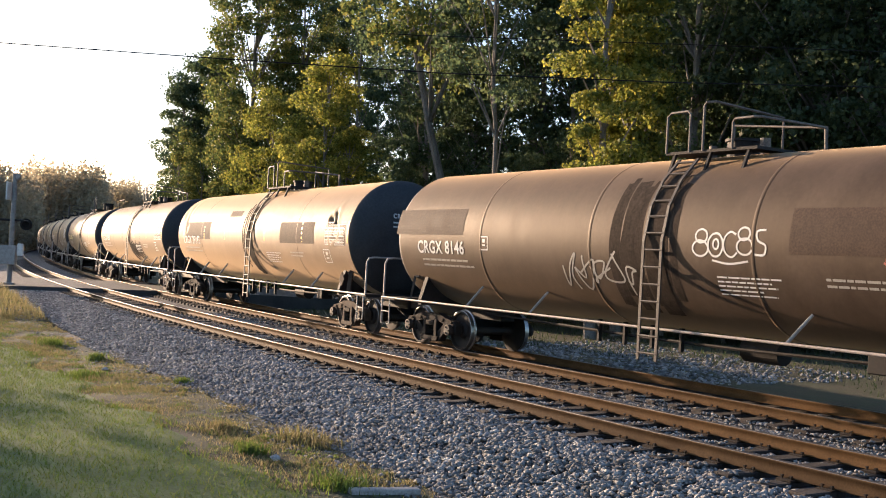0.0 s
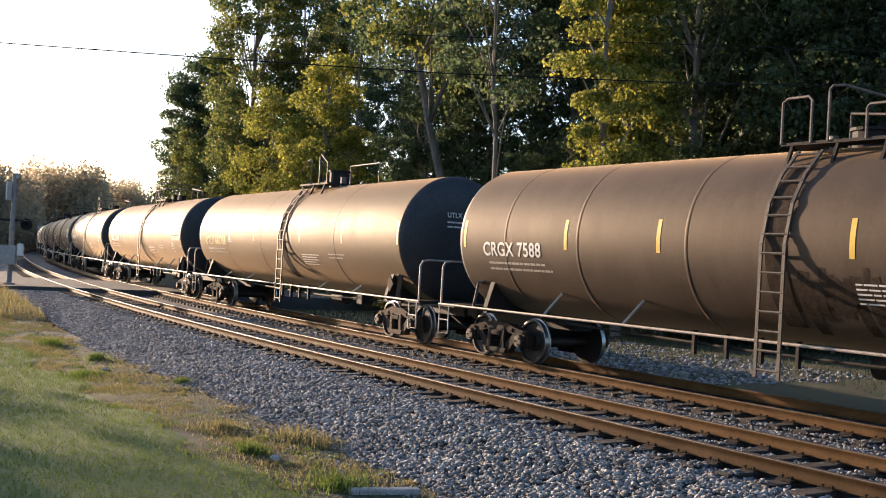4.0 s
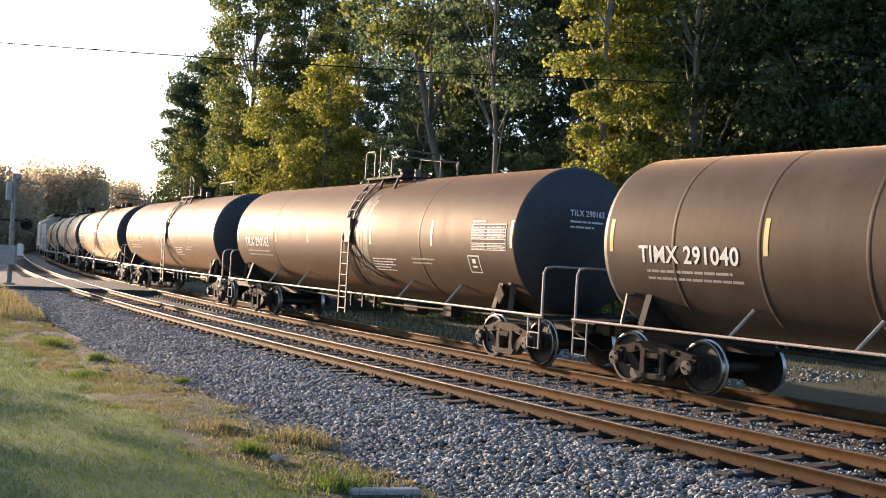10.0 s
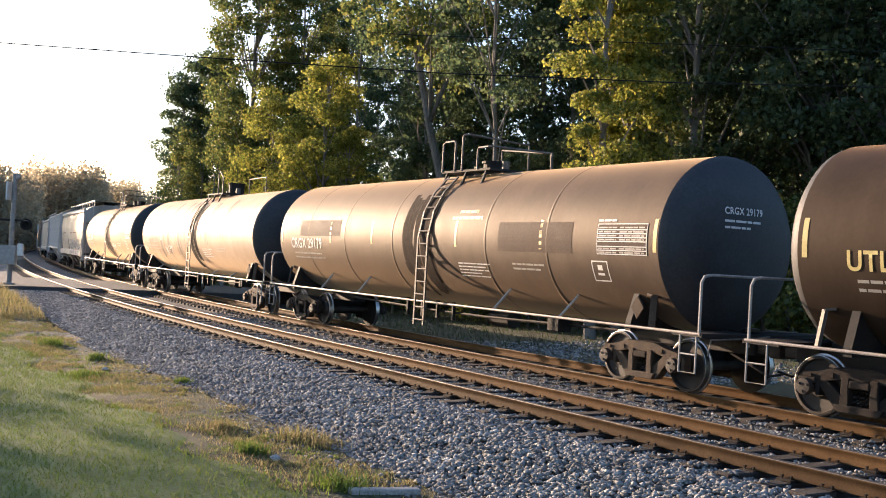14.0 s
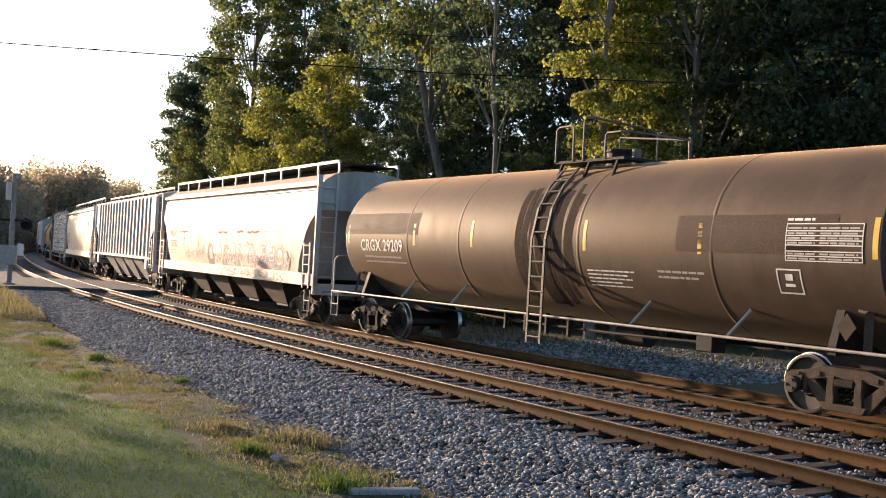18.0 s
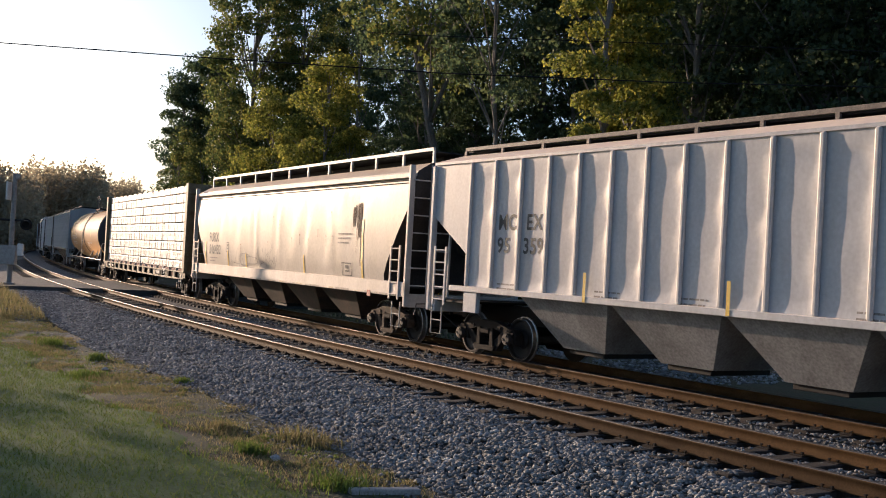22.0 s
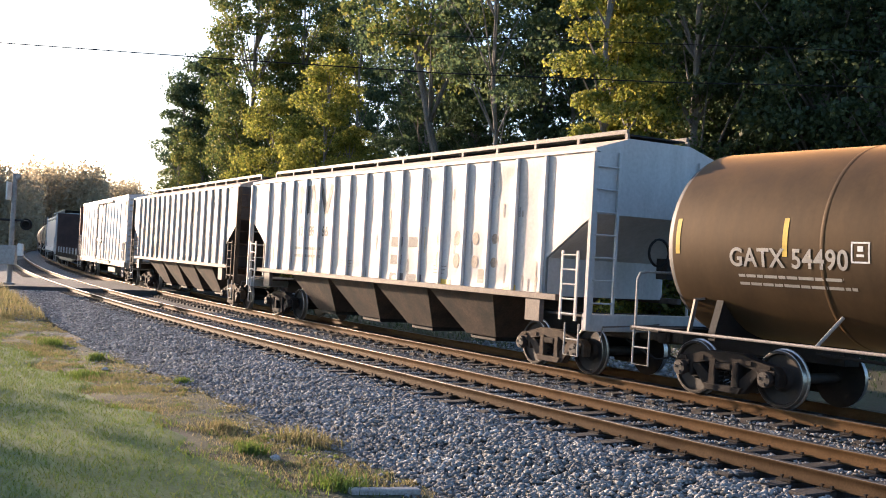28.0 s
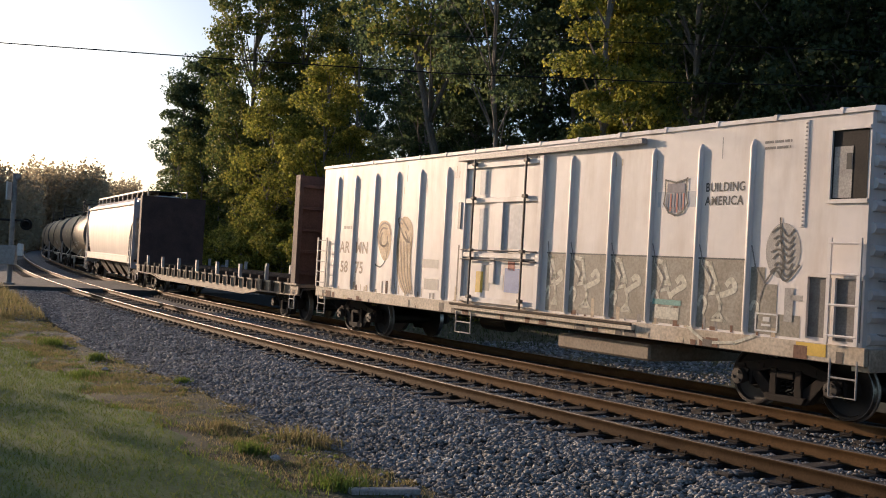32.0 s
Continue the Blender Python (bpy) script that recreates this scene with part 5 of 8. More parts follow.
# ---- covered hoppers ----
def hopper_ends(car, hT, hL, wall, roof_z, M1, steps_mat):
    for sg in (-1, 1):
        part("end_sill", bevelled(box(bmesh.new(), min(sg * (hL - 0.25), sg * hL), max(sg * (hL - 0.25), sg * hL), -1.5, 1.5, 0.88, 1.2), 0.015), M1, car)
        part("centre_sill", bevelled(box(bmesh.new(), min(sg * (hT - 2), sg * (hL - 0.2)), max(sg * (hT - 2), sg * (hL - 0.2)), -0.2, 0.2, 0.72, 1.1), 0.015), M["black"], car)
        part("end_platform", bevelled(box(bmesh.new(), min(sg * (hL - 1.4), sg * (hL - 0.05)), max(sg * (hL - 1.4), sg * (hL - 0.05)), -1.45, 1.45, 1.12, 1.17), 0.01), M["black"], car)
        for sy in (-1, 1):
            part("corner_post", bevelled(box(bmesh.new(), min(sg * (hL - 0.1), sg * hL), max(sg * (hL - 0.1), sg * hL), min(sy * 1.48, sy * 1.58), max(sy * 1.44, sy * 1.58), 0.9, roof_z - 0.02), 0.01), M1, car)
            ladder(car, sg * (hL - 0.55), sy * 1.6, 1.05, 2.35 if steps_mat is None else 2.6, 0.46, M1, 5, r=0.018)
            step(car, sg * (hL - 0.45), sy * 1.56, 0.4, 1.0, 0.42, M["pipe_grey"])
            bm = bmesh.new()
            bar(bm, (sg * (hL + 0.02), sy * 1.0, 1.2), (sg * (hL + 0.02), sy * 1.0, roof_z), 0.05)
            part("end_stile", bm, M1, car)
        for k in range(7):
            z = 1.4 + k * 0.42
            part("grab_iron", tube(bmesh.new(), [(sg * (hL + 0.03), -1.5, z), (sg * (hL + 0.03), -1.0, z)], 0.018, 6), M1, car)
        part("brake_wheel", lathe_x(bmesh.new(), [(sg * (hL + 0.06), 0.24), (sg * (hL + 0.09), 0.28), (sg * (hL + 0.12), 0.24)], 16, 2.4), M["black"], car)
        bm = bmesh.new()
        box(bm, min(sg * hL, sg * (hL - 0.3)), max(sg * hL, sg * (hL - 0.3)), 0.3, 0.75, 1.9, 2.3)
        part("brake_housing", bm, M["black"], car)


def roof_walk(car, x0, x1, z_roof, y, z, material, posts=12):
    """Running board on brackets along the roof edge."""
    for sy in (-1, 1):
        part("running_board", box(bmesh.new(), x0, x1, min(sy * y, sy * (y - 0.06)), max(sy * y, sy * (y - 0.06)), z - 0.02, z + 0.06), material, car)
    src = None
    for i in range(posts + 1):
        x = x0 + (x1 - x0) * i / posts
        for sy in (-1, 1):
            if src is None:
                src = part("roof_bracket", box(bmesh.new(), -0.04, 0.04, -0.025, 0.025, z_roof - 0.1, z - 0.02), material, car)
                src.matrix_basis = pose(x, sy * (y - 0.025), 0)
            else:
                again("roof_bracket", src, car, pose(x, sy * (y - 0.025), 0))
    part("walkway_grating", box(bmesh.new(), x0, x1, -y + 0.1, y - 0.1, z - 0.05, z - 0.02), M["black"], car)
    bm = bmesh.new()
    box(bm, x0 + 0.6, x1 - 0.6, -0.3, 0.3, z_roof, z - 0.07)
    part("hatch_trough", bm, M["black"], car)


def bays(car, xs, half, z0, z1, wall_y, material, gate=0.62):
    for x in xs:
        bm = bmesh.new()
        a = [(x - half, -wall_y, z1), (x + half, -wall_y, z1), (x + half, wall_y, z1), (x - half, wall_y, z1)]
        b = [(x - gate, -0.8, z0), (x + gate, -0.8, z0), (x + gate, 0.8, z0), (x - gate, 0.8, z0)]
        va, vb = [bm.verts.new(p) for p in a], [bm.verts.new(p) for p in b]
        for k in range(4):
            bm.faces.new((va[k], va[(k + 1) % 4], vb[(k + 1) % 4], vb[k]))
        bm.faces.new(va)
        bm.faces.new(vb)
        bay = part("discharge_bay", bm, material, car, "sloping discharge chute")
        bm = bevelled(box(bmesh.new(), x - gate + 0.1, x + gate - 0.1, -0.74, 0.74, z0 - 0.1, z0), 0.01)
        part("outlet_gate", bm, M["black"], bay)


def ribbed_hopper(uf, ur, paint, side2, label, graf=None, ribs=18, rust=(False, True), end_paint=None, chute=None, rib_paint=None, sill=None, post=None):
    car, hT = start_car("hopper_car", label, "hopper car", uf, ur)
    hL = hT + 1.75
    xe = hL - 0.02
    zt, zb, zc, xc = 4.2, 1.46, 3.05, hL - 1.45
    outline = [(xe, zt), (xe, zc), (xc, 2.2), (xc, zb), (-xc, zb), (-xc, 2.2), (-xe, zc), (-xe, zt)]
    y = 1.5
    depth = 0.026
    bm = prism(bmesh.new(), outline, -y + 0.06, y)
    part("hopper_body", bm, paint, car)
    # side sheet, dished between the ribs
    bm = bmesh.new()
    nx, nz = (ribs - 1) * 14, 40
    rows = []
    for j in range(nz + 1):
        z = zb + (zt - zb) * j / nz
        reach = xc if z < 2.2 else min(xe, xc + (xe - xc) * (z - 2.2) / (zc - 2.2))
        xs = [-reach] + [-xc + 0.1 + (2 * xc - 0.2) * i / nx for i in range(nx + 1)] + [reach]
        rows.append([bm.verts.new((x, -y + (dish(x, z, xc, ribs, depth)), z)) for x in xs])
    for a, b in zip(rows, rows[1:]):
        for i in range(len(a) - 1):
            bm.faces.new((a[i], a[i + 1], b[i + 1], b[i]))
    part("side_sheet", bm, paint, car, smooth=True)
    part("roof", prism_x(bmesh.new(), [(-y - 0.04, zt), (y + 0.04, zt), (y + 0.04, zt + 0.06), (0.75, zt + 0.3), (-0.75, zt + 0.3), (-y - 0.04, zt + 0.06)], -xe, xe), side2, car)
    for sy in (-1, 1):
        part("side_sill", bevelled(box(bmesh.new(), -xc - 0.5, xc + 0.5, min(sy * 1.48, sy * 1.6), max(sy * 1.48, sy * 1.6), zb - 0.07, zb + 0.05), 0.01), sill or side2, car)
        src = None
        for i in range(ribs):
            x = -xc + 0.1 + (2 * xc - 0.2) * i / (ribs - 1)
            bm = None
            m = pose(x, sy * 1.52, 0, 0, 0, 0 if sy < 0 else 180)
            if src is None:
                bm = bevelled(box(bmesh.new(), -0.05, 0.05, -0.05, 0.02, zb + 0.05, zt), 0.03, 2)
                src = part("rib", bm, rib_paint or side2, car)
                src.matrix_basis = m
            else:
                again("rib", src, car, m)
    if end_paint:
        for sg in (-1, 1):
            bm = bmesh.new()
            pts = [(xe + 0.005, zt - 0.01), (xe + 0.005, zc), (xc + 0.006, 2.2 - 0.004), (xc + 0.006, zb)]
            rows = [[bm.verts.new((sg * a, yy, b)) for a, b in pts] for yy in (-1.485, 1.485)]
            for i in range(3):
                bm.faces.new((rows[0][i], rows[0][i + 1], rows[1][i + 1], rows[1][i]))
            part("end_sheet", bm, end_paint, car, "dark end sheet")
    hopper_ends(car, hT, hL, y, zt, post or side2, None)
    roof_walk(car, -hL + 0.1, hL - 0.1, zt + 0.2, 0.78, zt + 0.42, M["pipe_brown"])
    n = 4
    w = (2 * (hT - 1.6)) / n
    bays(car, [-(hT - 1.6) + w * (i + 0.5) for i in range(n)], w / 2 - 0.01, 0.42, zb - 0.02, 1.46, chute or M["chute"])
    for sg in (-1, 1):
        part("jacking_plate", bevelled(box(bmesh.new(), sg * hT - 0.25, sg * hT + 0.25, -1.56, -1.45, 0.95, 1.42), 0.01), sill or side2, car)
    if graf:
        graf(car, hT, ("ribbed", xc, ribs, depth, 0.007))
    finish_car(car, hT, uf, ur, 2.3, rust)
    return car


def round_hopper(uf, ur, paint, trim, label, graf=None, rust=(False, True), rounded=True, dents=0.01, end_paint=None):
    """A covered hopper with smooth bulging sides and a deep side sill."""
    car, hT = start_car("hopper_car", label, "hopper car", uf, ur)
    hL = hT + 1.75
    zt, zb = 4.15, 1.3
    xe = hL - 0.05
    prof = list(HOPPER_PROFILE)
    prof = [(1.44, zb), (1.485, 1.6), (1.53, 1.9), (1.545, 2.25), (1.56, 2.6), (1.55, 2.95), (1.54, 3.3), (1.51, 3.6)] + prof[4:]
    ring = [(-a, z) for a, z in prof] + [(a, z) for a, z in prof[::-1]]
    # the ends are cut away below, so each level has its own length
    bm = bmesh.new()
    nx = 240
    rows = []
    for i in range(nx + 1):
        f = 2 * i / nx - 1
        row = []
        for y, z in ring:
            cut = 1.55 * (max(0.0, (3.25 - z) / 1.95)) ** 0.55 if z < 3.25 else 0
            if not rounded:
                cut = 1.3 * min(1, max(0, (3.4 - z) / 1.75))
            half = xe - cut
            row.append(bm.verts.new((f * half, y * (1 - dent(f * half, z, dents)), z)))
        rows.append(row)
    for a, b in zip(rows, rows[1:]):
        for k in range(len(ring)):
            bm.faces.new((a[k], b[k], b[(k + 1) % len(ring)], a[(k + 1) % len(ring)]))
    k = len(ring)
    for row in (rows[0], rows[-1]):
        for j in range(k // 2 - 1):
            bm.faces.new((row[j], row[j + 1], row[k - 2 - j], row[k - 1 - j]))
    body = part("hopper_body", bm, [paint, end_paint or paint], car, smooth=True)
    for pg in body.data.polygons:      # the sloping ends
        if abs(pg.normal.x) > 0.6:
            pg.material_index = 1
    for sy in (-1, 1):
        part("side_sill", bevelled(box(bmesh.new(), -hL, hL, min(sy * 1.44, sy * 1.58), max(sy * 1.44, sy * 1.58), 1.12, 1.47), 0.012), trim, car, "deep side sill")
        part("roof_edge", bevelled(box(bmesh.new(), -xe, xe, min(sy * 1.36, sy * 1.52), max(sy * 1.36, sy * 1.52), 3.98, 4.1), 0.012), trim, car)
    for sy in (-1, 1):
        for z, yy in ((3.86, 1.485), (3.93, 1.46)):
            part("roof_seam", tube(bmesh.new(), [(-xe + 0.2, sy * yy, z), (xe - 0.2, sy * yy, z)], 0.012, 6), M["black"], car)
    hopper_ends(car, hT, hL, 1.5, 4.3, trim, None)
    roof_walk(car, -hL + 0.1, hL - 0.1, zt + 0.12, 0.95, zt + 0.55, M["pipe_grey"], 11)
    n = 4
    w = (2 * (hT - 1.5)) / n
    bays(car, [-(hT - 1.5) + w * (i + 0.5) for i in range(n)], w / 2 - 0.02, 0.42, zb + 0.02, 1.4, M["chute_shaded"])
    if graf:
        graf(car, hT, ("hopper", 0.012, dents))
    finish_car(car, hT, uf, ur, 2.3, rust)
    return car


# ---- lumber car, refrigerator car, bulkhead flat ----
def deck_frame(car, hT, hL, material, zd, drop=0.55, belly=0.5, side=0.3):
    """Deck with side sills: flanges above and below a recessed web, deeper between the bogies."""
    part("deck", bevelled(box(bmesh.new(), -hL, hL, -1.42, 1.42, zd - 0.1, zd), 0.01), material, car)
    part("centre_sill", bevelled(box(bmesh.new(), -hL + 0.1, hL - 0.1, -0.25, 0.25, zd - drop, zd - 0.1), 0.01), M["black"], car)
    for sy in (-1, 1):
        bm = bmesh.new()
        lower = [(hL, zd - side), (hT - 1.5, zd - side - 0.04), (hT - 3, zd - belly), (-hT + 3, zd - belly), (-hT + 1.5, zd - side - 0.04), (-hL, zd - side)]
        prism(bm, [(-hL, zd), (hL, zd)] + lower, min(sy * 1.4, sy * 1.45), max(sy * 1.4, sy * 1.45))
        box(bm, -hL, hL, min(sy * 1.4, sy * 1.52), max(sy * 1.4, sy * 1.52), zd - 0.035, zd + 0.012)
        prism(bm, lower[::-1] + [(x, z - 0.03) for x, z in lower], min(sy * 1.4, sy * 1.52), max(sy * 1.4, sy * 1.52))
        part("side_sill", bm, material, car)


def bulkhead(car, x, sg, z0, z1, material, width=1.45):
    bm = bevelled(box(bmesh.new(), x - 0.06, x + 0.06, -width, width, z0, z1), 0.01)
    bh = part("bulkhead", bm, material, car, "tall steel end bulkhead")
    for y in (-width + 0.06, -0.5, 0.5, width - 0.06):
        part("bulkhead_post", bevelled(box(bmesh.new(), min(x + sg * 0.05, x + sg * 0.32), max(x + sg * 0.05, x + sg * 0.32), y - 0.06, y + 0.06, z0, z1), 0.01), material, bh)
    for k in range(5):
        z = z0 + (z1 - z0) * (k + 0.5) / 5
        part("bulkhead_rib", bevelled(box(bmesh.new(), min(x + sg * 0.05, x + sg * 0.2), max(x + sg * 0.05, x + sg * 0.2), -width + 0.1, width - 0.1, z - 0.05, z + 0.05), 0.01), material, bh)
    return bh


def lumber_car(uf, ur):
    car, hT = start_car("lumber_car", "olive centre-beam flat car loaded with white-wrapped lumber bundles", "lumber car", uf, ur)
    hL = hT + 1.5
    olive = M["olive"]
    zd = 1.06
    deck_frame(car, hT, hL, olive, zd, 0.5, 0.3, 0.26)
    for sg in (-1, 1):
        bulkhead(car, sg * (hL - 0.35), sg, zd, 4.58, olive, 1.5)
        ladder(car, sg * (hL - 0.0), -0.9, 1.15, 4.4, 0.45, olive, 9, r=0.018)
        for sy in (-1, 1):
            step(car, sg * (hL - 0.5), sy * 1.5, 0.4, 0.95, 0.42, M["pipe_grey"])
    part("centre_beam", bevelled(box(bmesh.new(), -hL + 0.5, hL - 0.5, -0.06, 0.06, zd, 4.5), 0.01), olive, car)
    levels = (1.13, 1.47, 1.86, 2.24, 2.64, 3.02, 3.41, 3.81, 4.2, 4.52)
    cols = 4
    x0, x1 = -hL + 0.48, hL - 0.48
    w = (x1 - x0) / cols
    rng = random.Random(4)
    icon = word = None
    for r in range(9):
        hz = levels[r + 1] - levels[r]
        src = None
        for sy in (-1, 1):
            for c in range(cols):
                dy = rng.uniform(-0.012, 0.012)
                m = pose(x0 + c * w + rng.uniform(-0.01, 0.01), sy * (0.72 + dy), levels[r])
                if src is None:
                    bm = bmesh.new()
                    box(bm, 0.004, w - 0.004, -0.62, 0.62, 0.034, hz)
                    bevelled(bm, 0.02, 2)
                    src = part("wrapped_lumber", bm, M["wrap"], car, "lumber bundle in white printed wrap")
                    src.matrix_basis = m
                else:
                    again("wrapped_lumber", src, car, m, "lumber bundle in white printed wrap")
                if sy < 0:
                    for q in range(4):
                        shift = (0.3 + q * 1.12 + 0.35 * (r % 2) + rng.uniform(-0.04, 0.04), 0, hz * 0.5)
                        mi = pose(x0 + c * w + shift[0], -1.3425 - dy, levels[r] + shift[2])
                        mw = pose(x0 + c * w + shift[0] + 0.42, -1.3425 - dy, levels[r] + shift[2] + 0.04)
                        if icon is None:
                            icon = patch(car, "wrap_print", [(0.04, 0.13, 0, 0.1), (0, 0.17, -0.06, -0.03)], M["wrap_print"], ("flat", 0.004))
                            icon.matrix_basis = mi
                            word = patch(car, "wrap_print", [(0, 0.13, 0, 0.05), (0.17, 0.42, 0, 0.05)], M["wrap_print"], ("flat", 0.004))
                            word.matrix_basis = mw
                        else:
                            again("wrap_print", icon, car, mi)
                            again("wrap_print", word, car, mw)
    for sy in (-1, 1):
        # Near-black strips put the shade into the gaps between the bundles.
        for z in levels[1:9]:
            part("spacer_board", box(bmesh.new(), x0 + 0.01, x1 - 0.01, min(sy * 0.12, sy * 1.3), max(sy * 0.12, sy * 1.3), z - 0.004, z + 0.036), M["gap_shade"], car, "near-black strips that put shade into the gaps between bundles")
        part("dunnage", box(bmesh.new(), x0, x1, min(sy * 0.2, sy * 1.3), max(sy * 0.2, sy * 1.3), zd + 0.004, 1.15), M["red_wood"], car)
    for k in range(14):
        x = -8.0 + 1.245 * k
        bm = bmesh.new()
        pts = [(x, -1.5, zd - 0.1), (x + 0.02, -1.385, zd + 0.2)]
        for r in range(9):
            a, b = levels[r], levels[r + 1]
            for f in (0.15, 0.45, 0.7, 0.98):
                pts.append((x + rng.uniform(-0.03, 0.03), -1.362, a + (b - a) * f))
        pts += [(x, -1.3, 4.53), (x, -0.1, 4.55)]
        part("strap", tube(bm, pts, 0.008, 4), M["strap"], car)
        part("strap_guard", bevelled(box(bmesh.new(), x - 0.035, x + 0.035, -1.375, -1.25, 4.47, 4.535), 0.01), M["frame"], car, "dark corner guard under the strap")
        if abs(x) < hT + 0.4:
            bm = prism(bmesh.new(), [(x - 0.24, zd - 0.03), (x + 0.12, zd - 0.03), (x + 0.12, zd - 0.26), (x - 0.06, zd - 0.26)], -1.54, -1.44)
            part("winch", bevelled(bm, 0.015), M["frame"], car, "strap winch under the side sill")
        part("stake_pocket", bevelled(box(bmesh.new(), x + 0.03, x + 0.1, -1.53, -1.43, zd - 0.02, zd + 0.1), 0.008), M["pipe_grey"], car)
        for f in (0.37, 0.7):
            xs = x + 1.245 * f
            bm = tube(bmesh.new(), [(xs + rng.uniform(-0.012, 0.012), -1.359, levels[j] + 0.05) for j in range(10)], 0.005, 4)
            if f < 0.5:
                part("bundle_band", bm, M["strap"], car)
    surface = ("flat", -1.525)
    patch(car, "number_panel", [(4.25, 5.35, 0.83, 1.03)], M["black"], surface, "black number panel")
    small_print(car, 4.4, 0.87, [0.8], ("flat", -1.53), M["white"], 0.12, 0.03, 5, "car_number")
    small_print(car, -hT + 0.4, 0.86, [0.5], surface, M["white"], 0.12, 0.03, 2, "car_number")
    small_print(car, -hT + 1.2, 0.86, [0.6], surface, M["white"], 0.12, 0.03, 5, "car_number")
    placard(car, 5.75, 0.78, 0.6, 0.33, surface, M["white"])
    patch(car, "rust_stain", [(6.6, 7.5, 0.84, 1.0), (8.0, 8.3, 0.82, 1.03)], M["rust_streak"], ("flat", -1.452), "rust stained sill web")
    finish_car(car, hT, uf, ur, 2.45, (False, False))


def sharp(car, pts, width, material, surface, name="graffiti", label=""):
    """An angular sprayed line."""
    return squiggle(car, [p for p in pts for _ in (0, 1)], width, material, surface, name, label)


def reefer(uf, ur):
    car, hT = start_car("refrigerator_car", "white weathered refrigerator box car with graffiti along the bottom", "box car", uf, ur)
    hL = hT + 1.72
    wh, tan = M["reefer"], M["reefer_sill"]
    zb, zt, y = 1.05, 4.42, 1.5
    bm = prism(bmesh.new(), [(-hL + 0.1, zb), (hL - 0.1, zb), (hL - 0.1, zt), (-hL + 0.1, zt)], -y, y)
    part("car_body", bm, wh, car)
    part("roof", prism_x(bmesh.new(), [(-y - 0.035, zt), (y + 0.035, zt), (y + 0.02, zt + 0.07), (0, zt + 0.22), (-y - 0.02, zt + 0.07)], -hL + 0.05, hL - 0.05), wh, car)
    for k in range(15):
        x = -hL + 0.6 + k * (2 * hL - 1.2) / 14
        part("roof_seam", prism_x(bmesh.new(), [(-y - 0.045, zt - 0.01), (-y - 0.03, zt + 0.085), (0, zt + 0.24), (0, zt + 0.2), (-y, zt)], x - 0.03, x + 0.03), wh, car)
    posts = (-7.91, -6.87, -5.74, -4.6, -3.46, -2.25, 2.27, 3.45, 4.53, 5.64, 6.75)
    for sy in (-1, 1):
        part("side_sill", bevelled(box(bmesh.new(), -hL, hL, min(sy * 1.48, sy * 1.56), max(sy * 1.48, sy * 1.56), 0.88, 1.14), 0.012), tan, car)
        src = None
        for x in posts:
            m = pose(x, sy * 1.5, 0)
            if src is None:
                src = part("side_post", tube(bmesh.new(), [(0, 0.05 * sy * -1, zb + 0.1), (0, 0, zb + 0.16), (0, 0, 4.06), (0, 0.03 * sy * -1, 4.13), (0, 0.08 * sy * -1, 4.16)], 0.054, 10), wh, car, smooth=True)
                src.matrix_basis = m
            else:
                again("side_post", src, car, m)
        # plug door: slab, frame, rails, lock bars
        def slab(name, x0, x1, d0, d1, z0, z1, mat, owner, label=""):
            return part(name, bevelled(box(bmesh.new(), x0, x1, min(sy * d0, sy * d1), max(sy * d0, sy * d1), z0, z1), 0.008), mat, owner, label)
        door = slab("plug_door", -1.5, 1.42, 1.49, 1.52, 1.17, 4.2, wh, car, "plug door with locking bars")
        for x in (-1.45, 1.36):
            slab("door_stile", x - 0.07, x + 0.07, 1.515, 1.58, 1.17, 4.22, wh, door)
        for z in (1.24, 2.2, 3.37, 4.12):
            slab("door_rail", -1.38, 1.29, 1.515, 1.575, z - 0.055, z + 0.055, wh, door)
        slab("door_stile", -0.2, 0.08, 1.515, 1.57, 2.26, 3.31, wh, door)
        slab("door_stile", -0.32, -0.14, 1.515, 1.57, 1.62, 2.14, wh, door)
        for x in (-1.0, 0.9):
            part("lock_bar", tube(bmesh.new(), [(x, sy * 1.62, 1.12), (x, sy * 1.62, 4.26)], 0.024, 6), M["ladder"], door, "dark vertical lock bar")
            for z in (1.3, 2.12, 2.3, 3.42, 4.15):
                slab("bar_guide", x - 0.06, x + 0.06, 1.57, 1.66, z - 0.035, z + 0.035, M["pipe_brown"], door)
        for z in (2.1, 2.3):
            part("door_rod", tube(bmesh.new(), [(-1.42, sy * 1.6, z), (1.36, sy * 1.6, z)], 0.016, 6), M["ladder"], door)
        slab("door_handle", -1.62, -1.5, 1.52, 1.6, 2.75, 3.35, M["pipe_grey"], car)
        slab("hand_brace", -1.58, -1.5, 1.52, 1.58, 1.3, 2.4, M["pipe_brown"], car)
        slab("door_track", -1.7, 4.31, 1.5, 1.62, 4.25, 4.35, M["pipe_grey"], car, "dark-edged door track under the eave")
        slab("lower_track", -1.7, 4.31, 1.56, 1.64, 1.0, 1.1, tan, car)
        slab("track_lip", -1.7, 4.31, 1.63, 1.66, 1.08, 1.13, M["frame_rust"], car)
        for x in (-hL + 0.42,):
            ladder(car, x, sy * 1.62, 1.15, 2.5, 0.55, M["pipe_grey"], 5, r=0.016)
        for x in (-hL + 0.4, hL - 0.35):
            step(car, x, sy * 1.55, 0.42, 0.95, 0.45, M["pipe_grey"])
        step(car, -1.2, sy * 1.58, 0.5, 0.95, 0.6, M["pipe_grey"])
        ladder(car, hL - 0.36, sy * 1.62, 1.15, 2.65, 0.5, wh, 4, r=0.022)
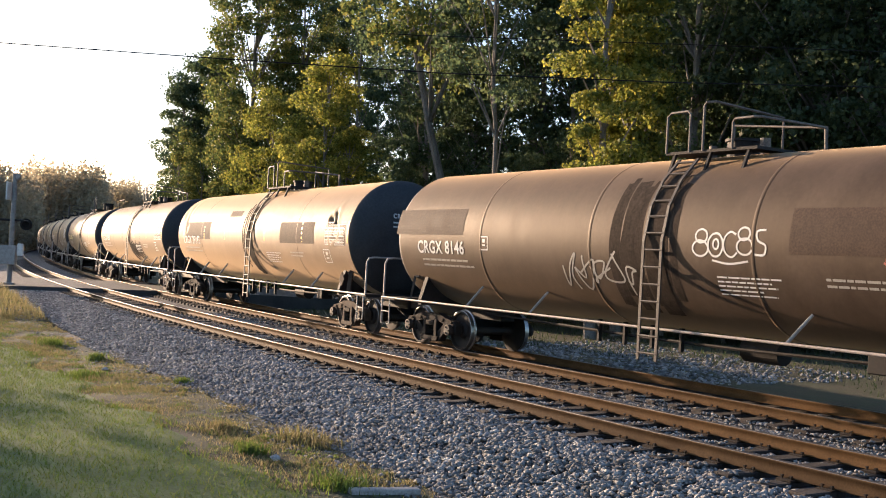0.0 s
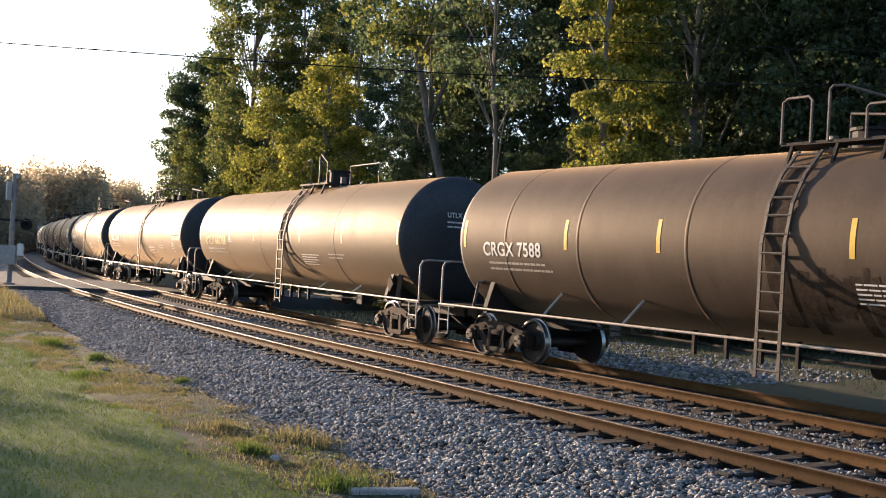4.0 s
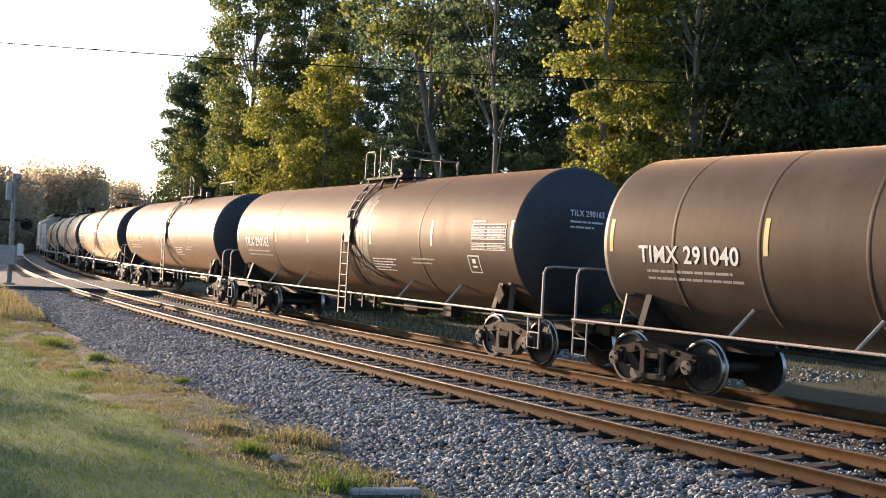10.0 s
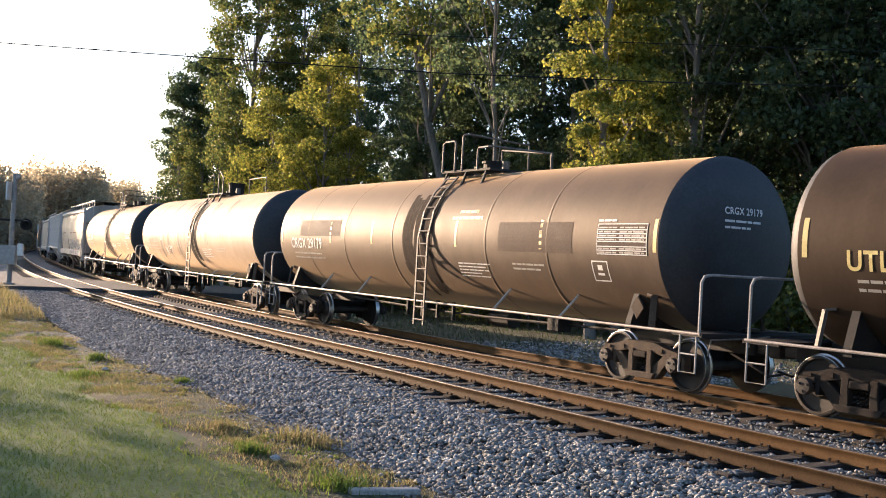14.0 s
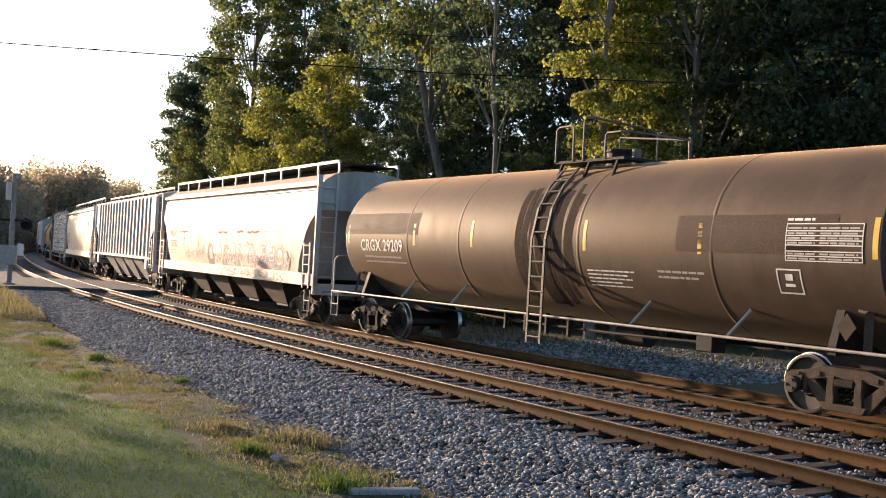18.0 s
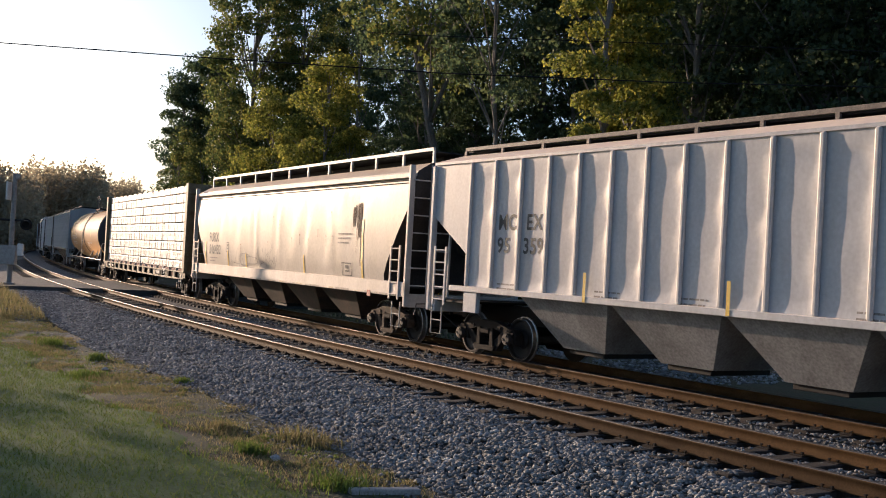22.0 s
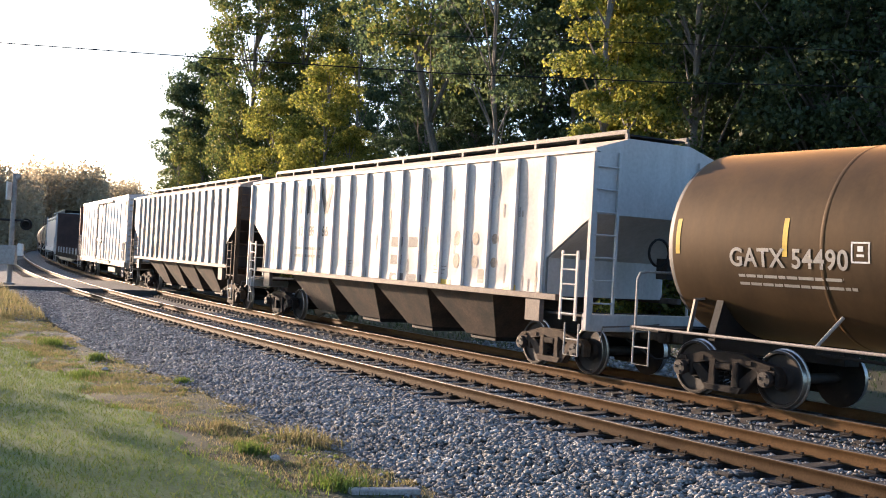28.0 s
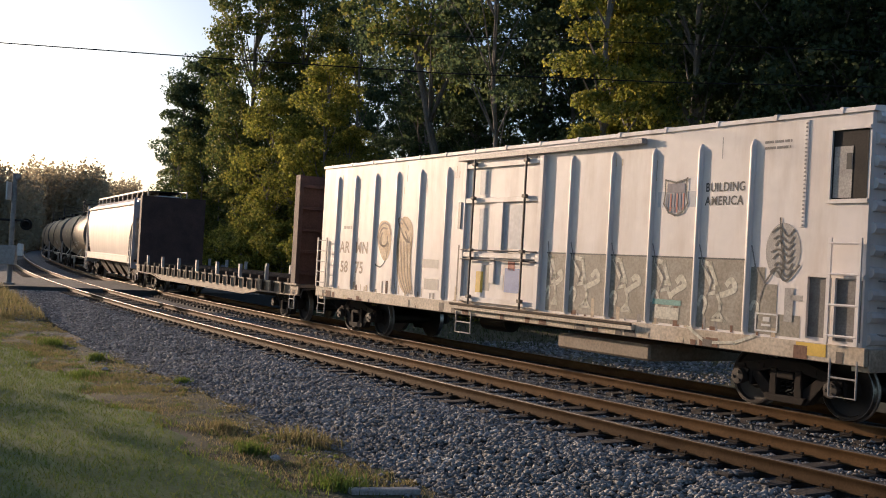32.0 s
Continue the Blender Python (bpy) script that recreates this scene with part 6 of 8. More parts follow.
    # end corrugation
    for sg in (-1, 1):
        for k in range(11):
            z = zb + 0.2 + k * 0.31
            bm = tube(bmesh.new(), [(sg * (hL - 0.1), -1.42, z), (sg * (hL - 0.1), 1.42, z)], 0.085, 8)
            part("end_corrugation", bm, wh, car)
        ladder(car, sg * (hL + 0.04), -1.2, 1.2, 4.4, 0.42, M["pipe_grey"], 9, r=0.016)
        part("end_sill", bevelled(box(bmesh.new(), min(sg * (hL - 0.3), sg * hL), max(sg * (hL - 0.3), sg * hL), -1.45, 1.45, 0.8, 1.12), 0.012), tan, car)
    part("centre_sill", bevelled(box(bmesh.new(), -hL - 0.5, hL + 0.5, -0.22, 0.22, 0.72, 1.06), 0.012), M["black"], car)
    part("fuel_tank", bevelled(box(bmesh.new(), 1.8, 4.42, -1.3, 1.3, 0.47, 0.76), 0.04), M["tan_sill"], car, "under-floor fuel tank")
    part("reservoir", lathe_x(bmesh.new(), [(-2.6, 0), (-2.6, 0.22), (-1.6, 0.22), (-1.6, 0)], 14, 0.7), M["black"], car)
    sf = ("flat", -y)
    # cooling unit end: opening, riveted seam, grille
    patch(car, "vent_opening", [(8.24, 8.83, 3.2, 4.18)], M["black"], sf, "dark cooling unit opening")
    patch(car, "vent_flap", [(8.27, 8.58, 3.22, 3.95)], M["pipe_grey"], ("flat", -1.506), "grey flap in the cooling unit opening")
    patch(car, "latch", [(8.48, 8.57, 3.62, 3.85)], M["ink"], ("flat", -1.51))
    bm = box(bmesh.new(), 8.18, 8.87, -1.54, -1.505, 3.14, 3.2)
    box(bm, 8.18, 8.24, -1.54, -1.505, 3.2, 4.18)
    box(bm, 8.18, 8.87, -1.54, -1.505, 4.18, 4.23)
    part("vent_frame", bm, wh, car)
    part("riveted_seam", bevelled(box(bmesh.new(), 7.72, 7.8, -1.512, -1.495, 2.8, 4.38), 0.004), wh, car)
    for k in range(26):
        part("rivet", bevelled(box(bmesh.new(), 7.745, 7.775, -1.524, -1.51, 2.82 + 0.06 * k, 2.845 + 0.06 * k), 0.004), M["pipe_grey"], car) if k == 0 else again("rivet", bpy.data.objects["rivet"], car, pose(0, 0, 0.06 * k))
    patch(car, "grille", [(7.94, 8.36, 1.22, 2.08)], M["panel"], sf, "grey machinery grille")
    patch(car, "grille", [(8.42, 8.84, 1.2, 2.06)], M["panel"], sf, "grey machinery grille")
    bm = box(bmesh.new(), 7.88, 8.88, -1.55, -1.505, 2.08, 2.14)
    box(bm, 7.88, 7.94, -1.55, -1.505, 1.2, 2.08)
    box(bm, 8.36, 8.42, -1.55, -1.505, 1.2, 2.08)
    part("grille_frame", bm, wh, car)
    patch(car, "yellow_panel", [(7.8, 8.33, 0.95, 1.13)], M["yellow"], ("flat", -1.562), "yellow square on the sill")
    # faded band of graffiti along the bottom
    edges = [1.55, 2.27, 3.45, 4.53, 5.64, 6.75, 7.75]
    rng = random.Random(8)
    gs = ("flat", -1.503)
    for a, b in zip(edges, edges[1:]):
        top = 2.29
        if b < 7.5:
            patch(car, "graffiti_panel", [(a + 0.07, b - 0.06, 1.18, top)], M["graf_olive"], ("flat", -1.5), "grey-olive sprayed background")
        else:
            patch(car, "graffiti_panel", [(a + 0.07, a + 0.35, 1.18, top - 0.1), (a + 0.35, a + 0.6, 1.18, top - 0.35), (a + 0.6, b + 0.05, 1.18, 1.5)], M["graf_olive"], ("flat", -1.5), "grey-olive sprayed background")
        u = lambda f: a + 0.07 + (b - a - 0.13) * f
        j = lambda: rng.uniform(-0.05, 0.05)
        if b < 7.5:
            sharp(car, [(u(0.02), top + 0.01), (u(0.98), top + 0.01)], 0.025, M["ink"], gs)
            sharp(car, [(u(0.06), 2.24), (u(0.3) + j(), 2.2), (u(0.44), 1.82 + j()), (u(0.3), 1.86), (u(0.1), 2.2)], 0.08, M["graf_cream"], gs)
            squiggle(car, [(u(0.62), 1.88), (u(0.74), 1.98 + j()), (u(0.82), 1.84), (u(0.66), 1.76), (u(0.5), 1.7 + j())], 0.1, M["graf_cream"], gs)
            sharp(car, [(u(0.22), 1.72), (u(0.42), 1.76), (u(0.52), 1.6 + j()), (u(0.48), 1.36)], 0.06, M["graf_cream"], gs)
            sharp(car, [(u(0.34), 1.32), (u(0.6), 1.32), (u(0.49), 1.45), (u(0.34), 1.32)], 0.045, M["graf_cream"], gs)
        squiggle(car, [(u(0.02), 1.52), (u(0.1), 1.66 + j()), (u(0.2), 1.58), (u(0.14), 1.4)], 0.06, M["graf_cream"], gs)
        sharp(car, [(u(0.0), 2.5), (u(0.1), 2.2), (u(0.32), 1.95), (u(0.22), 1.7)], 0.025, M["grime"], ("flat", -1.506))
    patch(car, "graffiti", [(4.72, 5.3, 1.25, 1.45)], M["graf_cream"], ("flat", -1.505))
    patch(car, "graffiti", [(4.66, 5.34, 1.49, 1.58)], M["graf_green"], ("flat", -1.505), "teal sprayed bar")
    sharp(car, [(5.6, 1.16), (6.0, 0.95), (6.6, 1.0), (7.0, 1.14)], 0.05, M["graf_cream"], ("flat", -1.564))
    # brown curls and dirt between the posts by the number
    blob(car, [(-5.55, 2.55), (-5.45, 2.9), (-5.1, 2.95), (-4.85, 2.75), (-4.85, 2.2), (-5.1, 1.95), (-5.4, 2.2)], M["brown_spray"], sf, "cloud of brown spray")
    blob(car, [(-4.5, 2.6), (-4.35, 3.0), (-4.0, 3.02), (-3.75, 2.7), (-3.85, 1.9), (-3.7, 1.3), (-4.0, 1.2), (-4.35, 1.5), (-4.5, 2.1)], M["brown_spray"], sf, "cloud of brown spray")
    for k, (cx, cz) in enumerate(((-5.18, 2.6), (-4.15, 2.72))):
        for q in range(3):
            squiggle(car, [(cx + (0.34 - 0.08 * q) * math.cos(g * 0.95 + q + k), cz - 0.05 * q + (0.3 - 0.06 * q) * math.sin(g * 0.95 + q)) for g in range(6)], 0.045, M["brown_line"], gs)
    for q in range(5):
        squiggle(car, [(-4.5 + 0.16 * q, 2.45), (-4.42 + 0.15 * q, 2.1), (-4.3 + 0.14 * q, 1.6), (-3.95 + 0.08 * q, 1.2)], 0.035, M["brown_line"], gs)
    for q in range(60):      # rust and soot along the bottom of the panels and under the door track
        x = rng.choice(posts) + rng.uniform(0.05, 0.95)
        if x < 7.6 and not -1.5 < x < 1.42:
            patch(car, "dirt_streak", [(x, x + rng.uniform(0.02, 0.12), 1.15, 1.15 + rng.uniform(0.05, 0.4) * rng.uniform(0.3, 1))], M[("rust_streak", "tan_spray", "grime")[q % 3]], ("flat", -1.499 - 0.0006 * (q % 7)))
    for q in range(46):
        x = rng.uniform(-hL + 0.2, hL - 0.3)
        patch(car, "dirt_streak", [(x, x + rng.uniform(0.04, 0.3), 0.89, 0.89 + rng.uniform(0.03, 0.2))], M[("rust_streak", "grime_brown", "tan_spray")[q % 3]], ("flat", -1.561 - 0.0006 * (q % 7)))
    squiggle(car, [(-5.6, 1.85), (-5.3, 1.8), (-5.05, 2.0), (-4.95, 2.4)], 0.04, M["ink"], sf)
    patch(car, "small_notice", [(-3.25, -2.5, 1.85, 2.05), (-3.1, -2.45, 1.35, 1.6)], M["pipe_grey"], sf)
    # scratched door panels with stickers; sky_grey rectangles paint the recessed panels' bluish shade
    ds = ("flat", -1.52)
    for r, m_ in (((-0.88, -0.6, 1.4, 1.85), "yellow"), ((-0.6, -0.35, 1.45, 2.0), "pale"), ((0.2, 0.75, 1.45, 1.95), "blue"), ((-0.1, 0.15, 1.5, 1.8), "white"), ((0.3, 0.55, 1.9, 2.1), "red"), ((0.12, 0.8, 2.35, 3.25), "sky_grey"), ((-0.85, -0.55, 2.3, 3.2), "sky_grey"), ((-0.9, -0.6, 3.5, 4.0), "sky_grey")):
        patch(car, "faded_sticker", [r], M[m_], ds)
    # dark tag on a pale blotch
    bm = bmesh.new()
    vs = [bm.verts.new((7.42 + 0.33 * math.cos(a * 0.3142), 0, 2.45 + 0.42 * math.sin(a * 0.3142))) for a in range(20)]
    bm.faces.new(vs)
    blot = part("paint_blotch", bm, M["pipe_grey"], car, "grey blotch of spray paint")
    bend(blot.data, sf)
    ts = ("flat", -1.507)
    for q in range(7):
        z = 2.72 - 0.1 * q
        squiggle(car, [(7.2 + 0.04 * (q % 3), z), (7.35, z + 0.08 - 0.03 * (q % 2)), (7.5 + 0.03 * (q % 2), z - 0.05), (7.62, z + 0.05)], 0.028, M["ink"], ts)
    squiggle(car, [(7.35, 2.95), (7.38, 2.6), (7.44, 2.3), (7.4, 2.05)], 0.03, M["ink"], ts)
    squiggle(car, [(7.1, 1.95), (7.3, 2.15), (7.5, 2.0), (7.75, 2.25)], 0.03, M["ink"], ts)
    patch(car, "paint_spot", [(7.5, 7.66, 1.4, 1.9), (7.6, 7.84, 1.72, 1.8)], M["pipe_grey"], ts)
    lettering(car, "BUILDING", 5.77, 3.38, 0.2, M["ink"], sf, 0.88, label="dark lettering")
    lettering(car, "AMERICA", 5.77, 3.16, 0.2, M["ink"], sf, 0.92, label="dark lettering")
    # shield emblem as plain shapes on a faded winged band
    patch(car, "emblem_band", [(4.66, 5.55, 3.14, 3.4)], M["sky_grey"], sf, "faded grey winged band")
    sh = ("flat", -1.505)
    patch(car, "shield_emblem", [(4.88, 5.3, 3.38, 3.54)], M["shield"], sh, "faded dark shield emblem")
    sharp(car, [(4.84, 3.6), (5.09, 3.55), (5.34, 3.6), (5.34, 3.36), (5.38, 3.2), (5.26, 3.05), (5.1, 3.0), (4.94, 3.05), (4.82, 3.2), (4.84, 3.36), (4.84, 3.6)], 0.03, M["ink"], ("flat", -1.51), "shield_outline")
    for k in range(6):
        patch(car, "shield_stripe", [(4.88 + 0.075 * k, 4.92 + 0.075 * k, 3.04 + 0.018 * abs(k - 2.5), 3.37)], M["graf_red"] if k % 2 else M["shield"], sh)
    for txt, x, z in (("AR", -7.68, 2.12), ("MN", -6.74, 2.12), ("58", -7.6, 1.6), ("75", -6.72, 1.6)):
        lettering(car, txt, x, z, 0.42, M["faded_ink"], sf, 1.05, "car_number", label="faded dark car number")
    small_print(car, -7.5, 2.75, [0.5, ], sf, M["pale"], 0.1, 0.04, 4)
    small_print(car, 6.97, 4.08, [0.52, 0.5], sf, M["grime"], 0.05, 0.04, 6)
    placard(car, 6.95, 1.22, 0.44, 0.28, ts, M["white"])
    for k in range(34):
        x, z = rng.choice(posts) + rng.uniform(-0.15, 0.5), rng.choice((1.16, 1.3, 2.4, 3.6, 3.9))
        h = rng.uniform(0.1, 0.4)
        if not 4.6 < x < 5.6:
            patch(car, "dirt_streak", [(x, x + rng.uniform(0.012, 0.035), z, z + h)], M["tan_spray"] if k % 3 else M["pipe_grey"], ("flat", -1.498))
    finish_car(car, hT, uf, ur, 2.75, (False, False))


def bulkhead_flat(uf, ur):
    car, hT = start_car("flat_car", "empty rust-brown bulkhead flat car with side stakes", "flat car", uf, ur)
    hL = hT + 2.0
    br = M["brown_flat"]
    zd = 1.12
    deck_frame(car, hT, hL, M["tan_sill"], zd, 0.6)
    for sg in (-1, 1):
        bulkhead(car, sg * (hL - 0.5), sg, zd, 4.35, br, 1.5)
        for sy in (-1, 1):
            step(car, sg * (hL - 0.35), sy * 1.5, 0.4, 0.95, 0.42, M["pipe_grey"])
    rng = random.Random(9)
    n = 22
    for k in range(n):
        x = -hL + 1.2 + (2 * hL - 2.4) * k / (n - 1)
        for sy in (-1, 1):
            part("stake_pocket", bevelled(box(bmesh.new(), x - 0.08, x + 0.08, min(sy * 1.48, sy * 1.58), max(sy * 1.48, sy * 1.58), zd - 0.3, zd + 0.02), 0.01), M["frame_rust"], car)
        if k % 3 == 1:
            for sy in (-1, 1):
                part("stake", bevelled(box(bmesh.new(), x - 0.08, x + 0.08, min(sy * 1.36, sy * 1.46), max(sy * 1.36, sy * 1.46), zd, zd + 0.45), 0.01), M["pipe_grey"], car, "pale short side stake")
        part("floor_beam", bevelled(box(bmesh.new(), x - 0.09, x + 0.09, -1.35, 1.35, zd, zd + 0.14), 0.015), M["frame_rust"], car)
    finish_car(car, hT, uf, ur, 2.45, (False, False))


# ---- paints of the cars ----
# Shade and sky tone of the tank ends are put into this bluish black.
M["tank_head"] = surf("tank_end_shaded", (0.02, 0.021, 0.024), (0.04, 0.04, 0.044), 0.6, 1.2, 20, 0.08)
M["side_pipe"] = surf("pale_side_rail", (0.3, 0.25, 0.21), (0.42, 0.36, 0.31), 0.5, 5, 40, 0.05)
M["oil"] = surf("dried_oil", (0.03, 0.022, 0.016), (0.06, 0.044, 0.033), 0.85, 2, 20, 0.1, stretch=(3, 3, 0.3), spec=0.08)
M["pale_streak"] = surf("pale_dried_streak", (0.11, 0.085, 0.065), (0.17, 0.14, 0.11), 0.6, 2, 20, 0.05, stretch=(3, 3, 0.3))
M["panel"] = surf("grey_panel", (0.12, 0.11, 0.1), (0.2, 0.19, 0.18), 0.55, 3, 30, 0.03)
M["chute"] = surf("dirty_chute", (0.14, 0.125, 0.11), (0.26, 0.24, 0.21), 0.7, 1.6, 20, 0.1)
# Shade under the hopper cars is put into this dark brown.
M["chute_shaded"] = surf("shaded_brown_chute", (0.035, 0.027, 0.021), (0.1, 0.068, 0.046), 0.8, 1.6, 20, 0.1)
M["sill_dark"] = surf("rusty_dark_sill", (0.08, 0.055, 0.042), (0.17, 0.125, 0.095), 0.65, 3, 30, 0.1)
# Hopper end colours, darker than the car sides.
M["end_black"] = surf("near_black_end", (0.02, 0.018, 0.017), (0.055, 0.045, 0.04), 0.7, 1.5, 20, 0.05, stretch=(1, 1, 0.3))
M["end_grey"] = surf("mid_grey_end", (0.12, 0.12, 0.12), (0.26, 0.26, 0.26), 0.6, 1.2, 20, 0.05, stretch=(1, 1, 0.3))
M["olive"] = surf("olive_paint", (0.13, 0.1, 0.05), (0.26, 0.21, 0.12), 0.65, 2, 30, 0.1)
M["wrap"] = surf("plastic_wrap", (0.62, 0.565, 0.53), (0.74, 0.69, 0.655), 0.45, 2.2, 5, 0.5, stretch=(0.6, 1, 2), amount=0.08, obrand=0.06)


def wrinkles(m, lean, strength):
    """Slanting folds in stretched plastic, in patches."""
    n, ln = m.node_tree.nodes, m.node_tree.links
    tc = n["Texture Coordinate"]
    ob = n.new("ShaderNodeObjectInfo")
    add = n.new("ShaderNodeVectorMath")
    ln.new(tc.outputs["Object"], add.inputs[0])
    ln.new(ob.outputs["Location"], add.inputs[1])
    turn = n.new("ShaderNodeMapping")
    turn.vector_type = "TEXTURE"
    turn.inputs["Rotation"].default_value = (0, lean, 0)
    turn.inputs["Scale"].default_value = (0.9, 1, 0.065)
    ln.new(add.outputs[0], turn.inputs[0])
    a, b = n.new("ShaderNodeTexNoise"), n.new("ShaderNodeTexNoise")
    a.inputs["Scale"].default_value, a.inputs["Detail"].default_value = 1.0, 1.5
    b.inputs["Scale"].default_value = 0.75
    ln.new(turn.outputs[0], a.inputs["Vector"])
    ln.new(add.outputs[0], b.inputs["Vector"])
    r = n.new("ShaderNodeMapRange")
    r.inputs[1].default_value, r.inputs[2].default_value = 0.5, 0.64
    ln.new(b.outputs[0], r.inputs[0])
    mu = n.new("ShaderNodeMath")
    mu.operation = "MULTIPLY"
    ln.new(a.outputs[0], mu.inputs[0])
    ln.new(r.outputs[0], mu.inputs[1])
    bp = n.new("ShaderNodeBump")
    bp.inputs["Strength"].default_value, bp.inputs["Distance"].default_value = strength, 0.05
    ln.new(mu.outputs[0], bp.inputs["Height"])
    ln.new(n["Bump"].outputs[0], bp.inputs["Normal"])
    ln.new(bp.outputs[0], n["Principled BSDF"].inputs["Normal"])


wrinkles(M["wrap"], -0.65, 0.7)
M["wrap_print"] = surf("wrap_print_grey", (0.3, 0.28, 0.29), (0.42, 0.4, 0.4), 0.4, 4, 30, 0.0)
M["strap"] = surf("strap_grey", (0.07, 0.065, 0.065), (0.14, 0.13, 0.125), 0.6, 6, 40, 0.0)
# Colour of the shade in the bundle gaps.
M["gap_shade"] = surf("gap_shade_black", (0.012, 0.01, 0.008), (0.035, 0.028, 0.022), 0.9, 4, 40, 0.2, spec=0.1)
M["red_wood"] = surf("red_dunnage", (0.14, 0.05, 0.035), (0.22, 0.09, 0.06), 0.8, 4, 40, 0.2)
M["reefer"] = surf("reefer_white", (0.78, 0.73, 0.69), (0.52, 0.44, 0.36), 0.5, 1.1, 5, 0.1, stretch=(1.6, 1.6, 0.3), amount=0.08, lo=0.46, hi=0.85)
M["reefer_sill"] = surf("tan_sill_dirt", (0.4, 0.32, 0.22), (0.56, 0.48, 0.37), 0.6, 1.6, 20, 0.05)
M["pale_white"] = surf("chalky_spray", (0.5, 0.46, 0.42), (0.6, 0.56, 0.52), 0.6, 2.5, 20, 0.0)
M["graf_olive"] = surf("olive_spray", (0.2, 0.175, 0.13), (0.34, 0.31, 0.25), 0.6, 2.5, 20, 0.0)
M["graf_cream"] = surf("cream_spray", (0.5, 0.47, 0.36), (0.64, 0.61, 0.5), 0.6, 2.5, 20, 0.0)
# Emblem band paint, and the bluish shade painted on the door panels.
M["sky_grey"] = surf("bluish_grey_shade_paint", (0.4, 0.42, 0.46), (0.52, 0.53, 0.56), 0.5, 2, 12, 0.0, amount=0.2)
M["shield"] = surf("faded_shield_grey", (0.07, 0.07, 0.12), (0.13, 0.13, 0.19), 0.5, 3, 20, 0.0)
M["faded_ink"] = surf("faded_dark_lettering", (0.2, 0.14, 0.1), (0.36, 0.28, 0.2), 0.6, 6, 20, 0.0)
M["tan_spray"] = surf("tan_spray_paint", (0.4, 0.3, 0.18), (0.56, 0.46, 0.32), 0.6, 2.5, 20, 0.0)
M["brown_line"] = surf("brown_spray_line", (0.13, 0.08, 0.045), (0.22, 0.15, 0.09), 0.6, 4, 20, 0.0)
M["pale_stain"] = surf("brown_run_stain", (0.14, 0.113, 0.094), (0.2, 0.165, 0.138), 0.7, 3, 20, 0.0, stretch=(3, 3, 0.3))
M["brown_flat"] = surf("rust_brown_paint", (0.055, 0.03, 0.025), (0.1, 0.055, 0.045), 0.75, 1.6, 20, 0.1)
M["tan_sill"] = surf("dusty_brown_sill", (0.2, 0.15, 0.1), (0.32, 0.26, 0.19), 0.7, 1.6, 20, 0.1)
M["patch_dark"] = surf("patch_paint", (0.058, 0.036, 0.024), (0.08, 0.052, 0.036), 0.7, 2, 30, 0.03, spec=0.15, dust_glow=0.28)
TANK_BLACK = dirt_paint("tank_weathered_black", (0.042, 0.029, 0.022), (0.074, 0.053, 0.041), dust_glow=0.46)
TANK_GREY = dirt_paint("tank_dusty_grey", (0.038, 0.03, 0.025), (0.066, 0.052, 0.045))
TANK_DARK = dirt_paint("tank_dark_olive", (0.03, 0.024, 0.017), (0.052, 0.041, 0.03))
TANK_BROWN = dirt_paint("tank_dark_brown", (0.03, 0.022, 0.015), (0.054, 0.039, 0.027))
# Orange tint puts the sun's gold reflection into this brown paint.
TANK_RUST = dirt_paint("tank_rust_brown", (0.028, 0.021, 0.013), (0.062, 0.041, 0.021), tint=(1.0, 0.6, 0.26), dust_glow=0.5)
TANK_TAN = dirt_paint("tank_tan_brown", (0.1, 0.075, 0.055), (0.15, 0.113, 0.085), dust_glow=0.7)
M["patch_brown"] = surf("brown_patch_paint", (0.062, 0.044, 0.031), (0.085, 0.062, 0.044), 0.75, 2, 30, 0.03, spec=0.1, dust_glow=0.15)
TANK_OCHRE = dirt_paint("tank_ochre_brown", (0.028, 0.0195, 0.0135), (0.049, 0.034, 0.024), tint=(1.0, 0.66, 0.4), dust_glow=0.16, spec=0.2)
TANK_PALE = dirt_paint("tank_pale_grey", (0.2, 0.165, 0.14), (0.29, 0.242, 0.208), dust_glow=0.5)
TANK_WHITE = dirt_paint("tank_dirty_white", (0.4, 0.36, 0.31), (0.52, 0.48, 0.43))
HOP_WHITE = dirt_paint("hopper_dirty_white", (0.34, 0.3, 0.255), (0.52, 0.49, 0.45), 0.5, (0.9, 0.9, 0.35))
HOP_TAN = dirt_paint("hopper_tan_white", (0.38, 0.35, 0.305), (0.5, 0.468, 0.42), 0.5, (0.9, 0.9, 0.35))
HOP_SILVER = dirt_paint("hopper_silver_grey", (0.5, 0.505, 0.515), (0.62, 0.625, 0.635), 0.42)
HOP_PALE = dirt_paint("hopper_pale_grey", (0.42, 0.415, 0.41), (0.54, 0.535, 0.53), 0.45)
HOP_NW2 = dirt_paint("hopper_dirty_grey", (0.28, 0.225, 0.185), (0.49, 0.455, 0.425), 0.5)
RIB_PALE = dirt_paint("pale_rib_paint", (0.56, 0.54, 0.51), (0.68, 0.66, 0.64), 0.45)
HOP_TRIM = dirt_paint("hopper_trim", (0.5, 0.46, 0.42), (0.62, 0.58, 0.54), 0.5)
M["rust_streak"] = surf("rust_streak", (0.12, 0.055, 0.03), (0.24, 0.13, 0.08), 0.8, 3, 20, 0.1, stretch=(4, 1, 0.4))
M["rust_dark"] = surf("dark_rust", (0.07, 0.045, 0.028), (0.16, 0.1, 0.062), 0.85, 5, 30, 0.05)
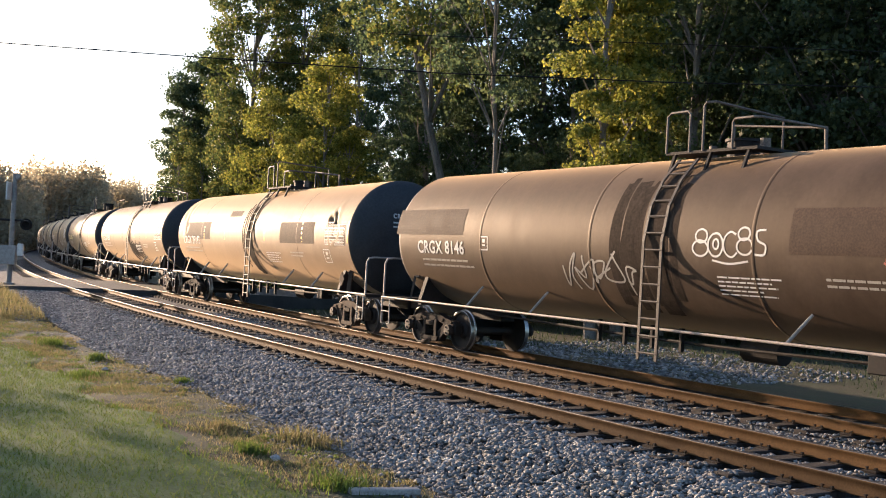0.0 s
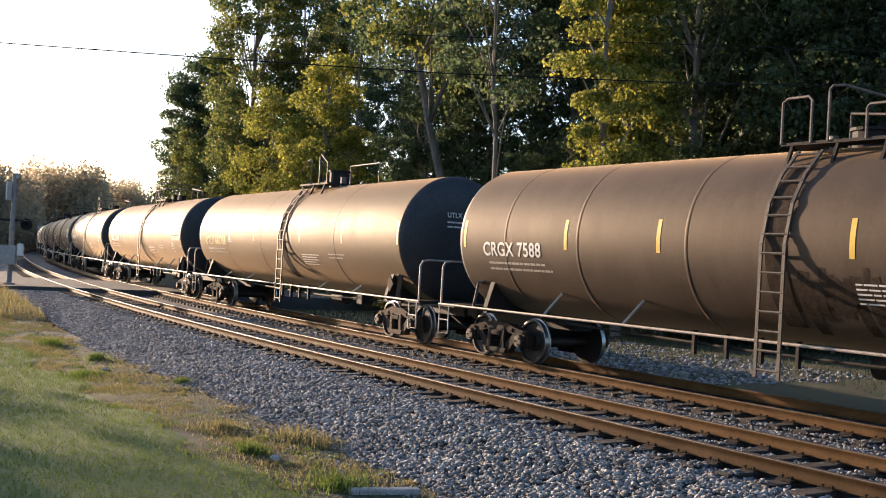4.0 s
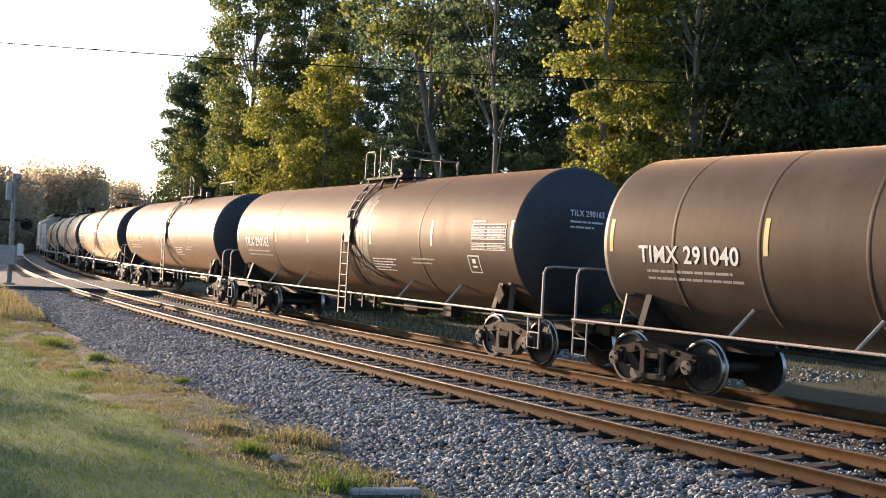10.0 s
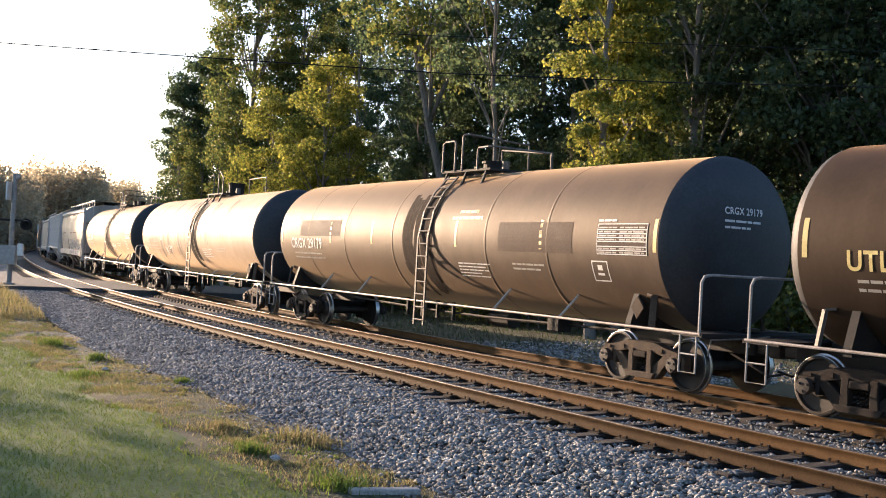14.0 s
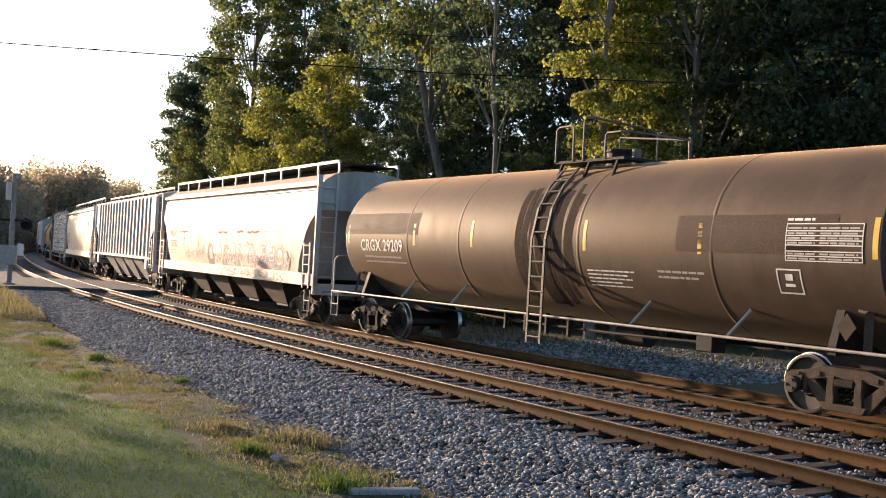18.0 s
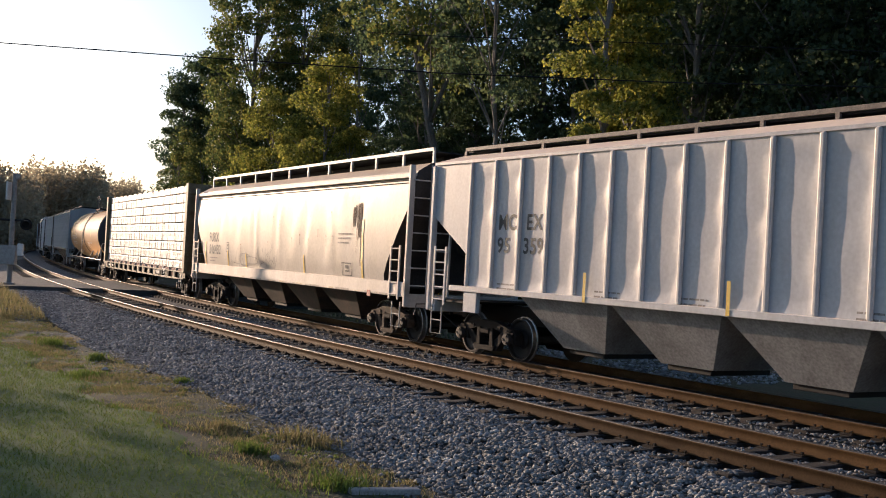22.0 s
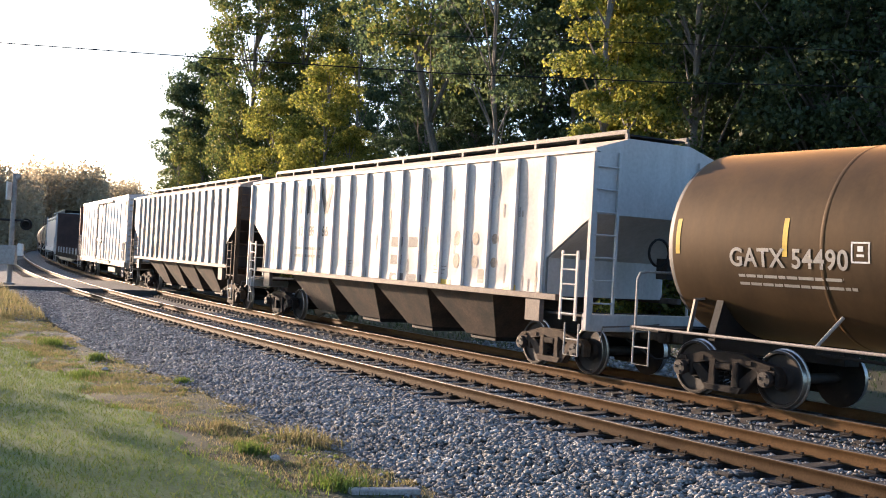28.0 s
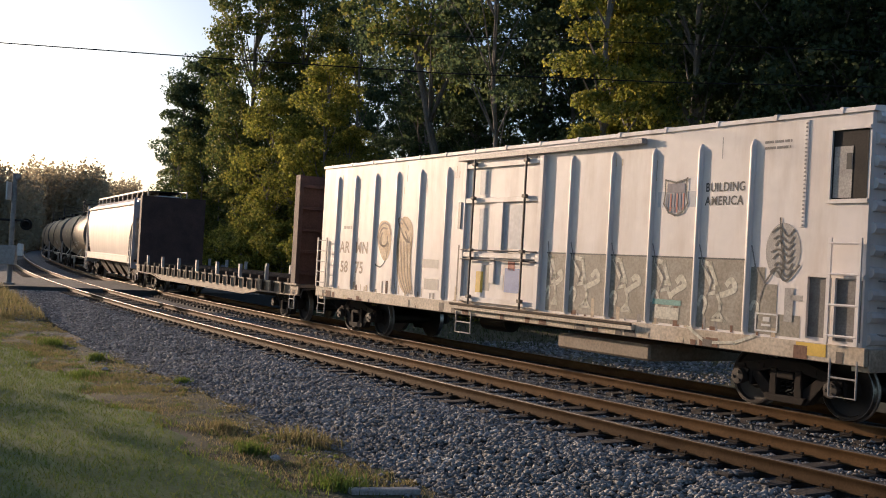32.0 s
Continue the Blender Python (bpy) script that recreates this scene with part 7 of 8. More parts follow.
M["brown_spray"] = surf("brown_spray_cloud", (0.4, 0.25, 0.11), (0.62, 0.47, 0.29), 0.6, 3.5, 25, 0.0, amount=0.4)
M["grime_dark"] = surf("dark_grime", (0.07, 0.065, 0.065), (0.14, 0.13, 0.13), 0.7, 5, 20, 0.02)
M["dirt_wash"] = surf("dirt_wash", (0.34, 0.29, 0.24), (0.44, 0.39, 0.34), 0.7, 3, 12, 0.0, stretch=(4, 1, 0.5))
M["chute_pale"] = surf("grey_chute", (0.24, 0.23, 0.22), (0.38, 0.37, 0.36), 0.6, 1.6, 20, 0.05)
M["grime_brown"] = surf("brown_grime", (0.1, 0.08, 0.065), (0.16, 0.13, 0.11), 0.7, 4, 20, 0.02)
M["grime"] = surf("grey_grime", (0.2, 0.18, 0.16), (0.3, 0.28, 0.26), 0.7, 3, 20, 0.05)


# ---- painted marks of single cars ----
def marks_first(car, hT, sf):
    scrawl(car, -2.1, 1.75, 5, 0.42, 0.55, M["pale"], sf, 12, 0.04, label="grey sprayed tag", jitter=0.45)
    loop = lambda x, z, w, h, a0, n: [(x + w * math.cos(a0 + g * 0.7854), z + h * math.sin(a0 + g * 0.7854)) for g in range(n)]
    for pts in (loop(1.52, 2.66, 0.13, 0.11, 0, 9), loop(1.5, 2.46, 0.17, 0.13, 1, 9), loop(1.83, 2.52, 0.16, 0.19, 2, 9), loop(1.84, 2.53, 0.06, 0.08, 0, 9), loop(2.16, 2.53, 0.16, 0.2, 0.9, 7),
                loop(2.42, 2.7, 0.12, 0.1, 0, 9), loop(2.44, 2.5, 0.16, 0.13, 2, 9), ((2.85, 2.76), (2.68, 2.74), (2.7, 2.6), (2.85, 2.52), (2.82, 2.38), (2.64, 2.38)), ((1.75, 2.27), (2.1, 2.22), (2.5, 2.27))):
        squiggle(car, list(pts), 0.034, M["white"], sf, "graffiti", "white sprayed tag of round letters")
    scrawl(car, 4.9, 2.2, 6, 0.22, 0.26, M["graf_red"], sf, 32, 0.03, label="red sprayed tag")


def marks_sticker(car, hT, sf):
    patch(car, "sticker", [(-1.9, -0.75, 2.78, 2.96)], M["blue"], sf, "blue and white sticker with bold lettering")
    lettering(car, "OPTIMISER", -1.88, 2.79, 0.2, M["white"], ("cyl", TANK_R + 0.006, TANK_Z), 0.85, "sticker_text")


def marks_pale(car, hT, sf):
    rng = random.Random(3)
    for k in range(3):
        for _ in range(3):
            x = -4.0 + 0.42 * k + rng.uniform(0, 0.2)
            squiggle(car, [(x + rng.uniform(-0.15, 0.4), rng.uniform(1.62, 2.08)) for _ in range(4)], 0.022, M["white"], ("cyl", TANK_R + 0.004, TANK_Z), "graffiti", "white sprayed tag")
    for _ in range(4):
        squiggle(car, [(-7.9 + rng.uniform(0, 0.6), rng.uniform(1.8, 2.05)) for _ in range(4)], 0.022, M["white"], sf, "graffiti", "white sprayed tag")
    for x, top, low, n in ((-5.5, 4.0, 2.6, 4), (-3.3, 4.1, 1.3, 7), (-1.5, 4.1, 1.2, 12), (-0.6, 4.1, 1.6, 9), (-4.6, 2.4, 1.3, 5), (2.6, 3.9, 2.0, 6), (4.6, 4.0, 2.4, 5)):
        for k in range(n):      # runs of dried load, side by side
            xs, end = x + rng.uniform(-0.035, 0.035) * n, low + rng.uniform(0, 0.5) * (top - low)
            squiggle(car, [(xs, top), (xs - 0.02, (top + end) / 2), (xs - 0.05, end)], rng.uniform(0.03, 0.1), M["pale_stain"], ("cyl", TANK_R - 0.003 + 0.0005 * (k % 6), TANK_Z), "oil_stain", "brown streak of spilled load")


def blob(car, pts, material, surface, label=""):
    """A filled sprayed shape with a rounded outline through points (x, z)."""
    fine = []
    n = len(pts)
    for i in range(n):
        p0, p1, p2, p3 = (Vector(pts[(i + k - 1) % n]) for k in range(4))
        fine += [0.5 * ((2 * p1) + (p2 - p0) * q + (2 * p0 - 5 * p1 + 4 * p2 - p3) * q * q + (3 * p1 - p0 - 3 * p2 + p3) * q ** 3) for q in (0, 0.25, 0.5, 0.75)]
    bm = bmesh.new()
    bm.faces.new([bm.verts.new((p.x, 0, p.y)) for p in fine])
    bmesh.ops.triangulate(bm, faces=bm.faces[:])
    ob = part("graffiti", bm, material, car, label)
    bend(ob.data, surface)
    return ob


def marks_graffiti_hopper(car, hT, sf):
    d = sf[2]
    fl = ("hopper", 0.01, d)
    over = lambda k: ("hopper", 0.012 + 0.002 * k, d)
    lettering(car, "MCEX", -hT - 0.12, 2.48, 0.38, M["grime_dark"], ("hopper", 0.012, d), 0.85, "car_number", label="faded dark car number")
    lettering(car, "350762", -hT - 0.12, 2.05, 0.38, M["grime_dark"], ("hopper", 0.012, d), 0.85, "car_number", label="faded dark car number")
    small_print(car, -hT - 0.1, 1.9, [0.9, 0.8], over(1), M["grime"], 0.045, 0.06, 2)
    rng = random.Random(77)
    for x0, x1 in ((-7.4, -7.05), (-5.9, -4.6), (-0.6, 0.5), (1.65, 2.2), (2.7, 3.85)):
        pts = [(x0 + (x1 - x0) * k / 8, 2.65 + rng.uniform(-0.03, 0.03)) for k in range(9)]
        squiggle(car, pts, 0.07, M["rust_streak"], fl, "rust_streak", "thin rusty scratch")
    squiggle(car, [(-7.3, 2.63), (-3.0, 2.65), (1.0, 2.65), (6.2, 2.68)], 0.012, M["rust_streak"], fl, "rust_streak", "thin rusty scratch")
    for k in range(18):
        x, z = rng.uniform(-5.4, -2.8), rng.uniform(1.9, 2.5)
        squiggle(car, [(x, z), (x + 0.05, z - 0.05)], 0.05, M["rust_streak"], fl, "rust_spot", "dark spot")
    for x, w, h in ((-6.9, 0.1, 0.8), (-5.2, 0.05, 0.7), (3.05, 0.14, 0.75), (5.9, 0.12, 0.6), (-3.2, 0.06, 0.8), (1.1, 0.05, 1.0)):
        patch(car, "dirt_streak", [(x, x + w, 2.6 - h, 2.6)], M["tan_spray"], fl, "ochre run-off streak")
    for k in range(9):      # soft vertical dirt runs from the roof edge
        x = rng.uniform(-6.8, 6.8)
        h = rng.uniform(0.3, 1.0)
        patch(car, "dirt_streak", [(x, x + rng.uniform(0.015, 0.03), 3.8 - h, 3.8)], M["dirt_wash"], fl, "pale brown dirt run")
    # tan and pink under-coat
    for k in range(15):
        x, z = -1.8 + k * 0.56, 1.84 + rng.uniform(-0.1, 0.12)
        m = ("tan_spray", "graf_pink", "pale_white", "tan_spray", "grime")[k % 5]
        blob(car, [(x - 0.45, z - 0.3), (x - 0.3, z + 0.3), (x + 0.05, z + 0.42), (x + 0.4, z + 0.25), (x + 0.5, z - 0.25), (x, z - 0.38)], M[m], over(0 + 0.3 * (k % 3)), "faded layer of spray paint")
    # slate-blue swollen shapes with pale rims and dark inner lines
    for k in range(13):
        x, z, w, h = 0.75 + k * 0.47 + rng.uniform(-0.1, 0.1), 1.76 + rng.uniform(-0.1, 0.14), rng.uniform(0.22, 0.44), rng.uniform(0.18, 0.36)
        j = [rng.uniform(-0.14, 0.14) for _ in range(12)]
        pts = [(x - w + j[0], z - h + j[1]), (x - w * 0.7 + j[2], z + h * 0.4 + j[3]), (x - 0.1 + j[4], z + h + j[5]), (x + w * 0.7 + j[6], z + h * 0.6 + j[7]), (x + w + j[8], z - h * 0.3 + j[9]), (x + 0.2 + j[10], z - h + j[11])]
        blob(car, pts, M[("graf_blue", "graf_blue", "grime", "graf_blue", "graf_pink", "graf_blue", "graf_red")[k % 7]], over(1 + 0.15 * (k % 3)), "slate-blue sprayed shape")
        squiggle(car, pts + pts[:1], 0.04, M["graf_cream"], over(1.6), "graffiti", "pale sprayed rim")
        squiggle(car, [(x - 0.3 + j[0], z - 0.2 + j[1]), (x - 0.05 + j[3], z + 0.2 + j[2]), (x + 0.1, z - 0.05 + j[4]), (x + 0.28 + j[6], z + 0.12 + 2 * j[5])], 0.03, M["ink"], over(1.8), "graffiti", "dark sprayed line")
        squiggle(car, [(x - 0.4 + j[7], z + 0.2 + j[3]), (x + j[8], z + 0.35 + j[5]), (x + 0.25, z + j[9]), (x + 0.1 + j[10], z - 0.25)], 0.028, M["grime_dark"], over(1.8), "graffiti", "dark sprayed line")
    # dark hooded shape and angular scribble before it
    blob(car, [(-1.7, 1.5), (-1.72, 2.1), (-1.4, 2.25), (-1.1, 2.0), (-1.0, 1.5)], M["grime_dark"], over(1), "dark sprayed shape")
    blob(car, [(-1.5, 1.75), (-1.48, 2.0), (-1.32, 2.08), (-1.2, 1.9), (-1.25, 1.7)], M["graf_cream"], over(1.5), "pale sprayed shape")
    for k in range(22):
        x, z = -4.9 + k * 0.19, 1.55 + rng.uniform(0, 0.3)
        squiggle(car, [(x, z), (x + rng.uniform(-0.1, 0.3), z + rng.uniform(0.1, 0.5)), (x + rng.uniform(0, 0.4), z + rng.uniform(-0.1, 0.2)), (x + rng.uniform(0.1, 0.5), z + rng.uniform(0, 0.4))], 0.025, M[("ink", "grime_dark", "graf_red", "tan_spray")[k % 4]], over(1.2), "graffiti", "dark sprayed line")
    for k in range(14):
        x, z = -1.0 + k * 0.12, 1.75
        squiggle(car, [(x, z - 0.2), (x + 0.1, z + rng.uniform(0, 0.35)), (x + 0.22, z - rng.uniform(0, 0.2))], 0.03, M[("ink", "graf_cream", "graf_red")[k % 3]], over(1.3), "graffiti", "dark sprayed line")
    # the sill: pale coat with curling dark lines
    fs = ("flat", -1.582)
    for k in range(9):
        patch(car, "graffiti", [(0.2 + k * 0.7, 0.88 + k * 0.7, 1.15, 1.44)], M["pale_white" if k % 3 else "graf_pink"], ("flat", -1.578), "chalky coat of spray on the sill")
    for k in range(22):
        x = 0.1 + k * 0.3 + rng.uniform(-0.15, 0.15)
        squiggle(car, [(x + rng.uniform(-0.2, 0.5), rng.uniform(1.14, 1.45)) for _ in range(4)], rng.uniform(0.018, 0.035), M["grime_dark" if k % 3 else "graf_pink"], fs, "graffiti", "curling dark line on the sill")
    for k in range(12):
        x = -6.9 + k * 0.5
        squiggle(car, [(x + rng.uniform(-0.1, 0.6), rng.uniform(1.16, 1.42)) for _ in range(4)], rng.uniform(0.03, 0.08), M["tan_spray" if k % 2 else "pale_white"], fs, "graffiti", "tan smear on the sill")
    for k in range(19):      # looping tags over the sill
        x, z, w = 0.0 + k * 0.36 + rng.uniform(-0.1, 0.1), 1.3 + rng.uniform(-0.03, 0.03), rng.uniform(0.12, 0.34)
        turn = rng.uniform(0, 6)
        pts = [(x + 0.07 * g * w + w * math.cos(turn + g * 0.9), z + 0.11 * math.sin(turn + g * 0.9)) for g in range(rng.choice((5, 6, 8)))]
        squiggle(car, pts, rng.uniform(0.018, 0.03), M[("grime_dark", "graf_blue", "white", "ink", "grime_dark")[k % 5]], ("flat", -1.584 - 0.0004 * (k % 5)), "graffiti", "looping sprayed line on the sill")
    for k in range(46):
        x, z, w, h = -1.6 + k * 0.19 + rng.uniform(-0.1, 0.1), 1.86 + rng.uniform(-0.2, 0.22), rng.uniform(0.12, 0.3), rng.uniform(0.1, 0.26)
        turn = rng.uniform(0, 6)
        pts = [(x + w * math.cos(turn + g * 1.0) * (1 - 0.08 * g), z + h * math.sin(turn + g * 1.0)) for g in range(rng.choice((4, 5, 7)))]
        squiggle(car, pts, rng.uniform(0.02, 0.045), M[("ink", "graf_cream", "grime_dark", "graf_red", "pale_white", "ink", "tan_spray")[k % 7]], over(2.0 + 0.1 * (k % 4)), "graffiti", "looping sprayed line")
    placard(car, hT - 2.2, 1.75, 0.45, 0.5, over(2.2), M["white"])


def marks_silver(car, hT, sf):
    fl = sf
    for txt, x, z in (("MC", -6.25, 2.75), ("EX", -5.28, 2.75), ("95", -6.25, 2.27), ("359", -5.36, 2.27)):
        lettering(car, txt, x, z, 0.44, M["ink"], fl, 0.9, "car_number", label="black painted car number")
    for x in (-hT + 0.9, -hT + 4.0, -1.0, 2.5, 5.4):
        small_print(car, x, 1.6, [0.7, 0.65, 0.5], fl, M["grime"], 0.04, 0.05, 3)
    for x in (-3.3, 0.2, 5.6):
        patch(car, "reflector", [(x, x + 0.08, 1.4, 1.95)], M["yellow"], ("flat", -1.61), "yellow reflective strip")
    patch(car, "stencil_box", [(hT - 1.3, hT - 0.85, 1.55, 1.9)], M["ink"], fl, "black stencil box")


def marks_tan(car, hT, sf):
    fl = sf
    lettering(car, "FURX", -hT + 0.2, 2.3, 0.46, M["ink"], ("hopper", 0.011, sf[2]), 0.9, "car_number", label="black painted car number")
    lettering(car, "846432", -hT + 0.2, 1.86, 0.46, M["ink"], ("hopper", 0.011, sf[2]), 0.9, "car_number", label="black painted car number")
    small_print(car, -hT + 0.25, 1.7, [0.9, 0.6], fl, M["grime"], 0.05, 0.06, 9)
    placard(car, -hT + 2.2, 1.95, 0.26, 0.34, fl, M["grime_dark"])
    for x0, x1, z0, z1 in ((-3.4, -2.5, 1.55, 1.9), (-2.7, -1.8, 1.6, 1.82)):      # sprayed outlines of boxes
        squiggle(car, [(x0, z0), (x0 + 0.02, z1), (x1, z1 - 0.03), (x1 - 0.04, z0 + 0.02), (x0, z0)], 0.022, M["grime"], fl, "graffiti", "grey sprayed outline")
    for x, z0, z1 in ((-hT - 0.3, 1.45, 2.3), (-hT + 2.3, 1.45, 2.0), (-2.9, 1.45, 1.95), (2.2, 1.45, 2.0), (hT - 0.9, 1.4, 3.0)):
        patch(car, "reflector", [(x, x + 0.12, z0, z1)], M["yellow"], fl, "yellow reflective strip")
    scrawl(car, -4.4, 1.42, 4, 0.45, 0.45, M["grime"], fl, 300, 0.016, jitter=0.55)
    scrawl(car, -1.9, 1.65, 5, 0.42, 0.4, M["grime"], fl, 310, 0.016, jitter=0.55)
    rng = random.Random(6)
    for k in range(14):
        x, z = rng.uniform(-hT, hT), rng.uniform(2.2, 3.4)
        patch(car, "rust_spot", [(x, x + 0.03, z, z + 0.05), (x + 0.01, x + 0.022, z - rng.uniform(0.05, 0.3), z)], M["rust_streak"], fl, "rust spot")
    rng2 = random.Random(15)
    for k in range(34):      # rust that has run down from a scrape near the end
        x = hT - 1.5 + rng2.uniform(0, 0.55)
        top = 3.42 - 0.35 * abs(x - hT + 1.1) + rng2.uniform(-0.06, 0.06) if k < 30 else rng2.uniform(2.7, 3.1)
        low = top - rng2.uniform(0.2, 1.0) * (1 if x > hT - 1.25 else 0.6)
        squiggle(car, [(x, top), (x - 0.01, (top + low) / 2), (x + rng2.uniform(-0.03, 0.02), low)], rng2.uniform(0.012, 0.05), M["rust_dark"], ("hopper", 0.01 + 0.0008 * (k % 8), sf[2]), "rust_streak", "dripping dark rust patch")
    for k in range(40):      # worn paint along the sill
        x = rng2.uniform(-hT - 1.2, hT + 1.2)
        patch(car, "dirt_streak", [(x, x + rng2.uniform(0.05, 0.6), 1.13, 1.13 + rng2.uniform(0.015, 0.06))], M[("tan_spray", "dirt_wash", "dirt_wash")[k % 3]], ("flat", -1.578 - 0.0007 * (k % 8)))
    small_print(car, hT - 2.4, 2.6, [0.9, 0.8, 0.7], fl, M["grime"], 0.05, 0.07, 3)
    placard(car, hT - 2.1, 1.5, 0.6, 0.35, fl, M["ink"])
    patch(car, "red_label", [(hT - 0.3, hT - 0.1, 1.05, 1.2)], M["red"], ("flat", -1.585), "small red label")


def emblem_bars(car, hT, mat, fl, shift):
    """Large railway initials as plain slanting shapes."""
    x = -hT + shift
    for a, b in (((0, 3.2), (0, 4.0)), ((0, 4.0), (0.62, 3.2)), ((0.62, 3.2), (0.62, 4.0)), ((0.85, 4.0), (1.1, 3.2)), ((1.1, 3.2), (1.5, 4.0)), ((1.5, 4.0), (1.85, 3.2)), ((1.85, 3.2), (2.2, 4.0))):
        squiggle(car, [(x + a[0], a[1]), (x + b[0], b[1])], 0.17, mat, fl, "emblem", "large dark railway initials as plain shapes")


def marks_nw(dark):
    def draw(car, hT, sf):
        fl = sf
        emblem_bars(car, hT, M["ink"] if not dark else M["grime"], fl, 1.95 if dark else 2.25)
        for k, txt in enumerate(("17", "89", "66") if not dark else ("17", "77", "80")):
            lettering(car, txt, -hT + ((1.75, 2.6, 3.45) if dark else (2.18, 3.0, 3.91))[k], 2.55, 0.4, M["ink"] if not dark else M["grime_dark"], fl, 0.85, "car_number", label="dark painted car number")
        small_print(car, -hT + 2.0, 2.15, [1.9, 1.9], fl, M["grime"], 0.1, 0.12, 4)
        for j, (a, b) in enumerate(((0.62, 0.6), (0.6, 0.0), (0.72, 0.72))):
            for x, w in ((0.95, a), (1.85, b)):
                if w:
                    patch(car, "railway_name", [(x, x + w, 2.33 - 0.44 * j, 2.56 - 0.44 * j)], M["grime_dark"], fl, "railway name as a plain dark bar")
        rng = random.Random(31 if dark else 17)
        for k in range(70 if dark else 44):
            x, z = rng.uniform(-hT, hT), rng.choice((1.52, 1.52, 1.6, 2.2, 3.0, 3.4))
            patch(car, "dirt_streak", [(x, x + rng.uniform(0.012, 0.06), z, z + rng.uniform(0.1, 0.65))], M[("rust_streak", "tan_spray", "grime")[k % 3]] if dark else M[("tan_spray", "grime", "dirt_wash")[k % 3]], fl, "vertical streak of dirt")
        for x in (-hT + 1.2, -hT + 4.1, 1.0, 3.4, hT - 1.2):
            patch(car, "reflector", [(x, x + 0.5, 1.42, 1.62)], M["yellow"], fl, "yellow reflective strip")
        for x in (-hT + 5.2, -1.8, 3.1):
            small_print(car, x, 1.9, [0.6, 0.55, 0.5], fl, M["grime"], 0.03, 0.05, 4)
        if not dark:
            for k in range(4):
                for j in range(2):
                    x, z = hT - 3.9 + k * 0.78, 2.05 + j * 0.5
                    blob(car, [(x + 0.12 * math.cos(g * 1.05), z + (0.2 - 0.03 * k) * math.sin(g * 1.05)) for g in range(6)], M["faded_ink"], fl, "brown blotted-out mark")
            patch(car, "stencil_box", [(hT - 2.2, hT - 1.9, 1.6, 1.9)], M["ink"], fl, "black stencil box")
        else:
            patch(car, "white_square", [(hT - 1.9, hT - 1.4, 1.75, 2.5)], M["white"], fl, "white repainted square")
            patch(car, "stencil_box", [(hT - 1.85, hT - 1.45, 1.45, 1.7)], M["ink"], fl, "black stencil box")
    return draw


# ---- the train, from its head to its tail ----
road_track_far = track(RAIL_O[0], RAIL_O[1], "far railway track with rust-brown rails on dark sleepers")
road_track_near = track(RAIL_O[3], RAIL_O[2], "near railway track with rust-brown rails on dark sleepers")


tank_car(-10.3, 4.74, TANK_BLACK, "weathered dark tank car with sprayed tags and brown paint patches", "CRGX 8146", "white", None, (-4.9, -1.3, 2.6, 5.9),
         [(-8.5, -5.6, 2.62, 3.22), (3.3, 7.0, 2.4, 3.1)], M["patch_dark"], stain=[(-0.7, 0.9, 1.0, 3.9)], seed=1, graf=marks_first)
tank_car(9.25, 24.4, TANK_TAN, "weathered tan-brown tank car with a dented side and brown paint patches", "CRGX 29192", "white", "yellow", (-5.2, 0.8, 4.6),
         [(-7.4, -4.1, 2.38, 3.02), (-2.2, -0.9, 3.2, 3.42), (3.2, 5.95, 2.32, 2.95)], M["patch_brown"], stain=[(-0.4, 0.5, 1.0, 3.7)], chart=True, seed=2, dent_at=((7.3, 2.85, 0.4, 0.11), (-7.6, 3.15, 0.55, 0.055)))
tank_car(29.0, 43.6, TANK_GREY, "dusty grey tank car with yellow reflectors and a stencilled data panel", "CRGX 7588", "white", "yellow", (-6.5, -4.2, -1.4, 3.1), chart=True,
         stain=[(0.6, 3.2, 1.0, 2.2)], seed=3)
tank_car(48.1, 62.9, TANK_DARK, "dark olive-brown tank car with gold lettering and a small sticker", "UTLX 668366", "gold", "gold", (-5.0, -1.6, 4.3), dome="tall", brace=False, seed=4, graf=marks_sticker)
tank_car(67.4, 82.5, TANK_GREY, "dusty grey-brown ribbed tank car with a yellow caution notice", "TIMX 291004", "white", "gold", (-6.4, -4.6, -2.6, -0.9, 2.9, 5.0), caution=True, chart=True, seed=5)
tank_car(87.0, 101.85, TANK_GREY, "dusty grey-brown ribbed tank car with a yellow caution notice", "TIMX 291040", "white", "gold", (-6.6, -4.8, -2.9, -1.1, 2.7, 4.6), caution=True, chart=True, seed=6)
tank_car(106.35, 121.4, TANK_OCHRE, "dull dark brown tank car with pale lettering", "TILX 290163", "white", "gold", (-5.0, 0.9, 4.4), chart=True, seed=7, hatch=True, stain=[(0.9, 1.6, 1.2, 3.8)], stain_mat=M["pale_streak"])
tank_car(125.8, 140.1, TANK_OCHRE, "dark brown streaked tank car with gold lettering", "UTLX 673675", "gold", "gold", (-5.4, -2.3, 3.8), dome="tall", brace=False, caution=True, seed=8, hatch=True, stain=[(-1.6, -0.6, 1.6, 3.9)], stain_mat=M["pale_streak"])
tank_car(144.6, 159.7, TANK_BLACK, "weathered dark tank car with a caution notice and paint patches", "CRGX 29179", "white", "gold", (-6.3, -3.9, -1.2, 3.0, 5.2),
         [(-6.9, -4.2, 2.55, 3.0), (3.5, 6.0, 2.3, 2.9)], M["patch_dark"], caution=True, chart=True, stain=[(-0.6, 0.8, 1.0, 3.8)], seed=9)
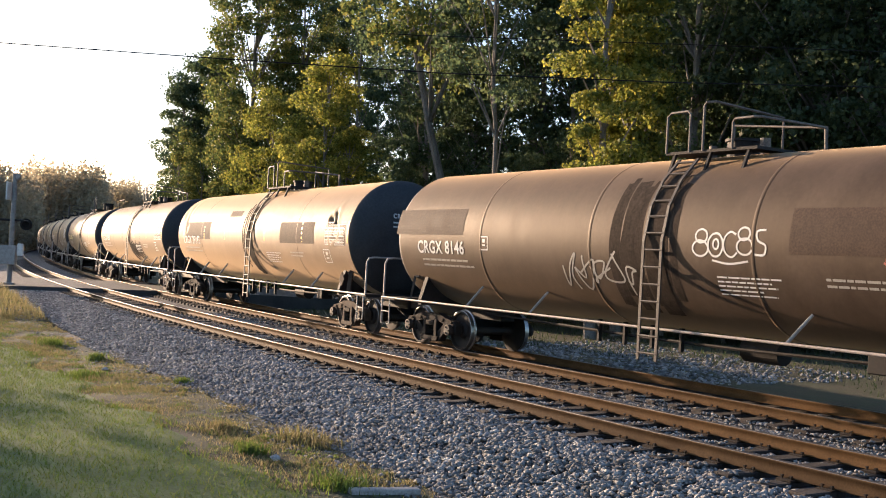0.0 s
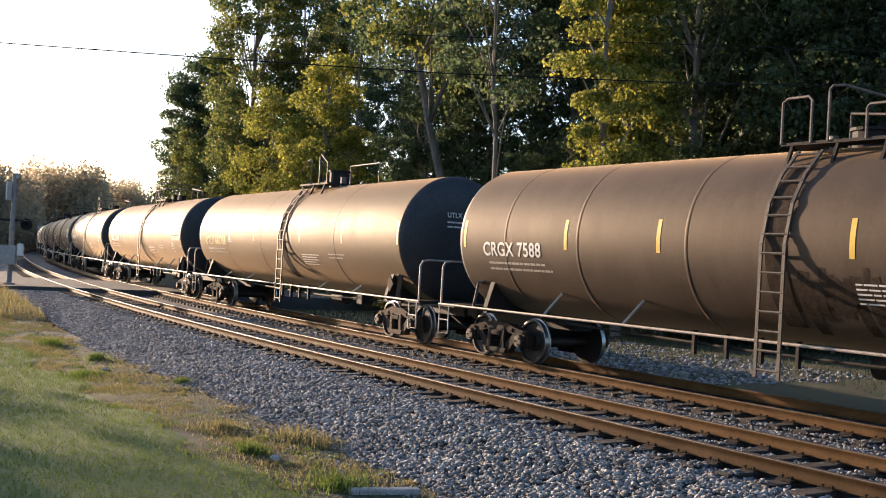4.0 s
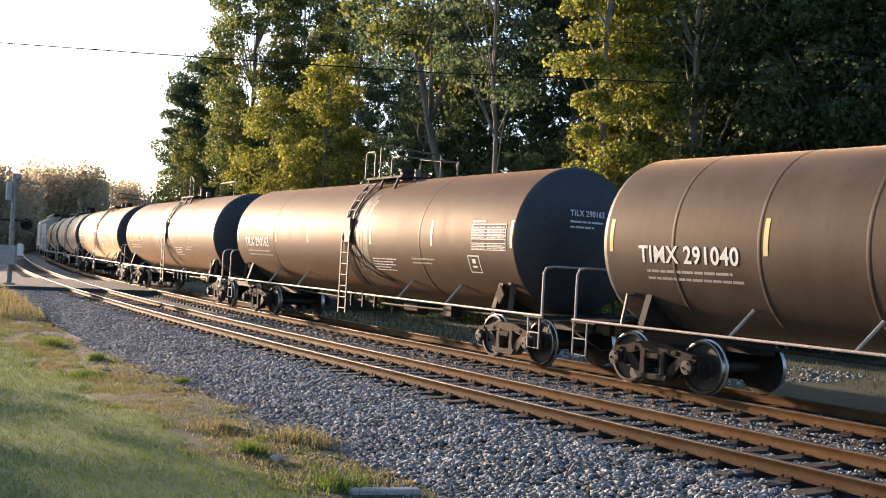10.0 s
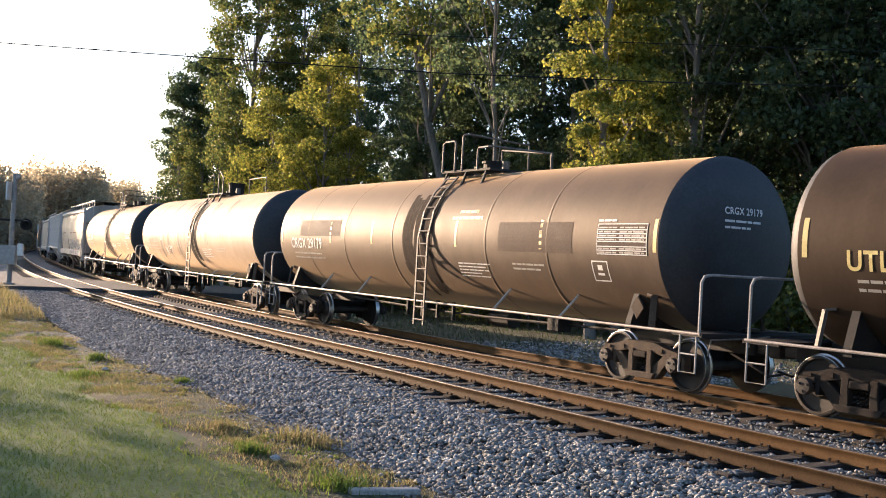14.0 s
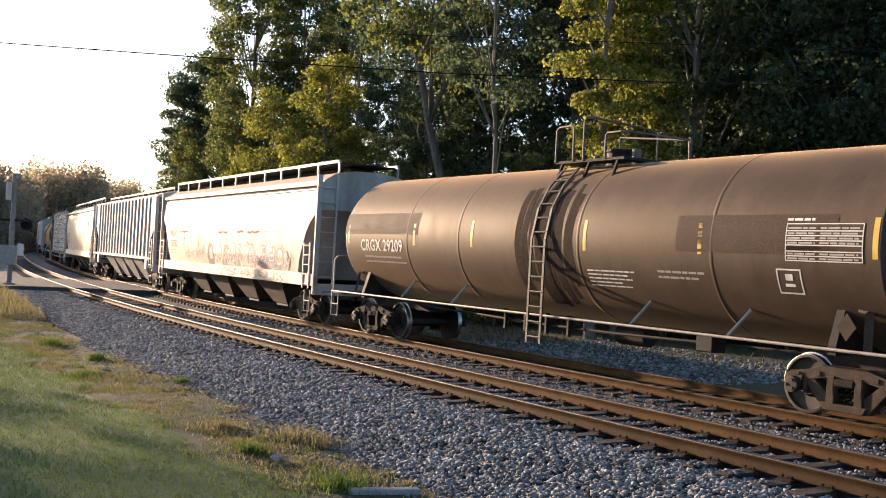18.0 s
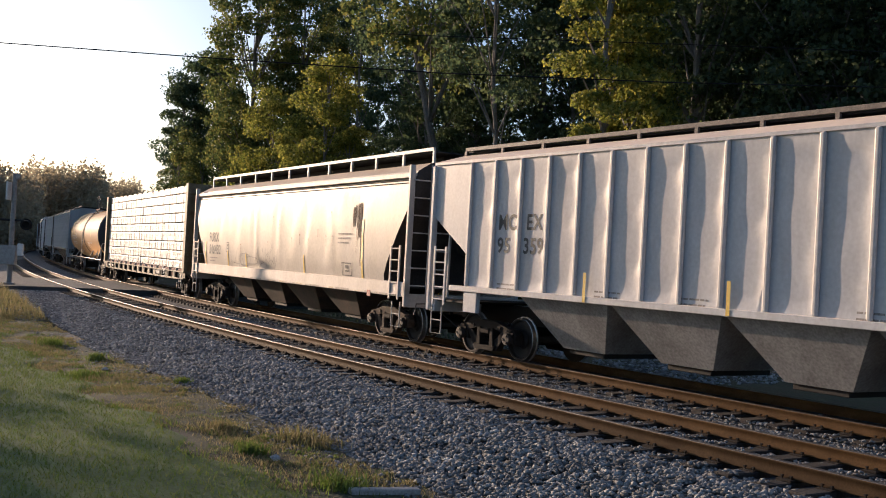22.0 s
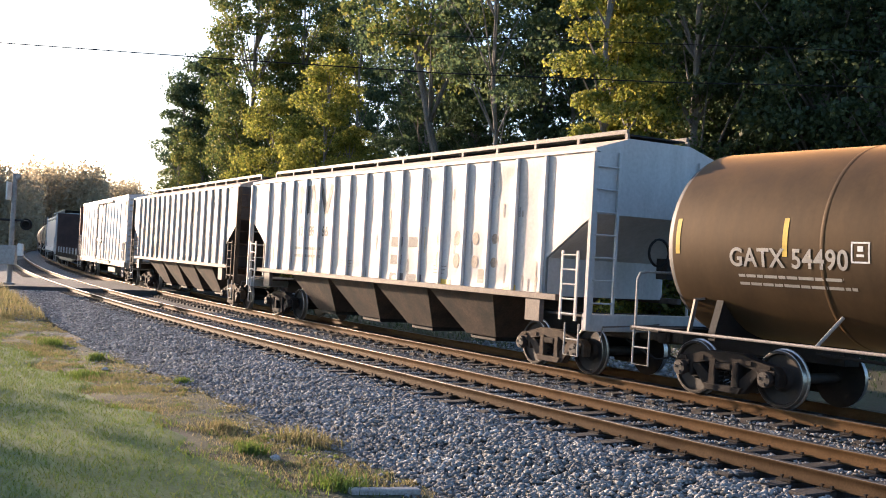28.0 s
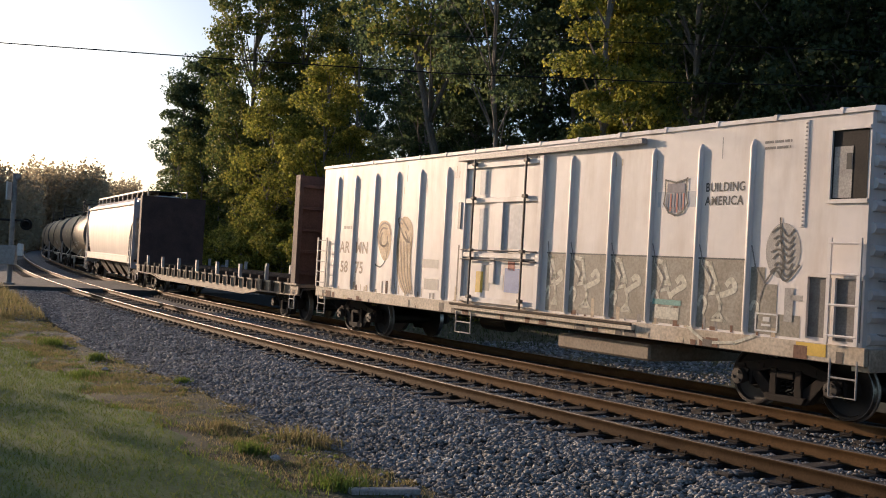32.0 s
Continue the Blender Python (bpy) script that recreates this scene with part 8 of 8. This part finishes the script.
tank_car(163.9, 178.5, TANK_PALE, "pale grey dusty tank car with a white sprayed tag", "GATX 26883", "pale", "yellow", (-6.6, -5.3, -4.1, -2.0, 0.8), dome="tall", brace=False, stain=[(0.5, 1.2, 1.0, 3.9)], seed=10, graf=marks_pale)
tank_car(183.1, 197.7, TANK_BLACK, "dark tank car with white lettering and brown paint patches", "CRGX 29209", "white", "yellow", (-4.9, -2.6, 1.6, 5.0),
         [(-8.2, -4.4, 2.62, 3.15), (4.2, 7.4, 2.4, 3.0)], M["patch_dark"], stain=[(-0.4, 1.4, 1.0, 3.8)], chart=True, seed=11)
round_hopper(202.25, 216.5, HOP_WHITE, HOP_TRIM, "dirty white covered hopper car with colourful graffiti along its side", marks_graffiti_hopper, dents=0.03)
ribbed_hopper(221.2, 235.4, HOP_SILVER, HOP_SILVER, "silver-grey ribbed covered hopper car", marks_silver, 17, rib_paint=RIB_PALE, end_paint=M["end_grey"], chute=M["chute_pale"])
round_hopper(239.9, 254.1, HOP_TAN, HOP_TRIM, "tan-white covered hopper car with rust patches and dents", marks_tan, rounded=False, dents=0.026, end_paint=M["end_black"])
lumber_car(258.8, 274.9)
tank_car(279.85, 293.7, TANK_RUST, "rust-brown tank car with bright yellow reflectors", "GATX 54490", "pale", "yellow", (-4.8, 1.9), dome="tall", seed=12, mark_x=1.7, strip_x=2.72)
ribbed_hopper(298.3, 312.7, HOP_PALE, HOP_PALE, "pale grey ribbed covered hopper car with large dark initials", marks_nw(False), 16, chute=M["chute_shaded"], rib_paint=RIB_PALE, sill=M["sill_dark"])
ribbed_hopper(317.5, 331.2, HOP_NW2, HOP_NW2, "dirty grey ribbed covered hopper car with faded initials", marks_nw(True), 16, chute=M["chute_shaded"], rib_paint=RIB_PALE, sill=M["sill_dark"], end_paint=M["end_black"], post=M["frame_rust"])
reefer(336.3, 350.8)
bulkhead_flat(356.0, 373.6)
round_hopper(378.3, 391.5, HOP_SILVER, HOP_SILVER, "pale silver rounded covered hopper car", None)
tank_car(396.1, 410.9, TANK_GREY, "dusty grey-brown tank car", None, "white", "gold", (-4.8, 1.9), seed=13)
tank_car(415.5, 430.3, TANK_BROWN, "dull brown tank car", None, "white", "gold", (-4.8, 1.9), seed=14)
tank_car(434.9, 449.7, TANK_GREY, "dusty grey-brown tank car", None, "white", "gold", (-4.8, 1.9), seed=15)
stones()


# ---- what moves ----
def travelled(t):
    """Metres the train has come since the start."""
    return 10.691 * t + 0.00985 * ((t - 16) ** 2 - 256)


def car_pose(hT, u, t):
    s = u - travelled(t)
    xf, yf, _ = on_line(s - hT, -0.755)
    xr, yr, _ = on_line(s + hT, -0.755)
    return pose((xf + xr) / 2, (yf + yr) / 2, 0, 0, 0, math.degrees(math.atan2(yf - yr, xf - xr)))


def motions():
    """The train rolls along the far track; its wheels turn while they pass."""
    for car, hT, u in CARS:
        walk(car, [(float(t), car_pose(hT, u, float(t))) for t in range(33)])
    for ob, i, place_x in WHEELSETS:
        car, hT, u = CARS[i]
        x = ob.matrix_basis.translation.x
        times = [k / 15 for k in range(481) if -16 < u - place_x - travelled(k / 15) < 50]
        if not times:
            times = [0.0]
        rows = []
        for t in times:
            rows.append((t, pose(x, 0, WHEEL_R, 0, math.degrees(travelled(t) / WHEEL_R) % 360, 0)))
        if rows[0][0] > 0:
            rows.insert(0, (0.0, rows[0][1]))
        if rows[-1][0] < 32:
            rows.append((32.0, rows[-1][1]))
        walk(ob, rows)


motions()
